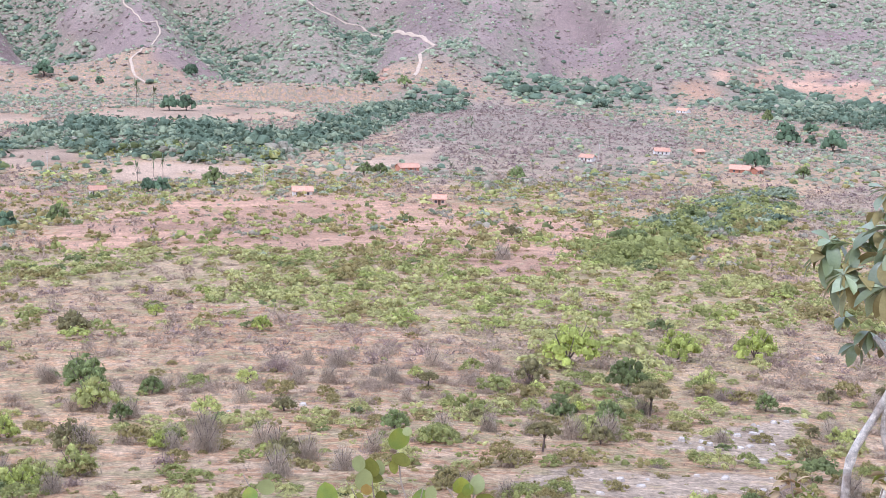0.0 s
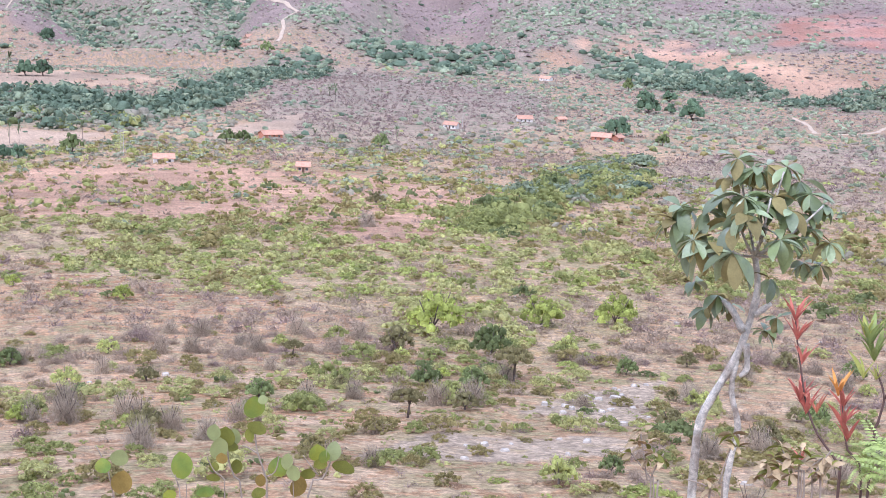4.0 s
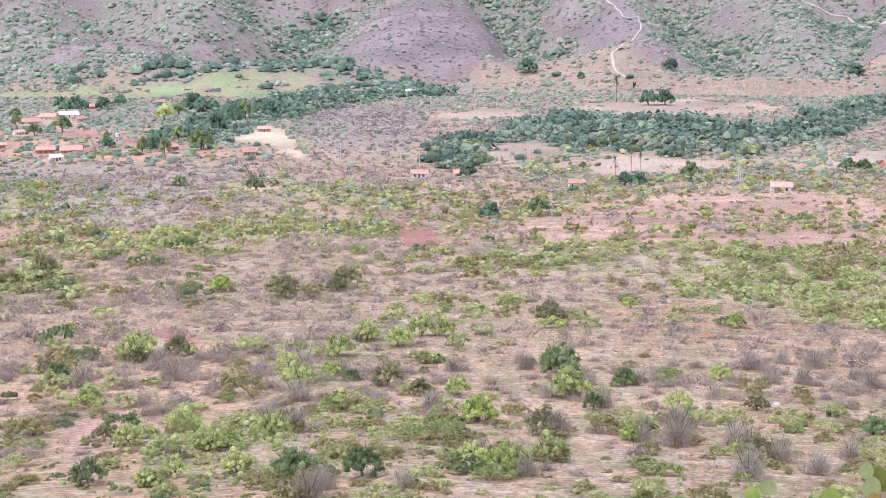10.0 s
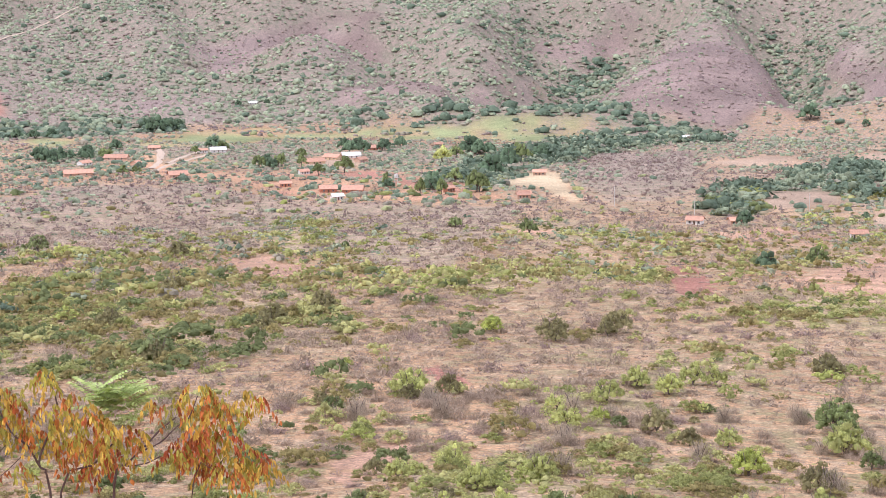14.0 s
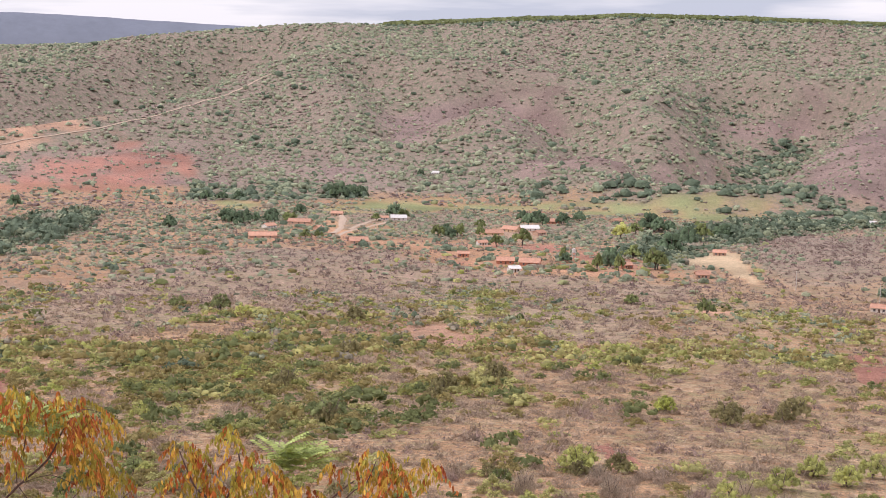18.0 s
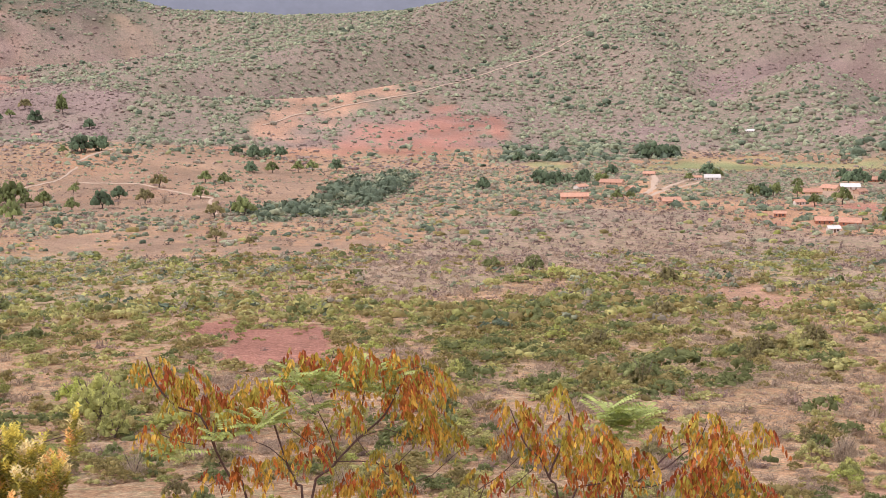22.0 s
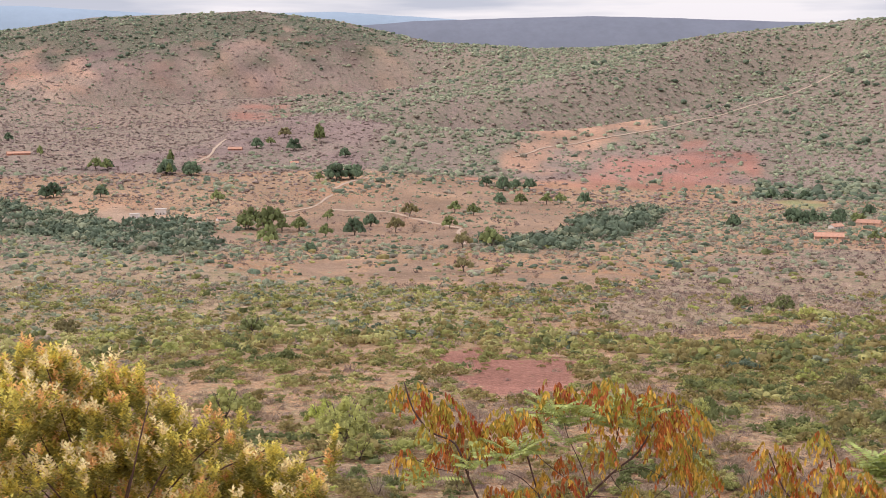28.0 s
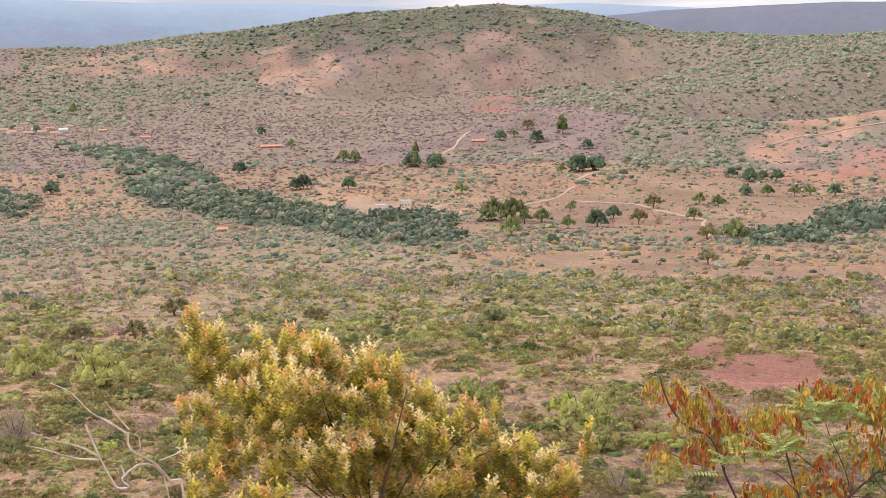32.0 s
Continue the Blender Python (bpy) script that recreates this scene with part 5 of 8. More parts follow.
def trunk_mesh(rng, clear, spread):
    bm = bmesh.new()
    lean = rng.uniform(-0.08, 0.08, 2)
    tube(bm, [(0, 0, -0.05), (lean[0] * 0.5, lean[1] * 0.5, clear * 0.5), (lean[0], lean[1], clear)], 0.065, 0.045, 5)
    for k in range(5):
        a = k * 1.2566 + rng.uniform(-0.4, 0.4)
        e = (lean[0] + math.cos(a) * spread * 0.6, lean[1] + math.sin(a) * spread * 0.6, 0.62 + rng.uniform(0, 0.2))
        m = (lean[0] + math.cos(a) * spread * 0.22, lean[1] + math.sin(a) * spread * 0.22, clear + 0.18)
        tube(bm, [(lean[0], lean[1], clear * 0.9), m, e], 0.036, 0.012, 3)
    me = bpy.data.meshes.new("trunk")
    bm.to_mesh(me)
    bm.free()
    me.materials.append(BARK)
    return me


def palm_meshes(rng):
    bm = bmesh.new()
    tube(bm, [(0, 0, -0.03), (0.02, 0, 0.45), (0.05, 0.02, 0.86)], 0.045, 0.03, 7)
    trunk = bpy.data.meshes.new("trunk")
    bm.to_mesh(trunk)
    bm.free()
    trunk.materials.append(BARK)
    bm = bmesh.new()
    for k in range(16):
        a, up = rng.uniform(0, 6.283), rng.uniform(-0.5, 0.9)
        blade(bm, aimed((0.05, 0.02, 0.86), (math.cos(a), math.sin(a), up)) @ Matrix.Diagonal((1, 1, 0.35, 1)), rng.uniform(0.7, 1.0), 0.16, 0.9, -0.3, (1.0, 0.8), 5)
    crown = bpy.data.meshes.new("crown")
    bm.to_mesh(crown)
    bm.free()
    crown.materials.append(CROWN["palm"])
    return trunk, crown


KIT = {}
KIND_WORDS = {
    "mango": ("tree", "dense dark-green round mango-like tree on the valley floor"), "green": ("tree", "leafy mid-green tree on the valley floor"),
    "olive": ("tree", "thin-crowned olive-brown tree in dry pasture"), "twig": ("tree", "leafless grey tree in dry pasture"),
    "palm": ("palm_tree", "tall thin palm tree in a pale field"), "pale": ("bush", "pale green leafy bush on the dry slope"),
    "young": ("bush", "bright yellow-green bush with young leaves"), "dark": ("bush", "dark green dense bush on the slope"),
    "umbrella": ("small_tree", "small dark crooked tree with a flat brownish crown"), "dark_twig": ("bush", "leafless dark-branched shrub on the slope"),
}


def kit(kind, variant, leaves):
    key = (kind, variant, leaves)
    if key not in KIT:
        rng = np.random.default_rng(variant * 1000 + list(KIND_WORDS).index(kind) * 17 + leaves)
        if kind == "palm":
            KIT[key] = palm_meshes(rng)
        else:
            KIT[key] = (trunk_mesh(rng, {"umbrella": 0.42, "mango": 0.14}.get(kind, 0.2 if leaves < 600 else 0.12), 0.8), crown_mesh(kind, rng, leaves, leaves > 600))
    return KIT[key]


COUNT = [0]


def plant(kind, x, y, wide, tall, leaves, group):
    """A tree or bush: trunk with limbs, and a crown of many small leaves."""
    COUNT[0] += 1
    trunk, crown = kit(kind, COUNT[0] % 4, leaves)
    name, label = KIND_WORDS[kind]
    turn = (COUNT[0] * 137.5) % 360
    ob = thing(name, pose(x, y, on_ground(x, y), 0, 0, turn) @ Matrix.Diagonal((wide / 2, wide / 2, tall, 1)), label, name.replace("_", " "), group)
    child("trunk", trunk, ob)
    child("crown", crown, ob)
    return ob


def tree(kind, x, y, wide, tall):
    wide = wide * 1.05
    if kind == "palm":
        plant(kind, x, y, wide * 1.6, wide * 1.15 * tall, 0, "palm trees")
    else:
        plant(kind, x, y, wide, wide * (0.82 if kind == "mango" else 0.85) * tall, 420, "trees of the valley")


def bush(kind, x, y, wide):
    tall = wide * {"umbrella": 0.95, "dark_twig": 0.9, "twig": 0.85}.get(kind, 0.8)
    name = {"green": "leafy mid-green bush on the slope", "olive": "olive-green bush on the slope", "twig": "leafless grey shrub on the slope"}
    ob = plant(kind, x, y, wide * 1.1, tall, 1300, "bushes of the slope")
    if kind in name:
        ob.name = "bush"
        tagged(ob, name[kind], "bush")


tree("mango", -427, 1591, 23.8, 1.00)
tree("mango", -273, 1620, 17.5, 1.00)
tree("mango", -233, 1270, 17.7, 1.00)
tree("mango", -220, 1278, 17.8, 1.00)
tree("mango", -361, 1564, 9.8, 1.00)
tree("mango", -115, 580, 7.7, 1.00)
tree("mango", -110, 581, 7.7, 1.00)
tree("mango", -155, 678, 4.2, 1.00)
tree("green", -94, 612, 11.3, 1.00)
tree("green", -35, 681, 8.8, 1.00)
tree("green", -28, 683, 8.9, 1.00)
tree("mango", 257, 1095, 19.7, 1.00)
tree("mango", 285, 1234, 13.5, 1.00)
tree("mango", 310, 1242, 13.7, 1.00)
tree("mango", 276, 1103, 10.4, 1.00)
tree("mango", 276, 1039, 19.7, 1.00)
tree("green", 288, 1311, 11.3, 1.70)
tree("mango", 176, 823, 15.4, 1.00)
tree("green", 189, 767, 9.0, 1.00)
tree("green", 35, 671, 9.2, 1.00)
tree("mango", -76, 1569, 18.0, 1.00)
tree("green", -40, 1540, 17.6, 1.00)
tree("mango", -121, 409, 6.8, 1.00)
tree("green", -111, 427, 8.4, 1.00)
tree("mango", -273, 1610, 17.4, 1.00)
tree("mango", -588, 1119, 12.5, 1.00)
tree("mango", -573, 1118, 12.4, 1.00)
tree("mango", -417, 739, 9.7, 1.00)
tree("mango", -191, 612, 8.8, 1.00)
tree("palm", -267, 1298, 7.1, 2.50)
tree("palm", -130, 668, 2.6, 2.80)
tree("palm", -126, 669, 2.6, 2.80)
tree("palm", -133, 647, 2.5, 2.40)
tree("palm", -102, 694, 2.7, 2.50)
tree("palm", 18, 1071, 4.1, 2.20)
tree("palm", 22, 1073, 4.1, 2.40)
tree("palm", -247, 1271, 5.9, 2.40)
tree("palm", 5, 655, 2.5, 2.60)
tree("palm", 44, 704, 2.4, 2.40)
tree("mango", -876, 836, 12.9, 1.00)
tree("mango", -895, 920, 14.7, 1.00)
tree("mango", -871, 916, 16.4, 1.00)
tree("mango", -880, 942, 9.8, 1.00)
tree("mango", -872, 952, 13.8, 1.00)
tree("green", -856, 956, 11.7, 1.00)
tree("mango", -920, 1045, 12.7, 1.00)
tree("mango", -841, 1084, 14.6, 1.00)
tree("green", -652, 897, 12.7, 1.00)
tree("mango", -636, 891, 10.8, 1.00)
tree("green", -626, 915, 9.3, 1.50)
tree("green", -648, 920, 7.7, 1.90)
tree("mango", -723, 1124, 13.2, 1.00)
tree("mango", -708, 1124, 15.2, 1.00)
tree("mango", -692, 1144, 13.2, 1.00)
tree("mango", -695, 1176, 12.5, 1.00)
tree("mango", -591, 1127, 14.5, 1.00)
tree("mango", -576, 1125, 12.5, 1.00)
tree("green", -451, 747, 6.7, 1.70)
tree("mango", -410, 730, 10.9, 1.00)
tree("green", -407, 709, 5.0, 2.00)
tree("green", -400, 726, 4.4, 2.00)
tree("green", -383, 735, 14.2, 1.00)
tree("green", -696, 811, 8.1, 1.00)
tree("green", -576, 1065, 13.8, 1.00)
tree("mango", -1084, 1282, 15.4, 1.00)
tree("mango", -1058, 1281, 16.5, 1.00)
tree("mango", -1046, 1291, 13.9, 1.00)
tree("mango", -1137, 1138, 13.5, 1.00)
tree("mango", -1122, 1148, 13.5, 1.00)
tree("mango", -1114, 1166, 13.5, 1.00)
tree("mango", -1079, 1504, 8.5, 1.00)
tree("mango", -1100, 1474, 9.8, 1.00)
tree("mango", -847, 1668, 10.0, 1.00)
tree("green", -958, 509, 12.4, 1.00)
tree("mango", -960, 534, 17.6, 1.00)
tree("mango", -1036, 591, 13.6, 1.00)
tree("olive", -964, 572, 15.4, 1.00)
tree("twig", -952, 582, 11.9, 1.00)
tree("olive", -1107, 671, 17.8, 1.00)
tree("green", -975, 628, 14.1, 1.00)
tree("green", -1124, 729, 15.3, 1.00)
tree("green", -1091, 728, 14.0, 1.00)
tree("mango", -1187, 824, 12.1, 1.00)
tree("mango", -1332, 927, 19.8, 1.00)
tree("mango", -1372, 932, 15.2, 1.00)
tree("mango", -1347, 955, 16.4, 1.00)
tree("mango", -1352, 978, 16.5, 1.00)
tree("green", -1183, 845, 15.5, 1.00)
tree("green", -1176, 871, 15.6, 1.00)
tree("green", -1183, 894, 14.7, 1.00)
tree("mango", -1171, 914, 15.9, 1.00)
tree("green", -1048, 503, 15.9, 1.00)
tree("green", -1028, 508, 14.9, 1.00)
tree("green", -1027, 522, 14.9, 1.00)
tree("green", -1068, 496, 15.3, 1.00)
tree("mango", -1433, 771, 21.1, 1.00)
tree("mango", -1421, 786, 21.0, 1.00)
tree("mango", -1590, 668, 19.7, 1.00)
tree("mango", -1620, 654, 22.6, 1.00)
tree("mango", -872, 833, 11.9, 1.00)
tree("mango", -893, 921, 14.7, 1.00)
tree("mango", -883, 965, 14.0, 1.00)
tree("green", -1778, 937, 18.4, 1.60)
tree("mango", -1812, 860, 18.3, 1.00)
tree("green", -1723, 700, 9.9, 2.40)
tree("green", -1694, 609, 13.7, 1.50)
tree("mango", -1446, 455, 17.3, 1.00)
tree("olive", -631, 415, 11.5, 1.00)
tree("olive", -599, 413, 6.1, 1.00)
tree("twig", -1255, 984, 10.9, 1.00)
tree("olive", -1858, 925, 20.6, 1.00)
tree("mango", -2107, 613, 15.1, 1.00)
tree("green", -1453, 515, 14.1, 1.00)
tree("olive", -1169, 626, 7.1, 1.00)
tree("green", -1588, 644, 9.1, 2.30)
tree("mango", -1603, 647, 22.4, 1.00)
tree("mango", -1572, 663, 19.5, 1.00)
tree("green", -2616, 426, 16.2, 1.80)
tree("mango", -2404, 334, 14.8, 1.00)
tree("green", -1890, 590, 10.6, 1.80)
tree("mango", -1624, 446, 19.3, 1.00)
tree("green", -2188, 441, 11.9, 1.00)
tree("mango", -1198, 830, 14.4, 1.00)
tree("mango", -1526, 223, 17.6, 1.00)
tree("mango", -859, 894, 17.0, 1.00)
tree("mango", -857, 936, 12.6, 1.00)
tree("green", -847, 950, 12.6, 1.00)
tree("mango", -913, 1036, 12.6, 1.00)
tree("mango", -1038, 1243, 24.7, 1.00)
tree("mango", -1031, 1262, 18.6, 1.00)
tree("mango", -844, 1093, 14.7, 1.00)
tree("green", -808, 1058, 12.2, 1.00)
tree("green", -808, 1018, 9.9, 1.00)
tree("mango", -661, 917, 12.9, 1.00)
tree("green", -639, 903, 9.3, 1.60)
tree("green", -699, 1021, 10.4, 1.00)
tree("green", -547, 819, 11.3, 1.00)
tree("green", -555, 863, 15.6, 1.00)
tree("mango", -693, 1087, 14.7, 1.00)
tree("mango", -684, 1096, 13.8, 1.00)
tree("mango", -680, 1121, 12.0, 1.00)
tree("mango", -687, 1163, 13.4, 1.00)
tree("mango", -588, 1113, 21.1, 1.00)
tree("mango", -577, 1106, 16.2, 1.00)
tree("mango", -448, 744, 7.9, 1.00)
tree("green", -400, 698, 6.7, 1.90)
tree("mango", -421, 750, 13.1, 1.00)
tree("green", -393, 709, 6.2, 2.00)
tree("green", -430, 793, 12.4, 1.00)
tree("green", -385, 736, 15.8, 1.00)
tree("mango", -448, 877, 18.8, 1.00)
tree("mango", -468, 941, 20.0, 1.00)
tree("green", -497, 1023, 21.7, 1.00)
tree("mango", -502, 1073, 18.1, 1.00)
tree("pale", -553, 1000, 17.4, 1.00)
tree("twig", -433, 704, 5.7, 1.60)
tree("green", -690, 789, 10.4, 1.00)
tree("green", -241, 503, 8.5, 1.00)
tree("mango", -1716, 617, 16.7, 1.00)
tree("green", -1710, 600, 20.7, 1.00)
tree("mango", -1603, 646, 22.4, 1.00)
tree("green", -1722, 701, 8.5, 2.20)
tree("mango", -1575, 666, 22.2, 1.00)
tree("mango", -1449, 465, 19.7, 1.00)
tree("mango", -1428, 506, 16.2, 1.00)
tree("green", -1313, 581, 16.4, 1.00)
tree("mango", -1419, 767, 24.6, 1.00)
tree("mango", -1418, 791, 21.0, 1.00)
tree("green", -1422, 748, 13.5, 1.00)
tree("green", -1078, 503, 22.7, 1.00)
tree("green", -1055, 512, 26.8, 1.00)
tree("green", -1038, 528, 13.3, 1.00)
tree("mango", -1812, 860, 18.3, 1.00)
tree("green", -1819, 884, 15.4, 1.00)
tree("mango", -1752, 884, 22.4, 1.00)
tree("green", -1805, 950, 17.1, 1.60)
tree("mango", -1652, 906, 17.2, 1.00)
tree("green", -1125, 600, 10.7, 1.00)
tree("mango", -795, 412, 8.9, 1.00)
tree("green", -891, 430, 18.8, 1.00)
tree("olive", -778, 511, 14.2, 1.00)
tree("green", -770, 527, 17.8, 1.00)


bush("umbrella", -0.6, 150.1, 2.5)
bush("umbrella", 21.1, 139.4, 4.3)
bush("green", 12.0, 133.2, 3.3)
bush("young", -24.1, 200.1, 3.4)
bush("young", -41.6, 214.7, 2.8)
bush("green", -35.8, 147.2, 4.6)
bush("pale", -33.2, 138.7, 3.3)
bush("young", -20.5, 107.6, 2.1)
bush("young", 16.2, 171.6, 7.9)
bush("young", 30.7, 181.6, 6.3)
bush("young", 40.9, 184.2, 6.5)
bush("green", 21.1, 156.6, 5.4)
bush("twig", 13.9, 309.6, 5.2)
bush("olive", 20.2, 402.9, 6.1)
bush("dark_twig", -8.8, 100.6, 2.7)
bush("dark_twig", -12.0, 110.1, 2.5)
bush("dark_twig", -4.4, 107.1, 2.5)
bush("umbrella", 8.5, 109.5, 2.9)
bush("green", -3.2, 121.3, 2.8)
bush("olive", -49.9, 197.7, 3.9)
bush("olive", 10.8, 159.0, 4.3)
bush("green", -36.9, 151.5, 5.1)
bush("pale", -32.0, 135.1, 5.1)
bush("young", -34.6, 113.5, 3.6)
bush("pale", -26.8, 86.5, 2.8)
bush("pale", -24.7, 88.4, 2.8)
bush("green", -37.3, 82.3, 3.4)
bush("pale", -42.6, 84.9, 2.5)
bush("pale", -42.2, 131.7, 3.0)
bush("young", -112.5, 220.7, 4.3)
bush("olive", -47.7, 191.0, 4.8)
bush("pale", -59.9, 172.2, 4.2)
bush("pale", -65.4, 167.1, 4.1)
bush("pale", -59.9, 134.1, 3.9)
bush("olive", -27.1, 106.8, 3.4)
bush("pale", -57.0, 172.7, 3.5)
bush("pale", -60.1, 164.4, 4.0)
bush("pale", -64.2, 155.0, 4.5)
bush("young", -20.5, 107.4, 2.1)
bush("pale", -46.1, 83.0, 2.2)
bush("olive", -50.6, 135.1, 3.9)
bush("olive", -83.6, 152.5, 4.0)
bush("young", -114.9, 225.0, 4.2)
bush("pale", -87.1, 148.7, 3.9)
bush("young", -107.5, 167.0, 2.0)
bush("olive", -139.3, 164.9, 4.9)
bush("olive", -151.1, 208.0, 4.9)
bush("pale", -56.4, 103.3, 3.1)
bush("pale", -57.5, 96.2, 2.6)
bush("olive", -96.9, 212.5, 4.5)
bush("green", -288.7, 532.5, 6.9)
bush("olive", -92.8, 223.9, 4.1)
bush("dark", -140.1, 166.1, 5.8)
bush("olive", -182.7, 203.4, 6.3)
bush("olive", -232.7, 283.0, 7.8)
bush("green", -168.4, 156.1, 3.5)
bush("dark", -412.2, 397.2, 7.9)
bush("dark", -390.2, 398.5, 9.4)
bush("pale", -359.2, 378.2, 8.0)
bush("olive", -156.8, 218.8, 6.2)
bush("olive", -158.6, 238.3, 6.5)
bush("pale", -87.4, 149.4, 5.3)
bush("olive", -99.1, 215.5, 6.3)
bush("olive", -93.1, 228.4, 6.6)
bush("olive", -322.0, 394.4, 8.5)
bush("young", -114.2, 223.5, 3.8)
bush("dark", -126.3, 115.0, 3.3)
bush("dark", -415.7, 194.3, 8.7)
bush("pale", -171.0, 93.2, 8.2)
bush("young", -190.1, 100.0, 5.7)
bush("pale", -151.5, 84.7, 4.6)
bush("pale", -163.3, 150.0, 4.2)
bush("pale", -204.7, 90.9, 7.7)
bush("pale", -164.2, 89.8, 7.8)
bush("pale", -305.0, 39.4, 12.9)
bush("pale", -271.8, 47.1, 11.6)
bush("twig", -201.2, 23.4, 6.9)
bush("dark", -419.2, 196.1, 6.4)
bush("olive", -513.1, 115.7, 12.0)
bush("olive", -434.8, 69.4, 10.1)
bush("olive", -437.6, 86.5, 8.5)
bush("pale", -207.5, 95.4, 6.1)
bush("olive", -459.4, 150.3, 9.2)


def lone_shrubs():
    """Single shrubs near the lookout, after the cover that they grow in."""
    rng = np.random.default_rng(7)
    x, y, _ = scatter(78, 170, -29, 87, 0.0105, 77)
    kind = cover_at(x, y)
    names = ["pale", "green", "dark", "olive", "dark_twig", "young", "twig"]
    for k in range(len(x)):
        bare = COVER[KINDS[kind[k]]][1]
        if rng.uniform() > bare * 1.1:
            continue
        mix = np.array(COVER[KINDS[kind[k]]][2])
        bush(names[int(rng.choice(7, p=mix / mix.sum()))], float(x[k]), float(y[k]), float(rng.uniform(1.6, 3.4)) * COVER[KINDS[kind[k]]][3])


lone_shrubs()


# ---- plants at the lookout's edge ----
STALK = material("pale_stalk", (0.36, 0.28, 0.215), rough=0.8, vary=0.25, scale=40, bump=0.2)
GREY_BARK = material("lichened_bark", (0.74, 0.66, 0.57), rough=0.9, vary=0.5, scale=42, bump=1.0, second=(0.40, 0.32, 0.26))
DARK_STALK = material("dark_branch", (0.14, 0.085, 0.07), rough=0.8, vary=0.3, scale=30, bump=0.3)
DEAD_WOOD = material("bleached_wood", (0.80, 0.68, 0.56), rough=0.85, vary=0.25, scale=30, bump=0.3, second=(0.55, 0.42, 0.34))
SILVER = [material("grey_green_leaf", (0.235, 0.28, 0.12), leaf=0.25, rough=0.3, vary=0.2, scale=20, spec=0.8, object_random=0.45, second=(0.35, 0.385, 0.23)),
          material("rusty_leaf_underside", (0.27, 0.215, 0.085), leaf=0.22, rough=0.6, vary=0.2, scale=20, object_random=0.3)]
ROUND = [material("round_leaf_green", (0.3, 0.305, 0.04), leaf=0.22, rough=0.45, vary=0.15, scale=30, spec=0.4, object_random=0.15, second=(0.20, 0.28, 0.06)),
         material("round_leaf_pale", (0.36, 0.375, 0.15), leaf=0.22, rough=0.4, vary=0.12, scale=30, spec=0.5, object_random=0.15),
         material("round_leaf_olive", (0.21, 0.205, 0.04), leaf=0.22, rough=0.5, vary=0.2, scale=30, object_random=0.2),
         material("round_leaf_brown", (0.33, 0.22, 0.06), leaf=0.3, rough=0.6, vary=0.2, scale=30, object_random=0.15)]
YOUNG = {"red": material("red_young_leaf", (0.58, 0.19, 0.14), leaf=0.3, rough=0.45, vary=0.2, scale=30, object_random=0.25),
         "coral": material("coral_young_leaf", (0.68, 0.27, 0.17), leaf=0.3, rough=0.45, vary=0.2, scale=30, object_random=0.2),
         "orange": material("orange_young_leaf", (0.72, 0.34, 0.09), leaf=0.3, rough=0.45, vary=0.2, scale=30, object_random=0.2),
         "young": material("yellow_young_leaf", (0.48, 0.47, 0.12), leaf=0.3, rough=0.45, vary=0.2, scale=30, object_random=0.2),
         "green": material("light_green_leaf", (0.32, 0.37, 0.12), leaf=0.3, rough=0.45, vary=0.2, scale=30, object_random=0.2)}
RUST = [material("rust_leaflets", (0.56, 0.2, 0.05), leaf=0.22, rough=0.6, vary=0.25, scale=12, island=0.4, second=(0.44, 0.115, 0.05)),
        material("ochre_leaflets", (0.66, 0.42, 0.08), leaf=0.22, rough=0.6, vary=0.2, scale=12, island=0.35),
        material("olive_leaflets", (0.44, 0.36, 0.065), leaf=0.22, rough=0.6, vary=0.2, scale=12, island=0.3)]
FROND = material("fresh_green_leaflets", (0.41, 0.47, 0.15), leaf=0.22, rough=0.5, vary=0.2, scale=20, island=0.25)
TIP = [material("yellow_green_needles", (0.74, 0.64, 0.16), leaf=0.35, rough=0.6, vary=0.2, scale=10, island=0.35),
       material("straw_needles", (0.92, 0.78, 0.44), leaf=0.35, rough=0.6, vary=0.2, scale=10, island=0.3),
       material("orange_tips", (0.86, 0.54, 0.23), leaf=0.35, rough=0.6, vary=0.2, scale=10, island=0.3),
       material("deep_green_needles", (0.38, 0.35, 0.095), leaf=0.35, rough=0.6, vary=0.2, scale=10, island=0.35)]
DRY_LEAF = material("withered_leaf", (0.42, 0.3, 0.17), rough=0.7, vary=0.25, scale=20, object_random=0.3)
near_rng = np.random.default_rng(5)


class NearPlant:
    """A plant on the brink: stems as limbs, leaves of its own kind."""
    name, label, category, bark, bark_name = "shrub", "", "shrub", STALK, "stem"
    slim = 0.85

    def __init__(self, x, y, turn):
        self.ob = thing(self.name, pose(x, y, on_ground(x, y), 0, 0, turn), self.label, self.category)

    def stem(self, r0, r1, *points):
        bm = bmesh.new()
        tube(bm, points, r0 * self.slim, r1 * self.slim, 8)
        self.last = part(self.bark_name, bm, self.bark, self.ob)


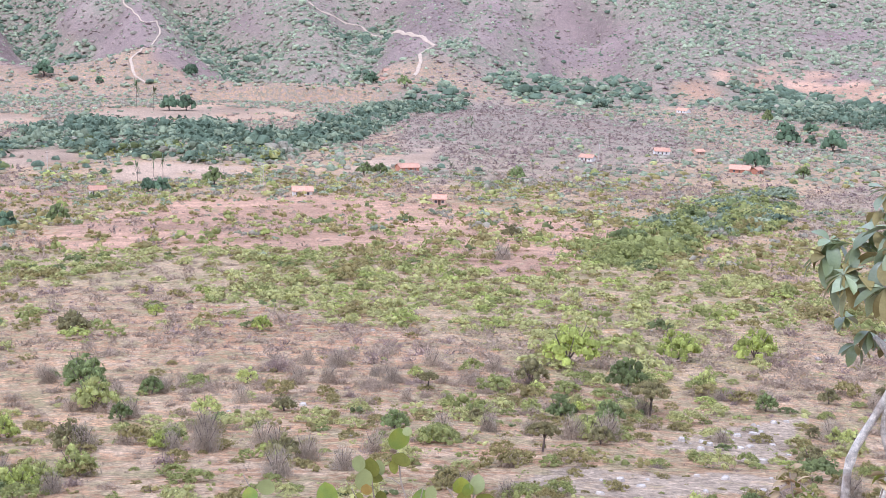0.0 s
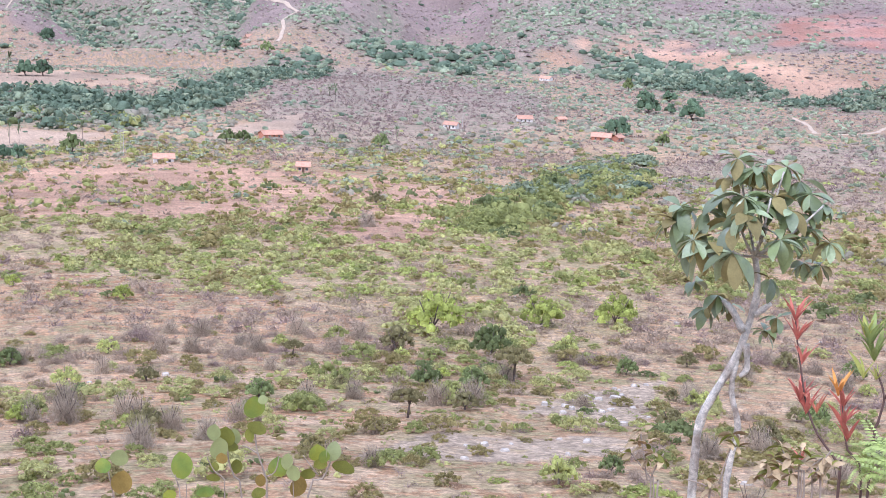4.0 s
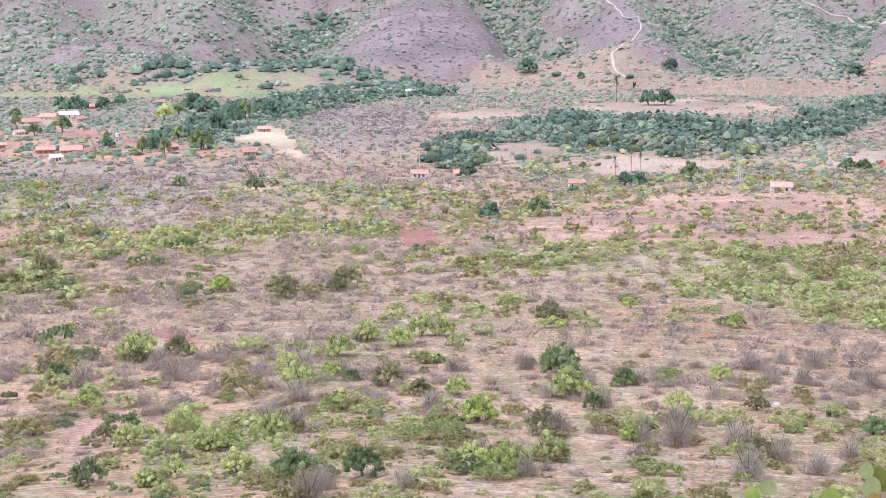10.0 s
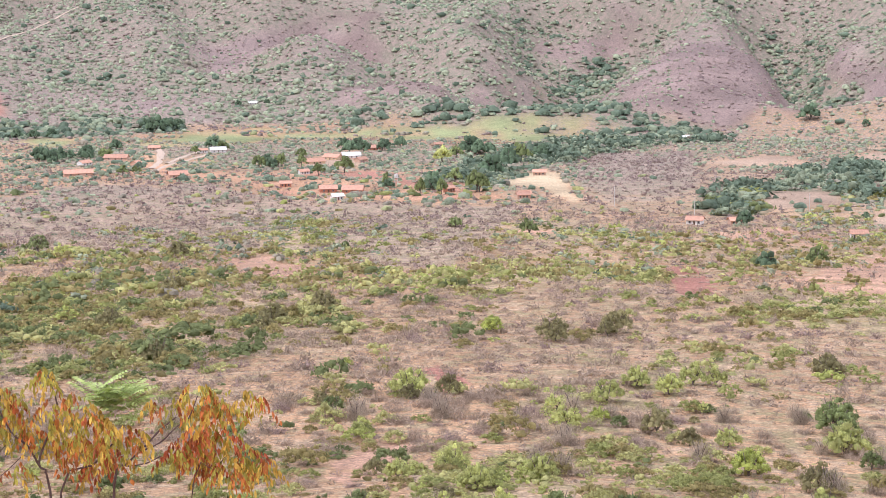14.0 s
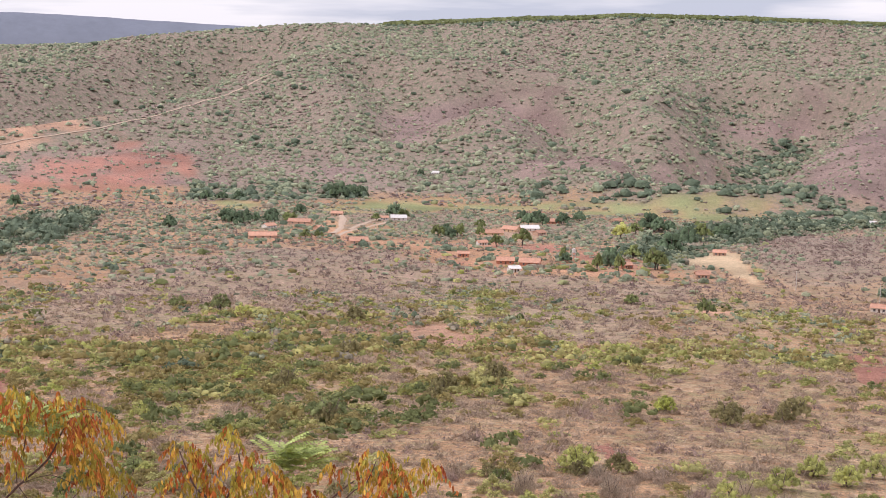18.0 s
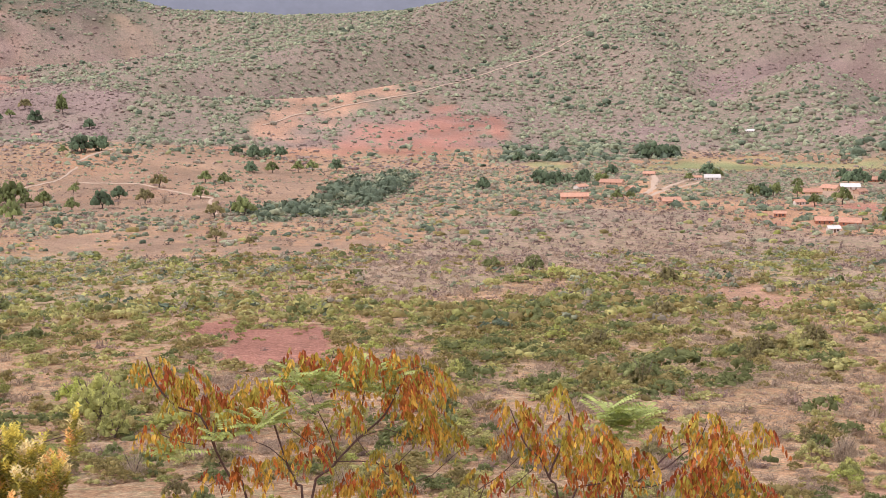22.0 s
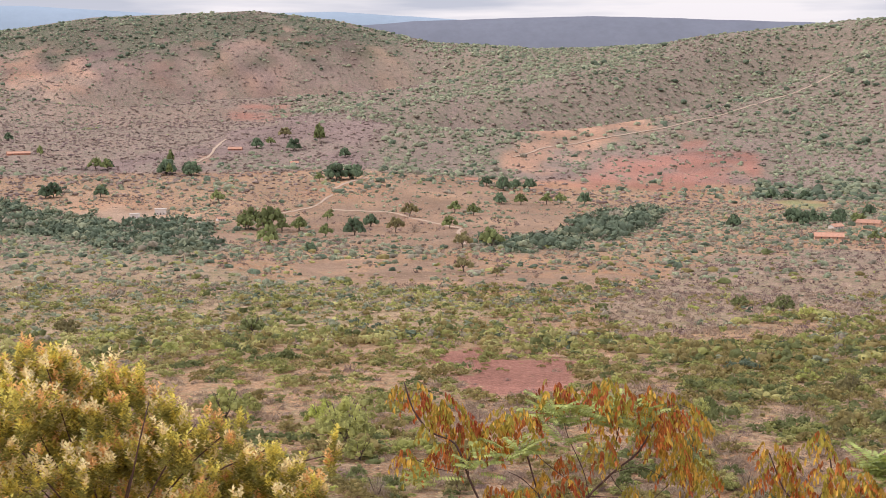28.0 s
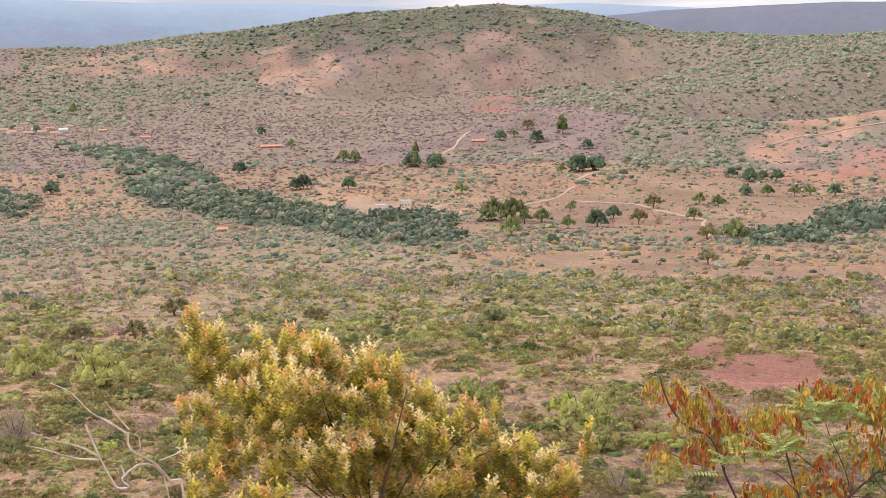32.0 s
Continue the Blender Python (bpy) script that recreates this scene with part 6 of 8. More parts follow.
class BigLeafTree(NearPlant):
    name, category, bark = "small_tree", "tree", GREY_BARK
    label = "small crooked tree with big grey-green leaves and pale bark"
    kits = []

    def rosette(self, x, y, z, n, size):
        if not BigLeafTree.kits:
            for mat in SILVER:
                BigLeafTree.kits.append([leaf_mesh("leaf", mat, 1.0, 0.38 + 0.05 * k, 0.5 + 0.35 * k, 0.14, (1.35, 0.7)) for k in range(3)])
        start = near_rng.uniform(0, 6.283)
        n = int(n * 1.5)
        for k in range(n):
            a = start + 6.283 * k / n + near_rng.uniform(-0.25, 0.25)
            up = near_rng.uniform(-1.1, 0.7)
            under = near_rng.uniform() < 0.24
            m = aimed((x, y, z), (math.cos(a), math.sin(a), up), near_rng.uniform(-25, 25)) @ Matrix.Diagonal((*[size * near_rng.uniform(0.6, 1.0)] * 3, 1))
            child("leaf", BigLeafTree.kits[int(under)][k % 3], self.ob, "rust-brown underside" if under else "", m)


class RoundLeafShrub(NearPlant):
    slim = 0.5
    name, label = "round_leaved_shrub", "sparse shrub of upright pale stems with round yellow-green leaves"

    def round_leaf(self, x, y, z, w, h, tone):
        size = max(w, h)
        bm = bmesh.new()
        a = near_rng.uniform(-0.35, 0.35)
        upright = Matrix.Translation((x - math.sin(a) * h / 2, y, z - h / 2)) @ pose(0, 0, 0, 0, -90 + math.degrees(a), 0) @ pose(0, 0, 0, near_rng.uniform(60, 120) if w > 0.02 else 90, 0, 0)
        blade(bm, upright, h, w, near_rng.uniform(-0.2, 0.5), 0.16, (1.05, 0.55), 9)
        part("leaf", bm, ROUND[tone], self.ob)


class Sapling(NearPlant):
    name, label, bark = "sapling", "thin sapling with whorls of red, orange and yellow young leaves", DARK_STALK

    def whorl(self, x, y, z, n, size, tone):
        key = ("whorl", tone)
        if key not in KIT:
            KIT[key] = [leaf_mesh("leaf", YOUNG[tone], 1.0, 0.11 + 0.025 * k, 0.15 + 0.15 * k, 0.25, (0.95, 0.9)) for k in range(3)]
        for k in range(n):
            a = 6.283 * k / n + near_rng.uniform(-0.4, 0.4)
            m = aimed((x, y, z - size * 0.35), (math.cos(a) * 0.7, math.sin(a) * 0.7, near_rng.uniform(0.9, 2.4)), near_rng.uniform(-40, 40))
            child("leaf", KIT[key][k % 3], self.ob, "", m @ Matrix.Diagonal((*[size * near_rng.uniform(0.9, 1.5)] * 3, 1)))


def dart(bm, m, length, width, fold=0.25):
    """A small narrow leaf: two facets on a fold."""
    a, b = bm.verts.new(m.translation), bm.verts.new(m @ Vector((length, 0, -length * 0.12)))
    c = bm.verts.new(m @ Vector((length * 0.45, width / 2, width * fold)))
    d = bm.verts.new(m @ Vector((length * 0.45, -width / 2, width * fold)))
    bm.faces.new((a, c, b))
    bm.faces.new((a, b, d))


def pinnate(bm, m, length, pairs, leaflet, droop=0.2):
    """A feathered leaf: leaflets in pairs along a rib."""
    for k in range(pairs):
        u = (k + 1) / pairs
        for s in (-1, 1):
            blade(bm, m @ Matrix.Translation((length * u, 0, -droop * length * u * u)) @ pose(0, 0, 0, 0, 18, s * 62), leaflet * (1 - 0.4 * abs(u - 0.5)), leaflet * 0.32, 0.2, 0.1, (1.0, 0.8), 2)


class FernShrub(NearPlant):
    name, label = "feathery_shrub", "low shrub with light green feathery leaves"

    def frond(self, x, y, z):
        bm = bmesh.new()
        for k in range(5):
            a = near_rng.uniform(0, 6.283)
            pinnate(bm, aimed((x, y, z), (math.cos(a), math.sin(a), near_rng.uniform(-0.1, 0.8))), near_rng.uniform(0.09, 0.15), 9, 0.035)
        part("frond", bm, FROND, self.ob)


class DryLeafShrub(NearPlant):
    name, label, bark = "withered_shrub", "low shrub with withered pinkish-brown and dull green leaves", STALK

    def cluster(self, x, y, z):
        for k in range(6):
            a = near_rng.uniform(0, 6.283)
            key = ("dry", k % 3)
            if key not in KIT:
                KIT[key] = leaf_mesh("leaf", (DRY_LEAF, ROUND[2], DRY_LEAF)[k % 3], 1.0, 0.4, 0.5, 0.2, (1.1, 0.8))
            m = aimed((x, y, z), (math.cos(a), math.sin(a), near_rng.uniform(-0.6, 0.8)), near_rng.uniform(-60, 60))
            child("leaf", KIT[key], self.ob, "", m @ Matrix.Diagonal((*[near_rng.uniform(0.035, 0.065)] * 3, 1)))


class RustTree(NearPlant):
    name, category, bark, bark_name = "rust_leaved_tree", "tree", DARK_STALK, "branch"
    label = "thin-branched small tree with hanging rust-red and ochre leaves"

    def hang(self, x, y, z, w, h):
        """A clump of drooping feathered leaves, their leaflets hanging down."""
        lean = near_rng.uniform(-0.15, 0.15)
        bm = bmesh.new()
        count = max(6, int(w * h * 1500))
        for k in range(count):
            a = near_rng.uniform(0, 6.283)
            rad = 0.5 * w * math.sqrt(near_rng.uniform())
            top = Vector((x + math.cos(a) * rad, y + math.sin(a) * rad * 1.1, z + h * near_rng.uniform(-0.4, 0.5)))
            way = Vector((math.cos(a), math.sin(a), near_rng.uniform(-0.5, 0.2))).normalized()
            run = near_rng.uniform(0.04, 0.08)
            tone, before = int(near_rng.choice(3, p=(0.35 + lean, 0.38, 0.27 - lean))), len(bm.faces)
            for s in range(4):
                u = (s + 1) / 4
                at = top + way * run * u + Vector((0, 0, -0.05 * u * u))
                for side in (-1, 1):
                    b = a + side * 1.2 + near_rng.uniform(-0.4, 0.4)
                    lean_out = near_rng.uniform(0.05, 0.5)
                    down = Vector((math.cos(b) * lean_out, math.sin(b) * lean_out, -1))
                    blade(bm, aimed(at, down, near_rng.uniform(-90, 90)), near_rng.uniform(0.022, 0.046), near_rng.uniform(0.009, 0.014), near_rng.uniform(-0.4, 0.9), 0.3, (0.9, 0.8), 3)
            bm.faces.ensure_lookup_table()
            for f in bm.faces[before:]:
                f.material_index = tone
        ob = part("foliage", bm, RUST[0], self.ob)
        for mat in RUST[1:]:
            ob.data.materials.append(mat)

    def green_frond(self, x, y, z):
        bm = bmesh.new()
        for k in range(9):
            a = near_rng.uniform(0, 6.283)
            pinnate(bm, aimed((x, y, z + near_rng.uniform(-0.02, 0.05)), (math.cos(a), math.sin(a), near_rng.uniform(0.1, 1.0))), near_rng.uniform(0.09, 0.15), 9, 0.04)
        part("foliage", bm, FROND, self.ob, "fresh green feathery leaves")


class TipBush(NearPlant):
    name, bark, bark_name = "yellow_green_bush", DARK_STALK, "branch"
    label = "dense bush of upright twigs with narrow yellow-green leaves and straw-coloured tips"

    def spray(self, x, y, z, tips=None):
        """A handful of upright twiglets clothed in narrow leaves; the top leaves are the palest."""
        bm = bmesh.new()
        flush = near_rng.choice((1, 0, 1, 2, 1, 0))
        for k in range(6):
            a = near_rng.uniform(0, 6.283)
            way = Vector((math.cos(a) * 0.45, math.sin(a) * 0.45, 1)).normalized()
            foot = Vector((x, y, z)) + Vector(near_rng.normal(0, 0.014, 3)) - way * 0.06
            run = near_rng.uniform(0.08, 0.13)
            for s in range(18):
                u = s / 17
                b = s * 2.4 + a
                lw = way * (0.35 + 0.6 * u) + Vector((math.cos(b), math.sin(b), near_rng.uniform(-0.2, 0.3))) * 0.85
                tone = int(flush) if u > 0.68 else (0 if u > 0.4 else 3)
                before = len(bm.faces)
                dart(bm, aimed(foot + way * run * u, lw, near_rng.uniform(-40, 40)), near_rng.uniform(0.019, 0.029), 0.0135)
                bm.faces.ensure_lookup_table()
                for f in bm.faces[before:]:
                    f.material_index = tone
        ob = part("leafy_twig", bm, TIP[0], self.ob)
        for mat in TIP[1:]:
            ob.data.materials.append(mat)

    def shoots(self, *profile):
        """Fills the bush under its outline, given as (across, height)."""
        px, pz = [p[0] for p in profile], [p[1] for p in profile]
        for k in range(125):
            x = near_rng.uniform(min(px), max(px))
            top = np.interp(x, px, pz)
            depth = near_rng.uniform(0, 1) ** 1.1
            z = top - 0.05 - depth * 0.62
            y = near_rng.normal(0, 0.22) * (0.5 + depth)
            for j in range(6):
                if z > 0.6:
                    self.spray(x + near_rng.normal(0, 0.045), y + near_rng.normal(0, 0.04), min(z + near_rng.normal(0, 0.045), top))


class DeadBranch(NearPlant):
    name, label, category, bark, bark_name = "dead_shrub", "dead bleached forking branches without leaves", "dead shrub", DEAD_WOOD, "branch"


# the small tree with big grey-green leaves
silver = BigLeafTree(1.695, 6.117, -15.5)
silver.stem(0.0250, 0.0150, (-0.002, 0.000, -0.050), (-0.003, 0.000, 0.765), (-0.004, 0.000, 1.529), (0.007, -0.000, 1.728), (0.057, -0.001, 1.860), (0.125, -0.002, 2.005), (0.166, -0.003, 2.146), (0.192, -0.004, 2.312), (0.165, -0.003, 2.471))
silver.stem(0.0190, 0.0140, (0.067, -0.001, -0.050), (0.107, -0.002, 0.743), (0.134, -0.002, 1.487), (0.162, -0.003, 1.716), (0.123, -0.002, 1.866), (0.132, -0.002, 2.006))
silver.stem(0.0220, 0.0120, (0.148, -0.003, 2.131), (0.102, -0.002, 2.209), (0.059, -0.001, 2.252))
silver.stem(0.0200, 0.0110, (0.188, -0.004, 2.203), (0.219, -0.005, 2.227), (0.249, -0.007, 2.257))
silver.stem(0.0180, 0.0110, (0.165, -0.003, 2.078), (0.178, -0.004, 1.976), (0.151, -0.003, 1.938))
silver.stem(0.0080, 0.0040, (0.170, -0.004, 2.445), (0.101, -0.101, 2.465), (0.033, -0.100, 2.506))
silver.stem(0.0080, 0.0040, (0.170, -0.004, 2.445), (0.130, -0.065, 2.507), (0.090, -0.064, 2.596))
silver.stem(0.0080, 0.0040, (0.170, -0.004, 2.445), (0.128, 0.070, 2.595), (0.081, 0.071, 2.799))
silver.stem(0.0080, 0.0040, (0.170, -0.004, 2.445), (0.215, 0.014, 2.599), (0.255, 0.013, 2.794))
silver.stem(0.0080, 0.0040, (0.170, -0.004, 2.445), (0.189, -0.102, 2.565), (0.208, -0.102, 2.703))
silver.stem(0.0080, 0.0040, (0.170, -0.004, 2.445), (0.296, -0.025, 2.543), (0.417, -0.033, 2.676))
silver.stem(0.0080, 0.0040, (0.170, -0.004, 2.445), (0.269, -0.013, 2.455), (0.363, -0.018, 2.504))
silver.stem(0.0080, 0.0040, (0.170, -0.004, 2.445), (0.215, -0.087, 2.492), (0.259, -0.089, 2.562))
silver.rosette(-0.077, -0.150, 2.520, 7, 0.17)
silver.rosette(0.083, -0.121, 2.593, 7, 0.162)
silver.rosette(0.078, -0.201, 2.490, 6, 0.162)
silver.rosette(0.152, 0.047, 2.794, 7, 0.128)
silver.rosette(0.269, 0.072, 2.806, 7, 0.128)
silver.rosette(0.071, 0.049, 2.828, 7, 0.136)
silver.rosette(0.032, -0.000, 2.673, 6, 0.136)
silver.rosette(0.425, 0.082, 2.664, 8, 0.111)
silver.rosette(0.355, 0.037, 2.626, 7, 0.119)
silver.rosette(0.225, -0.006, 2.689, 8, 0.136)
silver.rosette(0.141, -0.053, 2.677, 8, 0.136)
silver.rosette(0.369, 0.086, 2.416, 7, 0.093)
silver.rosette(0.435, 0.082, 2.409, 7, 0.093)
silver.rosette(0.038, 0.050, 2.259, 6, 0.093)
silver.rosette(0.284, 0.072, 2.179, 7, 0.093)
silver.rosette(0.237, 0.094, 2.114, 6, 0.093)
silver.rosette(-0.010, 0.100, 2.188, 6, 0.093)
silver.rosette(0.107, -0.102, 2.696, 7, 0.136)
silver.rosette(0.257, -0.157, 2.548, 7, 0.153)
silver.rosette(-0.042, 0.000, 2.614, 7, 0.145)
silver.rosette(-0.142, 0.049, 2.618, 6, 0.145)
silver.rosette(0.383, 0.085, 2.552, 7, 0.119)
silver.rosette(0.240, -0.006, 2.357, 5, 0.111)
silver.rosette(0.053, 0.099, 2.739, 6, 0.128)
silver.rosette(0.327, 0.089, 2.748, 6, 0.128)
silver.rosette(-0.058, 0.100, 2.295, 6, 0.093)
silver.rosette(0.096, 0.099, 2.212, 6, 0.085)
silver.rosette(-0.157, 0.049, 2.556, 7, 0.145)
silver.rosette(-0.019, -0.100, 2.502, 7, 0.162)
silver.rosette(0.465, 0.079, 2.506, 7, 0.102)
silver.rosette(0.329, -0.011, 2.526, 7, 0.119)
silver.rosette(0.367, 0.037, 2.706, 7, 0.119)
silver.rosette(0.192, 0.096, 2.804, 7, 0.119)
silver.rosette(0.111, -0.152, 2.639, 7, 0.145)
silver.rosette(0.290, -0.059, 2.650, 7, 0.128)
# the seedling with round leaves
round = RoundLeafShrub(-0.090, 5.349, 1.0)
round.stem(0.0090, 0.0050, (0.011, -0.000, -0.050), (0.017, -0.000, 0.584), (0.022, -0.000, 1.168), (0.013, -0.000, 1.253), (-0.014, 0.000, 1.337), (-0.022, 0.000, 1.398), (-0.028, -0.000, 1.452))
round.stem(0.0060, 0.0030, (-0.014, 0.000, 1.330), (-0.047, -0.000, 1.352), (-0.069, -0.000, 1.359))
round.stem(0.0060, 0.0030, (0.021, -0.000, 1.245), (0.050, -0.000, 1.262), (0.063, -0.001, 1.320))
round.stem(0.0090, 0.0050, (-0.033, -0.000, -0.050), (-0.053, -0.000, 0.583), (-0.066, -0.000, 1.166), (-0.093, -0.001, 1.243), (-0.112, -0.001, 1.297), (-0.120, -0.001, 1.366))
round.stem(0.0060, 0.0040, (-0.063, -0.001, -0.050), (-0.100, -0.001, 0.582), (-0.125, -0.001, 1.165), (-0.130, -0.001, 1.235), (-0.163, -0.002, 1.265), (-0.189, -0.003, 1.315))
round.stem(0.0100, 0.0060, (0.084, -0.002, -0.050), (0.135, -0.003, 0.586), (0.168, -0.003, 1.173), (0.218, -0.005, 1.237), (0.246, -0.007, 1.307))
round.stem(0.0050, 0.0030, (0.203, -0.005, 1.251), (0.173, -0.003, 1.289), (0.147, -0.003, 1.326))
round.stem(0.0060, 0.0040, (-0.140, -0.004, -0.050), (-0.224, -0.006, 0.582), (-0.280, -0.007, 1.163), (-0.287, -0.007, 1.210), (-0.299, -0.008, 1.253))
round.stem(0.0060, 0.0040, (-0.254, -0.012, -0.050), (-0.406, -0.020, 0.582), (-0.507, -0.024, 1.165), (-0.521, -0.026, 1.243), (-0.536, -0.027, 1.297), (-0.568, -0.031, 1.367))
round.stem(0.0040, 0.0030, (-0.129, -0.003, -0.050), (-0.206, -0.005, 0.586), (-0.258, -0.006, 1.171), (-0.255, -0.006, 1.233))
round.stem(0.0040, 0.0030, (0.059, -0.001, -0.050), (0.094, -0.001, 0.589), (0.117, -0.002, 1.178), (0.094, -0.001, 1.217), (0.076, -0.001, 1.239))
round.round_leaf(-0.031, 0.028, 1.492, 0.08, 0.083, 0)
round.round_leaf(0.003, -0.046, 1.543, 0.035, 0.035, 1)
round.round_leaf(-0.015, -0.013, 1.430, 0.07, 0.049, 2)
round.round_leaf(-0.040, 0.002, 1.397, 0.035, 0.056, 2)
round.round_leaf(-0.164, -0.011, 1.411, 0.049, 0.063, 1)
round.round_leaf(-0.121, 0.009, 1.389, 0.07, 0.076, 2)
round.round_leaf(-0.095, 0.028, 1.383, 0.042, 0.063, 1)
round.round_leaf(-0.280, 0.048, 1.267, 0.076, 0.104, 0)
round.round_leaf(-0.149, -0.028, 1.359, 0.063, 0.083, 1)
round.round_leaf(-0.112, 0.017, 1.351, 0.063, 0.042, 2)
round.round_leaf(-0.087, 0.023, 1.273, 0.042, 0.056, 2)
round.round_leaf(-0.161, -0.027, 1.251, 0.056, 0.031, 2)
round.round_leaf(-0.133, -0.061, 1.334, 0.042, 0.042, 3)
round.round_leaf(0.061, 0.056, 1.260, 0.08, 0.076, 0)
round.round_leaf(0.092, -0.025, 1.310, 0.042, 0.063, 1)
round.round_leaf(0.116, -0.024, 1.268, 0.049, 0.063, 1)
round.round_leaf(0.000, 0.047, 1.212, 0.038, 0.049, 3)
round.round_leaf(0.131, 0.008, 1.206, 0.063, 0.083, 3)
round.round_leaf(-0.481, -0.025, 1.232, 0.073, 0.09, 3)
round.round_leaf(-0.492, 0.010, 1.311, 0.063, 0.063, 1)
round.round_leaf(-0.537, -0.084, 1.314, 0.056, 0.056, 0)
round.round_leaf(0.195, 0.021, 1.327, 0.076, 0.063, 0)
round.round_leaf(0.253, -0.022, 1.347, 0.056, 0.076, 1)
round.round_leaf(0.287, -0.058, 1.304, 0.083, 0.049, 2)
round.round_leaf(0.210, 0.014, 1.287, 0.049, 0.042, 2)
round.round_leaf(0.161, 0.049, 1.237, 0.063, 0.042, 2)
round.round_leaf(-0.191, -0.038, 1.201, 0.063, 0.042, 0)
round.round_leaf(-0.318, 0.006, 1.173, 0.049, 0.042, 0)
round.round_leaf(0.219, -0.030, 1.330, 0.042, 0.049, 0)
round.round_leaf(-0.164, 0.027, 1.270, 0.035, 0.035, 2)
round.round_leaf(-0.008, 0.027, 1.172, 0.056, 0.042, 2)
# the saplings with red and orange young leaves
red_sapling = Sapling(2.096, 5.453, -21.0)
red_sapling.stem(0.0080, 0.0030, (-0.017, 0.000, -0.050), (-0.027, 0.000, 0.736), (-0.034, 0.000, 1.471), (-0.044, 0.000, 1.524), (-0.129, 0.000, 1.630), (-0.179, -0.001, 1.740), (-0.211, -0.001, 1.874), (-0.237, -0.002, 1.996), (-0.249, -0.002, 2.078))
red_sapling.stem(0.0070, 0.0030, (0.024, -0.000, -0.050), (0.039, -0.001, 0.725), (0.048, -0.001, 1.451), (-0.014, 0.000, 1.581), (-0.039, 0.000, 1.684), (-0.052, 0.000, 1.777))
red_sapling.whorl(-0.247, -0.002, 2.079, 8, 0.085, 'red')
red_sapling.whorl(-0.235, -0.002, 2.007, 9, 0.085, 'red')
red_sapling.whorl(-0.210, -0.001, 1.916, 6, 0.08, 'red')
red_sapling.whorl(-0.202, -0.001, 1.780, 9, 0.1, 'red')
red_sapling.whorl(-0.178, -0.001, 1.730, 8, 0.09, 'red')
red_sapling.whorl(-0.138, 0.000, 1.735, 5, 0.08, 'coral')
red_sapling.whorl(-0.068, 0.000, 1.812, 9, 0.085, 'orange')
red_sapling.whorl(-0.040, 0.000, 1.694, 9, 0.1, 'red')
red_sapling.whorl(-0.046, 0.000, 1.767, 7, 0.08, 'red')
red_sapling.whorl(-0.020, 0.000, 1.644, 7, 0.09, 'red')
red_sapling.whorl(-0.180, -0.001, 1.527, 4, 0.06, 'red')
yellow_sapling = Sapling(2.293, 5.697, -21.9)
yellow_sapling.stem(0.0080, 0.0040, (-0.007, 0.000, -0.050), (-0.011, 0.000, 0.825), (-0.014, 0.000, 1.651), (-0.004, 0.000, 1.763), (0.010, -0.000, 1.854), (-0.004, 0.000, 1.918), (-0.035, 0.000, 1.980))
yellow_sapling.stem(0.0060, 0.0030, (0.012, -0.000, 1.865), (0.065, -0.001, 2.003), (0.087, -0.002, 2.093), (0.098, -0.002, 2.234), (0.094, -0.002, 2.320))
yellow_sapling.stem(0.0040, 0.0030, (0.090, -0.002, 2.158), (0.118, -0.003, 2.280), (0.150, -0.004, 2.368))
yellow_sapling.whorl(0.085, -0.002, 2.414, 8, 0.11, 'green')
yellow_sapling.whorl(0.099, -0.002, 2.320, 8, 0.09, 'green')
yellow_sapling.whorl(0.152, -0.004, 2.390, 9, 0.11, 'green')
yellow_sapling.whorl(0.124, -0.003, 2.323, 6, 0.08, 'green')
yellow_sapling.whorl(0.049, -0.001, 2.164, 7, 0.11, 'young')
yellow_sapling.whorl(0.095, -0.002, 2.159, 4, 0.09, 'coral')
yellow_sapling.whorl(0.032, -0.001, 2.130, 3, 0.1, 'coral')
yellow_sapling.whorl(-0.062, 0.001, 2.096, 10, 0.11, 'green')
yellow_sapling.whorl(-0.042, 0.000, 2.044, 10, 0.1, 'green')
yellow_sapling.whorl(-0.081, 0.001, 2.127, 7, 0.08, 'young')
yellow_sapling.whorl(-0.075, 0.001, 1.964, 4, 0.09, 'young')
yellow_sapling.whorl(-0.028, 0.000, 1.959, 6, 0.07, 'young')
# low shrubs at the lip of the slope
grey_shrub = BigLeafTree(2.319, 5.027, -24.8)
grey_shrub.stem(0.0120, 0.0070, (-0.001, 0.000, -0.050), (-0.002, 0.000, 0.739), (-0.002, 0.000, 1.478), (-0.021, 0.000, 1.574), (-0.066, 0.001, 1.646))
grey_shrub.stem(0.0100, 0.0060, (0.026, -0.001, -0.050), (0.041, -0.001, 0.743), (0.052, -0.001, 1.487), (0.050, -0.001, 1.585), (0.035, -0.001, 1.642))
grey_shrub.stem(0.0080, 0.0050, (-0.021, 0.000, 1.574), (-0.109, 0.001, 1.620), (-0.149, 0.001, 1.654))
grey_shrub.rosette(-0.151, 0.001, 1.673, 7, 0.076)
grey_shrub.rosette(-0.112, -0.099, 1.689, 6, 0.076)
grey_shrub.rosette(-0.069, 0.001, 1.675, 8, 0.085)
grey_shrub.rosette(-0.054, -0.099, 1.649, 7, 0.076)
grey_shrub.rosette(0.016, -0.000, 1.688, 7, 0.085)
grey_shrub.rosette(0.043, -0.101, 1.655, 8, 0.085)
grey_shrub.rosette(0.032, -0.151, 1.602, 7, 0.085)
grey_shrub.rosette(-0.027, 0.000, 1.543, 7, 0.076)
grey_shrub.rosette(0.077, -0.002, 1.590, 6, 0.076)
grey_shrub.rosette(0.088, 0.048, 1.655, 6, 0.076)
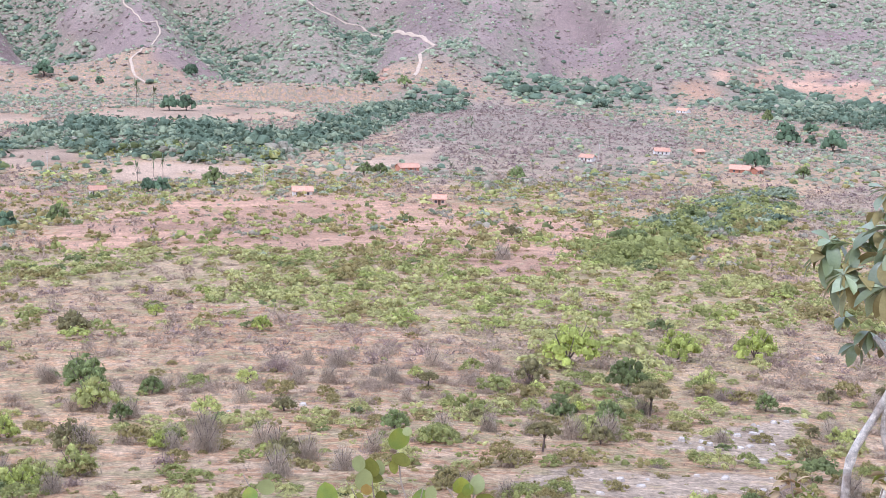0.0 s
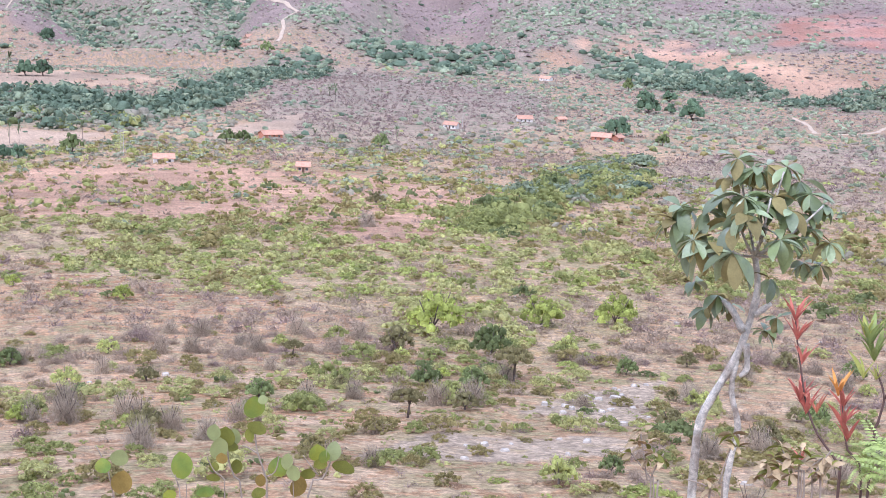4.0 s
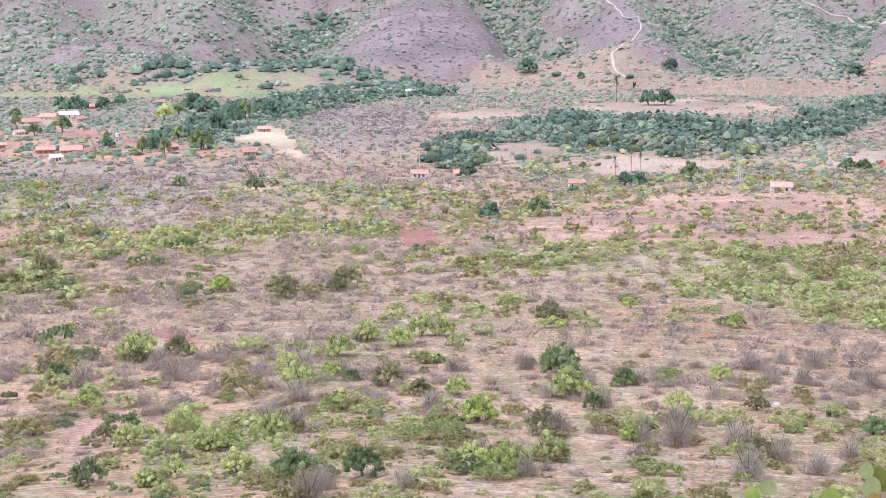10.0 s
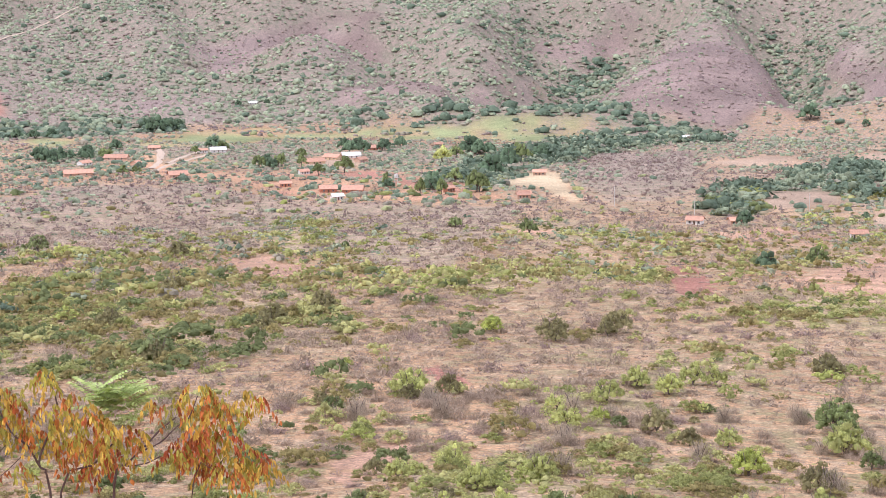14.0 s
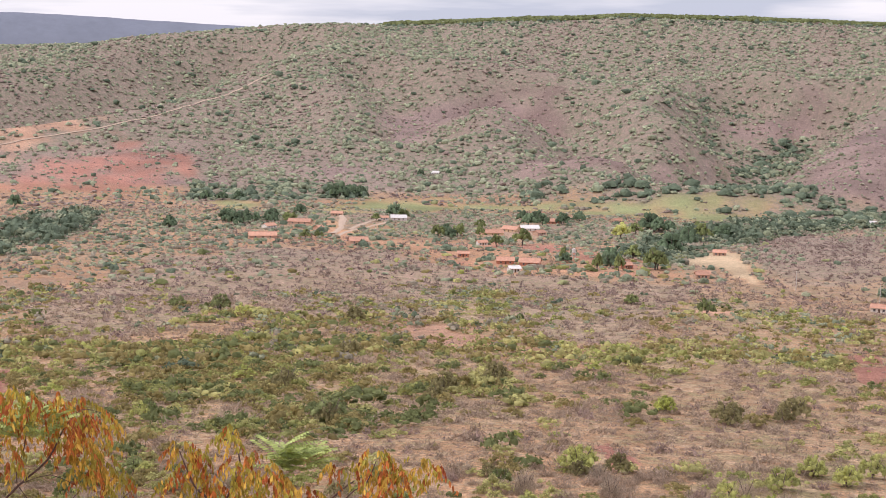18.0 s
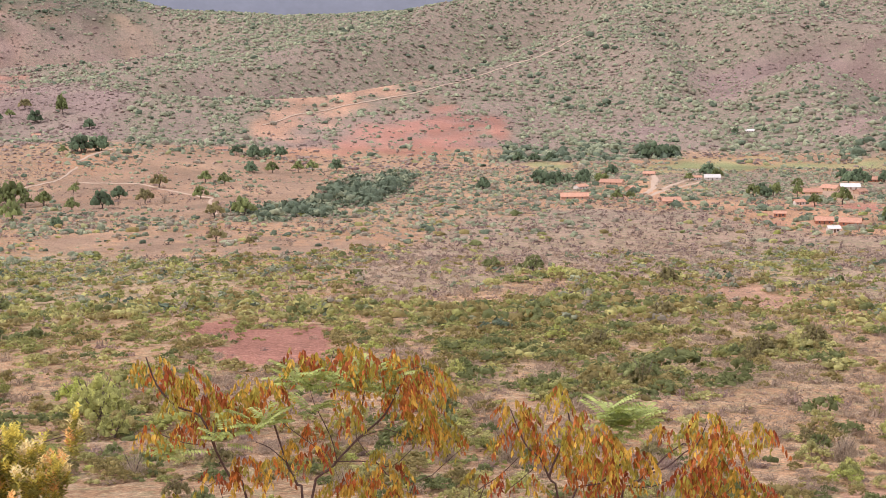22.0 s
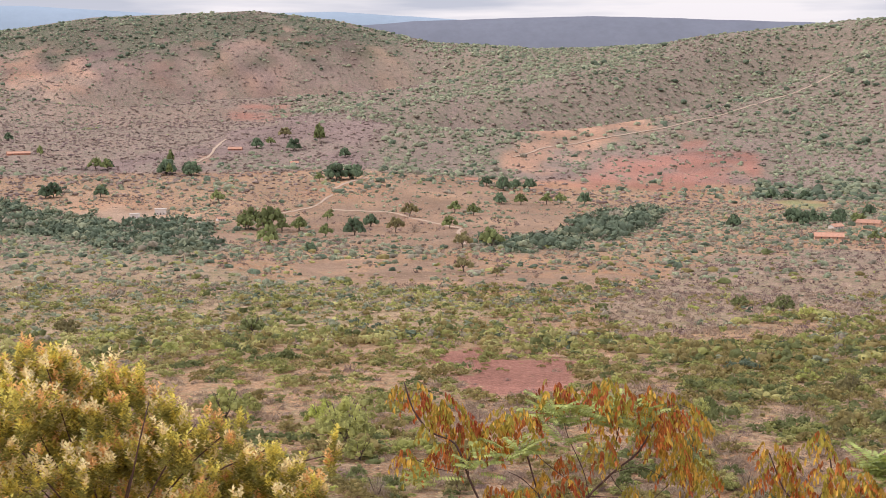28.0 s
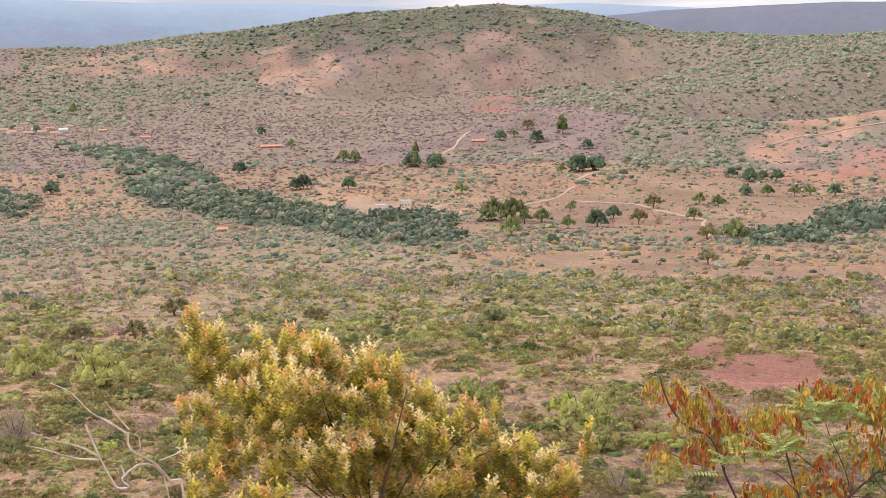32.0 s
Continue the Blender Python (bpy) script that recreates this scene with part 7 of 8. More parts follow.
grey_shrub.rosette(-0.058, 0.001, 1.489, 6, 0.068)
fern_shrub = FernShrub(2.209, 5.297, -22.6)
fern_shrub.stem(0.0100, 0.0050, (0.004, -0.000, -0.050), (0.007, -0.000, 0.731), (0.009, -0.000, 1.462), (-0.008, 0.000, 1.533), (-0.032, 0.000, 1.581))
fern_shrub.frond(-0.096, 0.001, 1.541)
fern_shrub.frond(-0.061, 0.001, 1.577)
fern_shrub.frond(-0.034, 0.050, 1.585)
fern_shrub.frond(0.014, -0.000, 1.598)
fern_shrub.frond(0.069, 0.049, 1.621)
fern_shrub.frond(0.100, -0.002, 1.601)
fern_shrub.frond(0.035, -0.101, 1.593)
fern_shrub.frond(-0.019, -0.100, 1.564)
fern_shrub.frond(-0.072, -0.099, 1.526)
fern_shrub.frond(0.135, -0.004, 1.544)
fern_shrub.frond(0.077, -0.102, 1.548)
fern_shrub.frond(-0.122, 0.000, 1.506)
fern_shrub.frond(0.176, 0.095, 1.527)
fern_shrub.frond(0.004, -0.150, 1.534)
fern_shrub.frond(0.107, 0.097, 1.632)
dry_shrub = DryLeafShrub(1.763, 5.045, -19.3)
dry_shrub.stem(0.0060, 0.0030, (-0.003, 0.000, -0.050), (-0.005, 0.000, 0.666), (-0.006, 0.000, 1.332), (-0.029, 0.000, 1.388), (-0.072, 0.000, 1.461))
dry_shrub.stem(0.0060, 0.0030, (0.002, -0.000, -0.050), (0.003, -0.000, 0.667), (0.003, -0.000, 1.333), (-0.020, 0.000, 1.389), (-0.087, 0.000, 1.420))
dry_shrub.stem(0.0060, 0.0030, (0.006, -0.000, -0.050), (0.010, -0.000, 0.667), (0.013, -0.000, 1.334), (-0.011, 0.000, 1.390), (-0.009, 0.000, 1.478))
dry_shrub.stem(0.0060, 0.0030, (0.020, -0.000, -0.050), (0.032, -0.001, 0.669), (0.040, -0.001, 1.338), (0.016, -0.000, 1.394), (0.066, -0.001, 1.449))
dry_shrub.stem(0.0060, 0.0030, (0.034, -0.001, -0.050), (0.054, -0.001, 0.666), (0.068, -0.001, 1.332), (0.045, -0.001, 1.388), (0.091, -0.002, 1.482))
dry_shrub.cluster(-0.073, 0.000, 1.471)
dry_shrub.cluster(-0.097, 0.000, 1.429)
dry_shrub.cluster(-0.076, 0.000, 1.402)
dry_shrub.cluster(-0.042, 0.000, 1.435)
dry_shrub.cluster(-0.009, 0.000, 1.469)
dry_shrub.cluster(0.005, -0.000, 1.422)
dry_shrub.cluster(-0.102, 0.000, 1.379)
dry_shrub.cluster(-0.037, 0.000, 1.377)
dry_shrub.cluster(0.071, -0.001, 1.450)
dry_shrub.cluster(0.096, -0.002, 1.424)
dry_shrub.cluster(0.053, -0.001, 1.399)
dry_shrub.cluster(0.047, -0.001, 1.359)
dry_shrub.cluster(0.092, -0.002, 1.375)
dry_shrub.cluster(-0.027, 0.000, 1.467)
dry_shrub.cluster(-0.118, 0.000, 1.406)
dry_shrub_b = DryLeafShrub(1.316, 5.391, -13.7)
dry_shrub_b.stem(0.0060, 0.0030, (0.006, -0.000, -0.050), (0.009, -0.000, 0.643), (0.012, -0.000, 1.285), (-0.004, 0.000, 1.333), (-0.039, 0.000, 1.503))
dry_shrub_b.stem(0.0060, 0.0030, (0.012, -0.000, -0.050), (0.019, -0.000, 0.643), (0.023, -0.000, 1.286), (0.008, -0.000, 1.335), (0.048, -0.000, 1.437))
dry_shrub_b.stem(0.0060, 0.0030, (0.018, -0.000, -0.050), (0.029, -0.000, 0.637), (0.036, -0.000, 1.275), (0.021, -0.000, 1.323), (-0.069, -0.000, 1.427))
dry_shrub_b.stem(0.0060, 0.0030, (0.135, -0.004, -0.050), (0.215, -0.007, 0.650), (0.269, -0.008, 1.299), (0.254, -0.008, 1.347), (0.297, -0.010, 1.536))
dry_shrub_b.stem(0.0060, 0.0030, (0.112, -0.003, -0.050), (0.179, -0.005, 0.641), (0.224, -0.006, 1.282), (0.208, -0.005, 1.330), (0.137, -0.003, 1.347))
dry_shrub_b.cluster(-0.040, 0.000, 1.516)
dry_shrub_b.cluster(-0.048, 0.000, 1.466)
dry_shrub_b.cluster(0.013, -0.000, 1.434)
dry_shrub_b.cluster(-0.009, 0.000, 1.407)
dry_shrub_b.cluster(-0.069, -0.000, 1.427)
dry_shrub_b.cluster(0.050, -0.001, 1.413)
dry_shrub_b.cluster(-0.013, 0.000, 1.469)
dry_shrub_b.cluster(0.285, -0.009, 1.535)
dry_shrub_b.cluster(0.264, -0.008, 1.508)
dry_shrub_b.cluster(0.306, -0.011, 1.488)
dry_shrub_b.cluster(0.206, -0.005, 1.354)
dry_shrub_b.cluster(0.233, -0.006, 1.320)
dry_shrub_b.cluster(0.390, -0.017, 1.388)
dry_shrub_b.cluster(0.421, -0.019, 1.428)
dry_shrub_b.cluster(0.471, -0.024, 1.385)
# the trees with rust-red hanging leaves
rust_a = RustTree(-5.588, 4.123, 53.6)
rust_a.stem(0.0097, 0.0048, (0.014, 0.000, -0.050), (0.023, 0.000, 0.912), (0.029, 0.000, 1.825), (0.006, 0.000, 1.919), (-0.041, -0.001, 2.028), (-0.104, -0.002, 2.255))
rust_a.stem(0.0088, 0.0043, (0.034, 0.000, -0.050), (0.054, 0.000, 0.918), (0.067, 0.000, 1.836), (0.161, -0.000, 1.991), (0.292, -0.004, 2.131), (0.409, -0.009, 2.233), (0.475, -0.013, 2.363))
rust_a.stem(0.0079, 0.0043, (-0.111, -0.003, -0.050), (-0.178, -0.005, 0.927), (-0.223, -0.006, 1.855), (-0.294, -0.009, 1.966), (-0.357, -0.013, 2.101), (-0.419, -0.017, 2.262), (-0.526, -0.026, 2.314), (-0.606, -0.033, 2.416), (-0.648, -0.038, 2.546))
rust_a.stem(0.0035, 0.0019, (-0.357, -0.013, 2.101), (-0.360, -0.013, 2.180), (-0.321, -0.011, 2.255))
rust_a.stem(0.0040, 0.0019, (0.233, -0.006, -0.050), (0.372, -0.010, 0.915), (0.465, -0.012, 1.830), (0.416, -0.009, 1.953), (0.279, -0.003, 2.132), (0.308, -0.004, 2.276))
rust_a.stem(0.0035, 0.0019, (-0.041, -0.001, 2.028), (-0.115, -0.002, 2.099), (-0.176, -0.004, 2.129))
rust_a.stem(0.0035, 0.0019, (0.187, -0.001, 2.029), (0.164, -0.001, 2.137), (0.092, 0.000, 2.298), (0.070, 0.000, 2.391))
rust_a.stem(0.0031, 0.0019, (0.174, -0.001, 2.023), (0.340, -0.006, 2.016), (0.442, -0.011, 1.992), (0.547, -0.018, 2.089))
rust_a.stem(0.0031, 0.0014, (-0.085, -0.001, 2.241), (0.013, 0.000, 2.157), (0.162, -0.001, 2.044))
rust_a.stem(0.0035, 0.0019, (0.252, -0.007, -0.050), (0.403, -0.012, 0.907), (0.504, -0.015, 1.815), (0.622, -0.024, 1.945), (0.766, -0.038, 2.076))
rust_a.stem(0.0026, 0.0014, (-0.167, -0.006, -0.050), (-0.267, -0.009, 0.938), (-0.334, -0.012, 1.876), (-0.394, -0.015, 1.934), (-0.478, -0.022, 1.980), (-0.578, -0.031, 1.936))
rust_a.stem(0.0031, 0.0019, (-0.411, -0.017, 2.131), (-0.496, -0.023, 2.144), (-0.615, -0.034, 2.198))
rust_a.stem(0.0026, 0.0014, (0.292, -0.004, 2.131), (0.420, -0.010, 2.166), (0.535, -0.017, 2.109))
rust_a.stem(0.0026, 0.0014, (0.260, -0.003, 2.422), (0.172, -0.001, 2.439), (0.187, -0.001, 2.543))
rust_a.stem(0.0026, 0.0014, (0.308, -0.004, 2.276), (0.323, -0.005, 2.420), (0.263, -0.003, 2.566))
rust_a.stem(0.0026, 0.0014, (0.475, -0.013, 2.363), (0.553, -0.018, 2.453), (0.643, -0.025, 2.437))
rust_a.hang(-0.631, -0.149, 2.557, 0.076, 0.063)
rust_a.hang(-0.604, 0.099, 2.462, 0.088, 0.088)
rust_a.hang(-0.526, 0.038, 2.447, 0.152, 0.101)
rust_a.hang(-0.455, 0.053, 2.401, 0.126, 0.114)
rust_a.hang(-0.399, 0.113, 2.333, 0.114, 0.101)
rust_a.hang(-0.545, -0.056, 2.380, 0.101, 0.063)
rust_a.hang(-0.374, 0.090, 2.298, 0.101, 0.076)
rust_a.hang(-0.264, 0.144, 2.292, 0.152, 0.114)
rust_a.hang(-0.174, -0.163, 2.427, 0.114, 0.101)
rust_a.hang(-0.111, 0.138, 2.300, 0.139, 0.139)
rust_a.hang(-0.244, -0.049, 2.274, 0.101, 0.076)
rust_a.hang(-0.081, -0.009, 2.387, 0.076, 0.076)
rust_a.hang(-0.636, -0.179, 2.226, 0.076, 0.101)
rust_a.hang(-0.575, 0.049, 2.174, 0.088, 0.076)
rust_a.hang(-0.475, -0.105, 2.236, 0.101, 0.063)
rust_a.hang(-0.455, 0.129, 2.212, 0.076, 0.063)
rust_a.hang(0.023, -0.090, 2.529, 0.114, 0.101)
rust_a.hang(0.123, 0.025, 2.487, 0.101, 0.088)
rust_a.hang(0.249, -0.043, 2.562, 0.076, 0.076)
rust_a.hang(0.187, 0.044, 2.507, 0.088, 0.076)
rust_a.hang(0.295, -0.125, 2.526, 0.101, 0.101)
rust_a.hang(0.382, -0.136, 2.512, 0.139, 0.114)
rust_a.hang(0.484, 0.086, 2.486, 0.101, 0.088)
rust_a.hang(0.561, 0.082, 2.430, 0.126, 0.114)
rust_a.hang(0.632, 0.002, 2.405, 0.114, 0.139)
rust_a.hang(0.434, 0.158, 2.365, 0.126, 0.101)
rust_a.hang(0.518, -0.134, 2.389, 0.114, 0.114)
rust_a.hang(0.263, 0.138, 2.350, 0.088, 0.101)
rust_a.hang(0.240, -0.135, 2.286, 0.088, 0.114)
rust_a.hang(0.604, 0.164, 2.234, 0.139, 0.126)
rust_a.hang(0.643, 0.024, 2.186, 0.126, 0.126)
rust_a.hang(0.578, 0.023, 2.163, 0.101, 0.101)
rust_a.hang(0.734, 0.155, 2.065, 0.088, 0.114)
rust_a.hang(0.481, 0.102, 2.255, 0.101, 0.101)
rust_a.hang(0.077, 0.116, 2.150, 0.063, 0.076)
rust_a.hang(0.073, -0.178, 2.112, 0.088, 0.114)
rust_a.hang(-0.239, -0.059, 2.056, 0.076, 0.088)
rust_a.hang(-0.113, -0.168, 2.068, 0.088, 0.114)
rust_a.hang(0.411, -0.132, 2.094, 0.076, 0.076)
rust_a.hang(0.422, -0.124, 1.987, 0.101, 0.114)
rust_a.hang(0.306, 0.139, 1.914, 0.114, 0.101)
rust_a.hang(0.268, -0.152, 1.925, 0.114, 0.088)
rust_a.hang(0.461, -0.093, 1.896, 0.088, 0.114)
rust_a.hang(-0.432, -0.021, 1.898, 0.076, 0.063)
rust_a.hang(-0.604, 0.107, 1.868, 0.101, 0.051)
rust_a.hang(-0.392, 0.171, 1.943, 0.063, 0.051)
rust_a.hang(-0.099, 0.082, 1.833, 0.076, 0.051)
rust_a.hang(-0.239, -0.121, 1.996, 0.076, 0.076)
rust_a.hang(-0.014, 0.018, 2.101, 0.076, 0.076)
rust_a.hang(0.186, 0.081, 1.898, 0.076, 0.076)
rust_a.green_frond(0.020, -0.100, 2.416)
rust_a.green_frond(0.094, -0.100, 2.387)
rust_a.green_frond(0.332, -0.105, 2.430)
rust_a.green_frond(0.306, -0.104, 2.379)
rust_a.green_frond(0.419, -0.110, 2.414)
rust_a.green_frond(-0.307, -0.110, 2.165)
rust_a.green_frond(-0.195, -0.105, 2.222)
rust_a.green_frond(-0.121, -0.102, 2.218)
rust_a.green_frond(-0.515, -0.125, 2.103)
rust_a.green_frond(0.066, -0.100, 2.272)
rust_a.green_frond(0.380, -0.108, 2.363)
rust_a.green_frond(0.144, -0.100, 2.411)
rust_b = RustTree(-4.651, 4.892, 43.6)
rust_b.stem(0.0079, 0.0038, (-0.005, -0.000, -0.050), (-0.008, -0.000, 0.886), (-0.011, -0.000, 1.772), (-0.054, -0.000, 1.896), (0.001, -0.000, 2.040), (0.039, -0.000, 2.140), (0.002, -0.000, 2.294))
rust_b.stem(0.0062, 0.0029, (-0.054, -0.000, 1.896), (-0.096, -0.001, 1.985), (-0.161, -0.002, 2.052), (-0.224, -0.004, 2.208))
rust_b.stem(0.0079, 0.0038, (0.016, -0.000, -0.050), (0.026, -0.000, 0.880), (0.033, -0.000, 1.761), (0.174, -0.002, 1.873), (0.260, -0.005, 1.963))
rust_b.stem(0.0079, 0.0038, (0.130, -0.003, -0.050), (0.208, -0.004, 0.886), (0.260, -0.005, 1.773), (0.314, -0.008, 1.863), (0.411, -0.013, 1.954), (0.464, -0.017, 2.011), (0.538, -0.023, 2.067))
rust_b.stem(0.0044, 0.0024, (0.378, -0.011, 1.920), (0.464, -0.017, 1.955), (0.538, -0.023, 2.023), (0.591, -0.027, 2.058), (0.633, -0.031, 2.158))
rust_b.stem(0.0040, 0.0024, (0.314, -0.008, 1.858), (0.400, -0.013, 1.865), (0.465, -0.017, 1.894))
rust_b.stem(0.0035, 0.0019, (-0.206, -0.007, -0.050), (-0.329, -0.011, 0.889), (-0.411, -0.013, 1.777), (-0.378, -0.011, 1.833), (-0.270, -0.006, 1.909), (-0.183, -0.003, 1.997))
rust_b.stem(0.0031, 0.0019, (-0.184, -0.005, -0.050), (-0.294, -0.008, 0.894), (-0.368, -0.011, 1.787), (-0.238, -0.004, 1.841), (-0.107, -0.001, 1.952))
rust_b.stem(0.0031, 0.0019, (0.303, -0.014, -0.050), (0.484, -0.023, 0.890), (0.605, -0.029, 1.780), (0.690, -0.037, 1.816), (0.742, -0.043, 1.873))
rust_b.hang(-0.004, -0.179, 2.359, 0.052, 0.084)
rust_b.hang(0.012, 0.072, 2.255, 0.063, 0.084)
rust_b.hang(-0.222, -0.057, 2.232, 0.094, 0.084)
rust_b.hang(-0.183, 0.033, 2.154, 0.105, 0.094)
rust_b.hang(-0.107, 0.067, 2.167, 0.094, 0.094)
rust_b.hang(-0.151, 0.066, 2.067, 0.115, 0.084)
rust_b.hang(-0.236, 0.005, 2.084, 0.073, 0.063)
rust_b.hang(-0.075, 0.021, 2.046, 0.094, 0.094)
rust_b.hang(0.022, -0.121, 2.183, 0.094, 0.094)
rust_b.hang(0.087, -0.003, 2.174, 0.073, 0.063)
rust_b.hang(0.127, -0.151, 2.147, 0.105, 0.094)
rust_b.hang(0.195, -0.011, 2.065, 0.115, 0.105)
rust_b.hang(0.087, 0.014, 2.047, 0.115, 0.105)
rust_b.hang(0.034, 0.110, 1.941, 0.115, 0.105)
rust_b.hang(0.140, -0.044, 1.975, 0.126, 0.115)
rust_b.hang(0.231, -0.196, 2.052, 0.126, 0.115)
rust_b.hang(0.325, 0.003, 2.016, 0.105, 0.094)
rust_b.hang(0.361, -0.128, 2.021, 0.084, 0.084)
rust_b.hang(0.198, 0.093, 1.855, 0.105, 0.094)
rust_b.hang(0.258, -0.050, 1.899, 0.094, 0.084)
rust_b.hang(0.459, -0.064, 2.156, 0.063, 0.052)
rust_b.hang(0.551, 0.141, 2.101, 0.084, 0.063)
rust_b.hang(0.628, -0.074, 2.180, 0.094, 0.105)
rust_b.hang(0.700, -0.099, 2.165, 0.084, 0.084)
rust_b.hang(0.649, -0.094, 2.098, 0.105, 0.105)
rust_b.hang(0.739, -0.051, 2.075, 0.084, 0.084)
rust_b.hang(0.812, -0.216, 2.195, 0.084, 0.073)
rust_b.hang(0.899, -0.045, 2.106, 0.084, 0.084)
rust_b.hang(0.706, 0.130, 1.945, 0.126, 0.115)
rust_b.hang(0.584, -0.001, 1.972, 0.094, 0.094)
rust_b.hang(0.548, 0.074, 1.894, 0.094, 0.094)
rust_b.hang(0.642, 0.147, 1.872, 0.105, 0.105)
rust_b.hang(0.747, 0.094, 1.888, 0.126, 0.115)
rust_b.hang(0.797, 0.048, 1.845, 0.126, 0.105)
rust_b.hang(0.876, 0.066, 1.794, 0.126, 0.105)
rust_b.hang(0.660, 0.095, 1.808, 0.115, 0.105)
rust_b.hang(0.742, -0.142, 1.838, 0.126, 0.084)
rust_b.hang(0.911, -0.073, 1.838, 0.084, 0.084)
rust_b.hang(0.502, -0.083, 1.930, 0.063, 0.073)
rust_b.hang(-0.244, -0.100, 1.926, 0.052, 0.052)
rust_b.hang(-0.368, 0.018, 1.913, 0.063, 0.052)
rust_b.hang(-0.138, -0.074, 1.918, 0.052, 0.052)
rust_b.hang(0.606, 0.019, 2.089, 0.052, 0.073)
rust_b.green_frond(0.220, 0.096, 2.159)
rust_b.green_frond(0.263, 0.095, 2.114)
rust_b.green_frond(0.318, 0.092, 2.126)
rust_b.green_frond(0.329, 0.092, 2.092)
rust_b.green_frond(0.285, 0.094, 2.081)
rust_b.green_frond(0.209, 0.097, 2.125)
# the yellow-green bush
bush_y = TipBush(-6.426, 2.371, 69.7)
bush_y.stem(0.0070, 0.0030, (0.000, 0.000, -0.050), (0.000, 0.000, 0.829), (0.000, 0.000, 1.658), (-0.426, 0.026, 2.235), (-0.761, -0.005, 2.718))
bush_y.stem(0.0070, 0.0030, (0.000, 0.000, -0.050), (0.000, 0.000, 0.829), (0.000, 0.000, 1.658), (-0.311, -0.206, 2.246), (-0.560, -0.224, 2.606))
bush_y.stem(0.0070, 0.0030, (0.000, 0.000, -0.050), (0.000, 0.000, 0.829), (0.000, 0.000, 1.658), (-0.237, -0.034, 2.214), (-0.426, -0.044, 2.615))
bush_y.stem(0.0070, 0.0030, (0.000, 0.000, -0.050), (0.000, 0.000, 0.829), (0.000, 0.000, 1.658), (-0.146, -0.057, 2.233), (-0.263, -0.061, 2.665))
bush_y.stem(0.0070, 0.0030, (0.000, 0.000, -0.050), (0.000, 0.000, 0.829), (0.000, 0.000, 1.658), (-0.016, 0.103, 2.164), (-0.030, 0.103, 2.549))
bush_y.stem(0.0070, 0.0030, (0.000, 0.000, -0.050), (0.000, 0.000, 0.829), (0.000, 0.000, 1.658), (0.092, -0.206, 2.211), (0.165, -0.208, 2.508))
bush_y.stem(0.0070, 0.0030, (0.000, 0.000, -0.050), (0.000, 0.000, 0.829), (0.000, 0.000, 1.658), (0.201, -0.168, 2.167), (0.361, -0.175, 2.394))
bush_y.stem(0.0070, 0.0030, (0.000, 0.000, -0.050), (0.000, 0.000, 0.829), (0.000, 0.000, 1.658), (0.290, 0.001, 2.111), (0.521, -0.013, 2.326))
bush_y.stem(0.0070, 0.0030, (0.000, 0.000, -0.050), (0.000, 0.000, 0.829), (0.000, 0.000, 1.658), (0.370, -0.057, 2.093), (0.666, -0.080, 2.235))
bush_y.stem(0.0070, 0.0030, (0.000, 0.000, -0.050), (0.000, 0.000, 0.829), (0.000, 0.000, 1.658), (0.540, 0.062, 2.047), (0.970, 0.013, 2.175))
bush_y.stem(0.0070, 0.0030, (0.000, 0.000, -0.050), (0.000, 0.000, 0.829), (0.000, 0.000, 1.658), (-0.073, -0.084, 2.099), (-0.138, -0.085, 2.209))
bush_y.stem(0.0070, 0.0030, (0.000, 0.000, -0.050), (0.000, 0.000, 0.829), (0.000, 0.000, 1.658), (0.064, -0.152, 2.113), (0.111, -0.152, 2.219))
bush_y.stem(0.0070, 0.0030, (0.000, 0.000, -0.050), (0.000, 0.000, 0.829), (0.000, 0.000, 1.658), (-0.220, 0.212, 2.053), (-0.401, 0.203, 2.248))
bush_y.stem(0.0070, 0.0030, (0.000, 0.000, -0.050), (0.000, 0.000, 0.829), (0.000, 0.000, 1.658), (-0.344, -0.138, 2.123), (-0.627, -0.161, 2.244))
bush_y.shoots((-0.79, 2.81), (-0.63, 2.62), (-0.45, 2.71), (-0.28, 2.71), (-0.03, 2.62), (0.12, 2.54), (0.22, 2.44), (0.37, 2.40), (0.52, 2.37), (0.67, 2.26), (0.77, 2.17), (0.87, 2.07))
bush_y.spray(-0.777, -0.049, 2.827)
bush_y.spray(-0.744, -0.045, 2.725)
bush_y.spray(-0.754, -0.046, 2.788)
bush_y.spray(-0.683, -0.038, 2.722)
bush_y.spray(-0.646, -0.034, 2.746)
bush_y.spray(0.971, -0.070, 2.262)
bush_y.spray(0.983, -0.072, 2.197)
bush_y.spray(0.946, -0.067, 2.145)
bush_y.spray(0.870, -0.056, 2.041)
bush_y.spray(-0.138, -0.002, 2.252)
bush_y.spray(-0.487, -0.020, 2.714)
bush_y.spray(-0.029, -0.000, 2.596)
bush_y.spray(0.121, -0.001, 2.566)
# the dead branch
snag = DeadBranch(-6.371, 1.498, 76.8)
snag.stem(0.0080, 0.0060, (0.006, 0.000, -0.050), (0.009, 0.000, 0.968), (0.012, 0.000, 1.936), (-0.044, -0.001, 2.026), (-0.111, -0.002, 2.110), (-0.202, -0.005, 2.172), (-0.210, -0.006, 2.245))
snag.stem(0.0070, 0.0020, (-0.211, -0.006, 2.239), (-0.289, -0.010, 2.299), (-0.356, -0.014, 2.341), (-0.432, -0.019, 2.430), (-0.514, -0.026, 2.478))
snag.stem(0.0050, 0.0020, (-0.204, -0.005, 2.257), (-0.243, -0.007, 2.308), (-0.297, -0.010, 2.384))
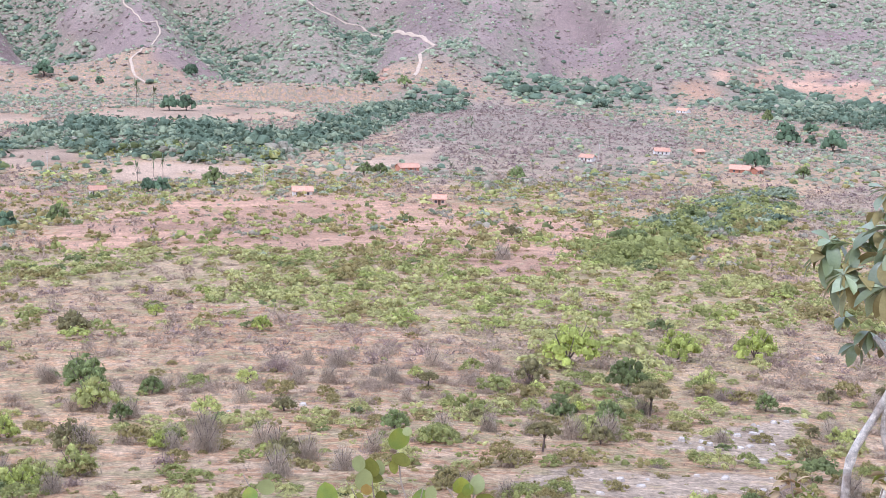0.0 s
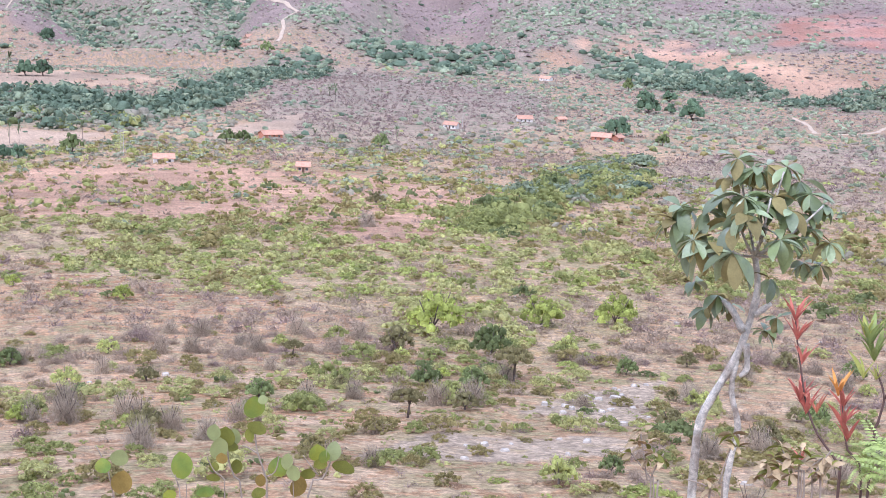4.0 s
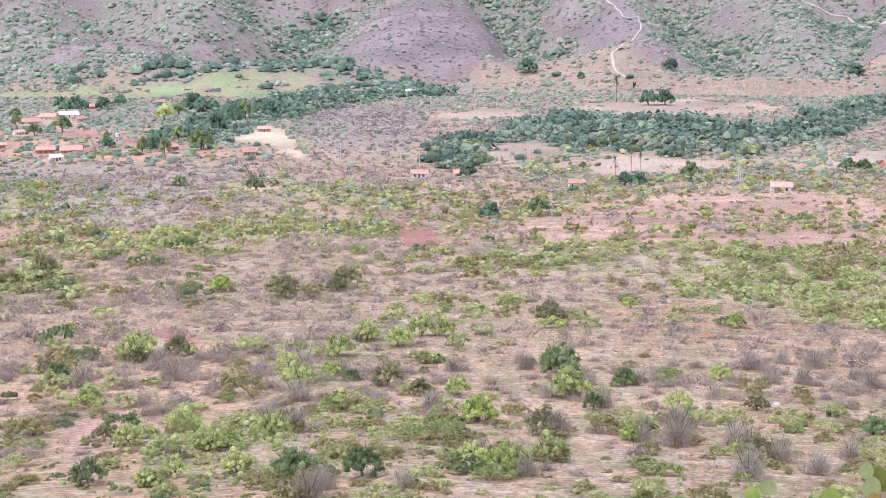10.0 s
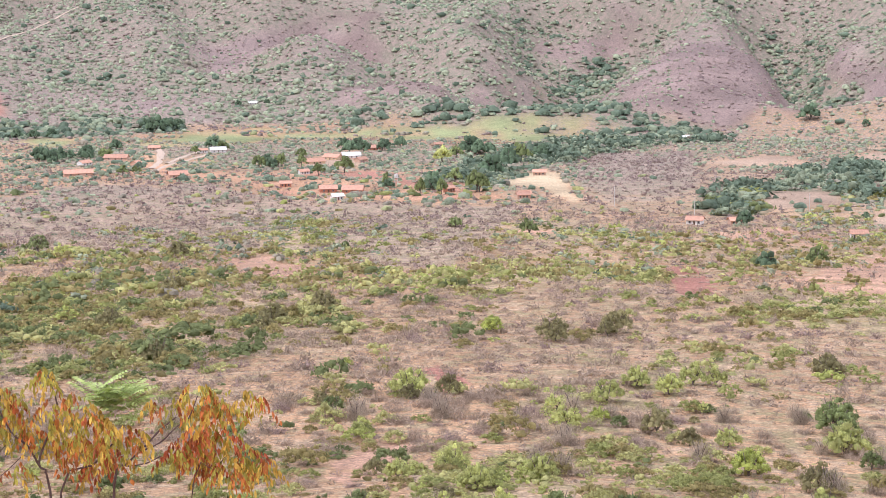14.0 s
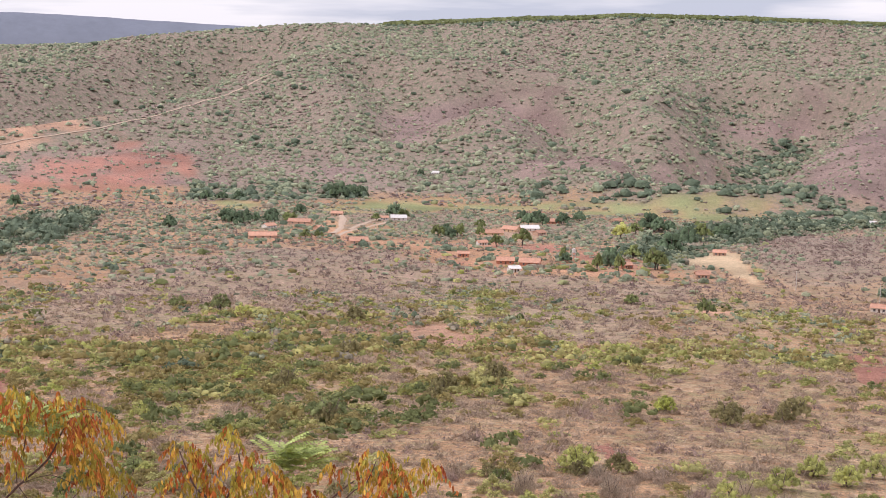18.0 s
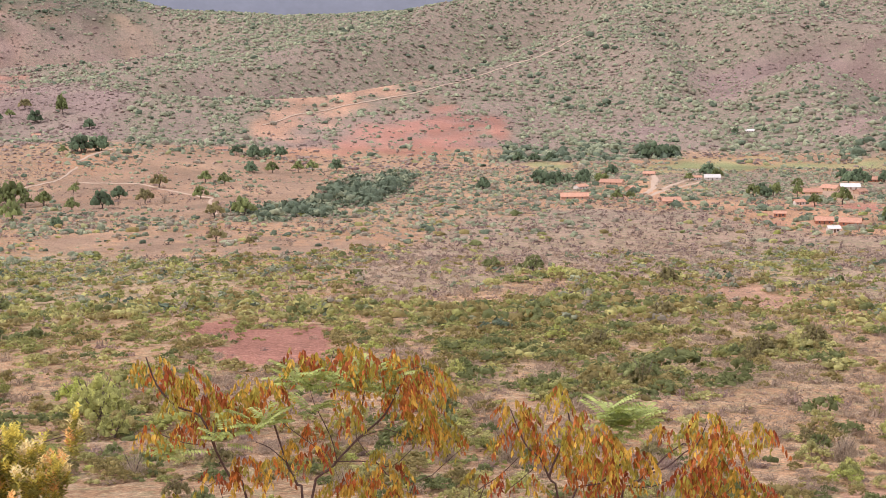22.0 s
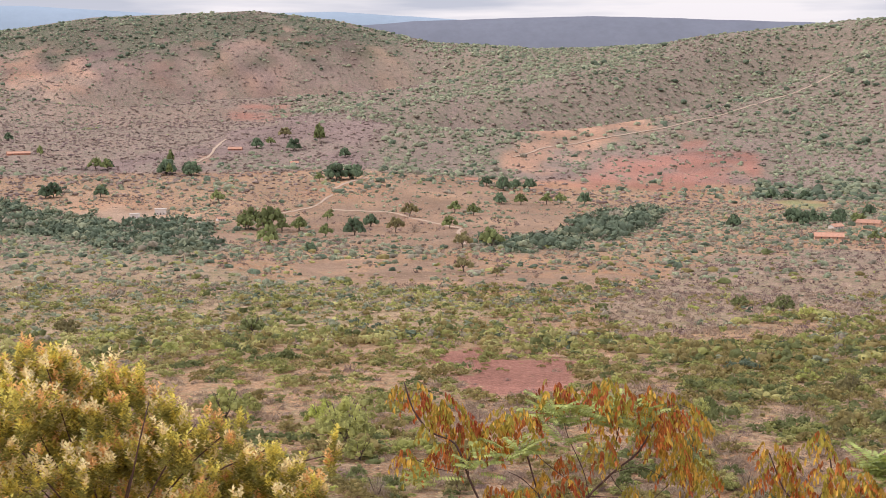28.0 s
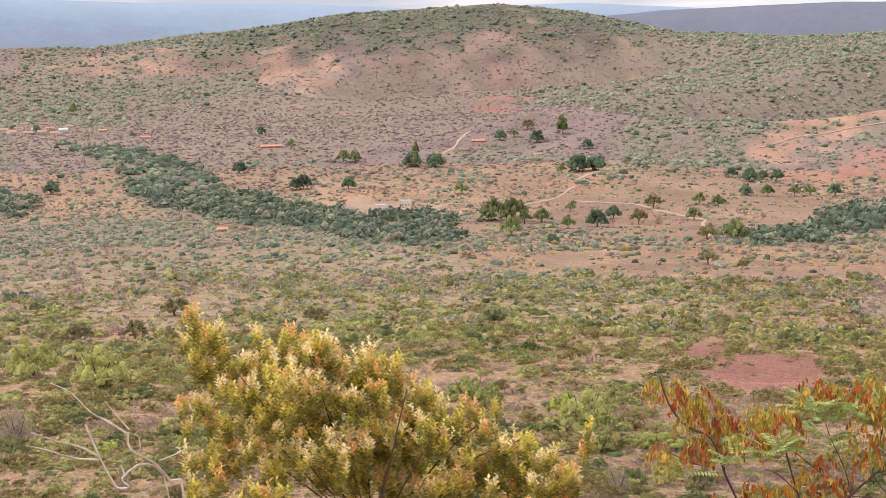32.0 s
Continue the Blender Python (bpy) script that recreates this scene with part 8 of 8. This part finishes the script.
snag.stem(0.0050, 0.0020, (-0.162, -0.004, 2.157), (-0.165, -0.004, 2.218), (-0.188, -0.005, 2.238))
snag.stem(0.0060, 0.0050, (-0.024, -0.000, -0.050), (-0.038, -0.001, 0.964), (-0.048, -0.001, 1.927), (-0.135, -0.003, 2.106), (-0.242, -0.007, 2.053), (-0.214, -0.006, 2.014), (-0.261, -0.008, 2.012), (-0.288, -0.009, 2.057), (-0.330, -0.012, 2.151), (-0.381, -0.015, 2.294))
snag.stem(0.0060, 0.0020, (-0.331, -0.012, 2.139), (-0.433, -0.019, 2.154), (-0.544, -0.029, 2.199), (-0.622, -0.037, 2.224))
snag.stem(0.0060, 0.0020, (-0.330, -0.012, 2.151), (-0.408, -0.017, 2.200), (-0.498, -0.025, 2.231), (-0.597, -0.035, 2.276))
snag.stem(0.0050, 0.0020, (-0.087, -0.001, 2.115), (-0.016, -0.000, 2.141), (0.032, 0.000, 2.162))
snag.stem(0.0060, 0.0030, (-0.230, -0.006, 2.064), (-0.240, -0.007, 2.096), (-0.245, -0.007, 2.108))



# ---- the scrub that covers the land ----
grow("hillside_scrub", 70, 330, 0.13, 1.4, 11, "half-leafless scrub of shrubs on the near slope")
grow("hillside_bushes", 80, 420, 0.006, 2.0, 16, "rounded leafy bushes and small trees on the slope", 0, 0.15, 0.8)
grow("dry_undergrowth", 75, 260, 0.62, 0.62, 15, "dry grass tufts and low twigs on the near slope", 2, 9.0, 0.6)
grow("hillside_scrub", 330, 700, 0.085, 1.75, 12, "half-leafless scrub and bushes on the lower slope")
grow("valley_scrub", 700, 1500, 0.036, 2.1, 13, "grey-green scrub and trees on the valley floor")
grow("mountain_scrub", 1500, 3460, 0.0145, 2.65, 14, "sparse trees and scrub on the mountain side")
grow("riverside_wood", 250, 700, 0.05, 2.6, 17, "close green trees along the watercourse", -1, 0.0, 1.0, ("wood",))
grow("riverside_wood", 700, 1500, 0.022, 4.0, 18, "close dark-green trees along the watercourse", -1, 0.0, 1.0, ("wood",))
grow("gully_wood", 1500, 2900, 0.012, 5.0, 20, "dark green trees in the gullies and at the mountain's foot", -1, 0.0, 1.0, ("wood", "gully"))


def plantation():
    """Close rows of tall trees along the plateau's rim."""
    x, y, rng = scatter(3335, 3462, 4, 38.2, 0.02, 19)
    one = np.full(len(x), 2)
    verts, faces, index = grow_tris(x, y, height(x, y) - 0.1, rng.uniform(8, 10, len(x)), one, np.full(len(x), 4), rng)
    me = mesh_from("eucalyptus_plantation", verts, faces, 3, SCRUB, index)
    tagged(new("eucalyptus_plantation", me), "dark green planted trees along the plateau rim", "trees", kind="stuff")


plantation()


def loose_stones():
    """Pale weathered stones strewn over the bare ledges."""
    x, y, rng = scatter(85, 260, -24, 10, 0.10, 23)
    kind = cover_at(x, y)
    ok = (kind == KINDS.index("rock")) | (rng.uniform(0, 1, len(x)) < 0.02)
    x, y = x[ok], y[ok]
    ring = np.array([(math.cos(a), math.sin(a), 0.0) for a in np.arange(6) * 1.0472])
    low, high = ring * (1, 1, 0) + (0, 0, -0.3), ring * (0.7, 0.7, 0) + (0, 0, 0.5)
    tris = []
    for k in range(6):
        j = (k + 1) % 6
        tris += [(low[k], low[j], high[j]), (low[k], high[j], high[k]), (high[k], high[j], (0.1, 0, 0.62))]
    tris = np.array(tris)
    size = rng.uniform(0.12, 0.5, (len(x), 1, 1, 1)) * rng.uniform(0.7, 1.3, (len(x), 1, 1, 3))
    turn = rng.uniform(0, 6.28, len(x))[:, None, None]
    v = tris[None] * size
    vx, vy = v[..., 0] * np.cos(turn) - v[..., 1] * np.sin(turn), v[..., 0] * np.sin(turn) + v[..., 1] * np.cos(turn)
    v = np.stack([vx + x[:, None, None], vy + y[:, None, None], v[..., 2] + height(x, y)[:, None, None]], -1).reshape(-1, 3)
    me = mesh_from("loose_stones", v, np.arange(len(v)).reshape(-1, 3), 3, [material("weathered_stone", (0.47, 0.4, 0.34), rough=0.9, vary=0.25, scale=1.5, island=0.2)])
    tagged(new("loose_stones", me), "pale weathered stones strewn on the bare slope", "stones", kind="stuff")


loose_stones()
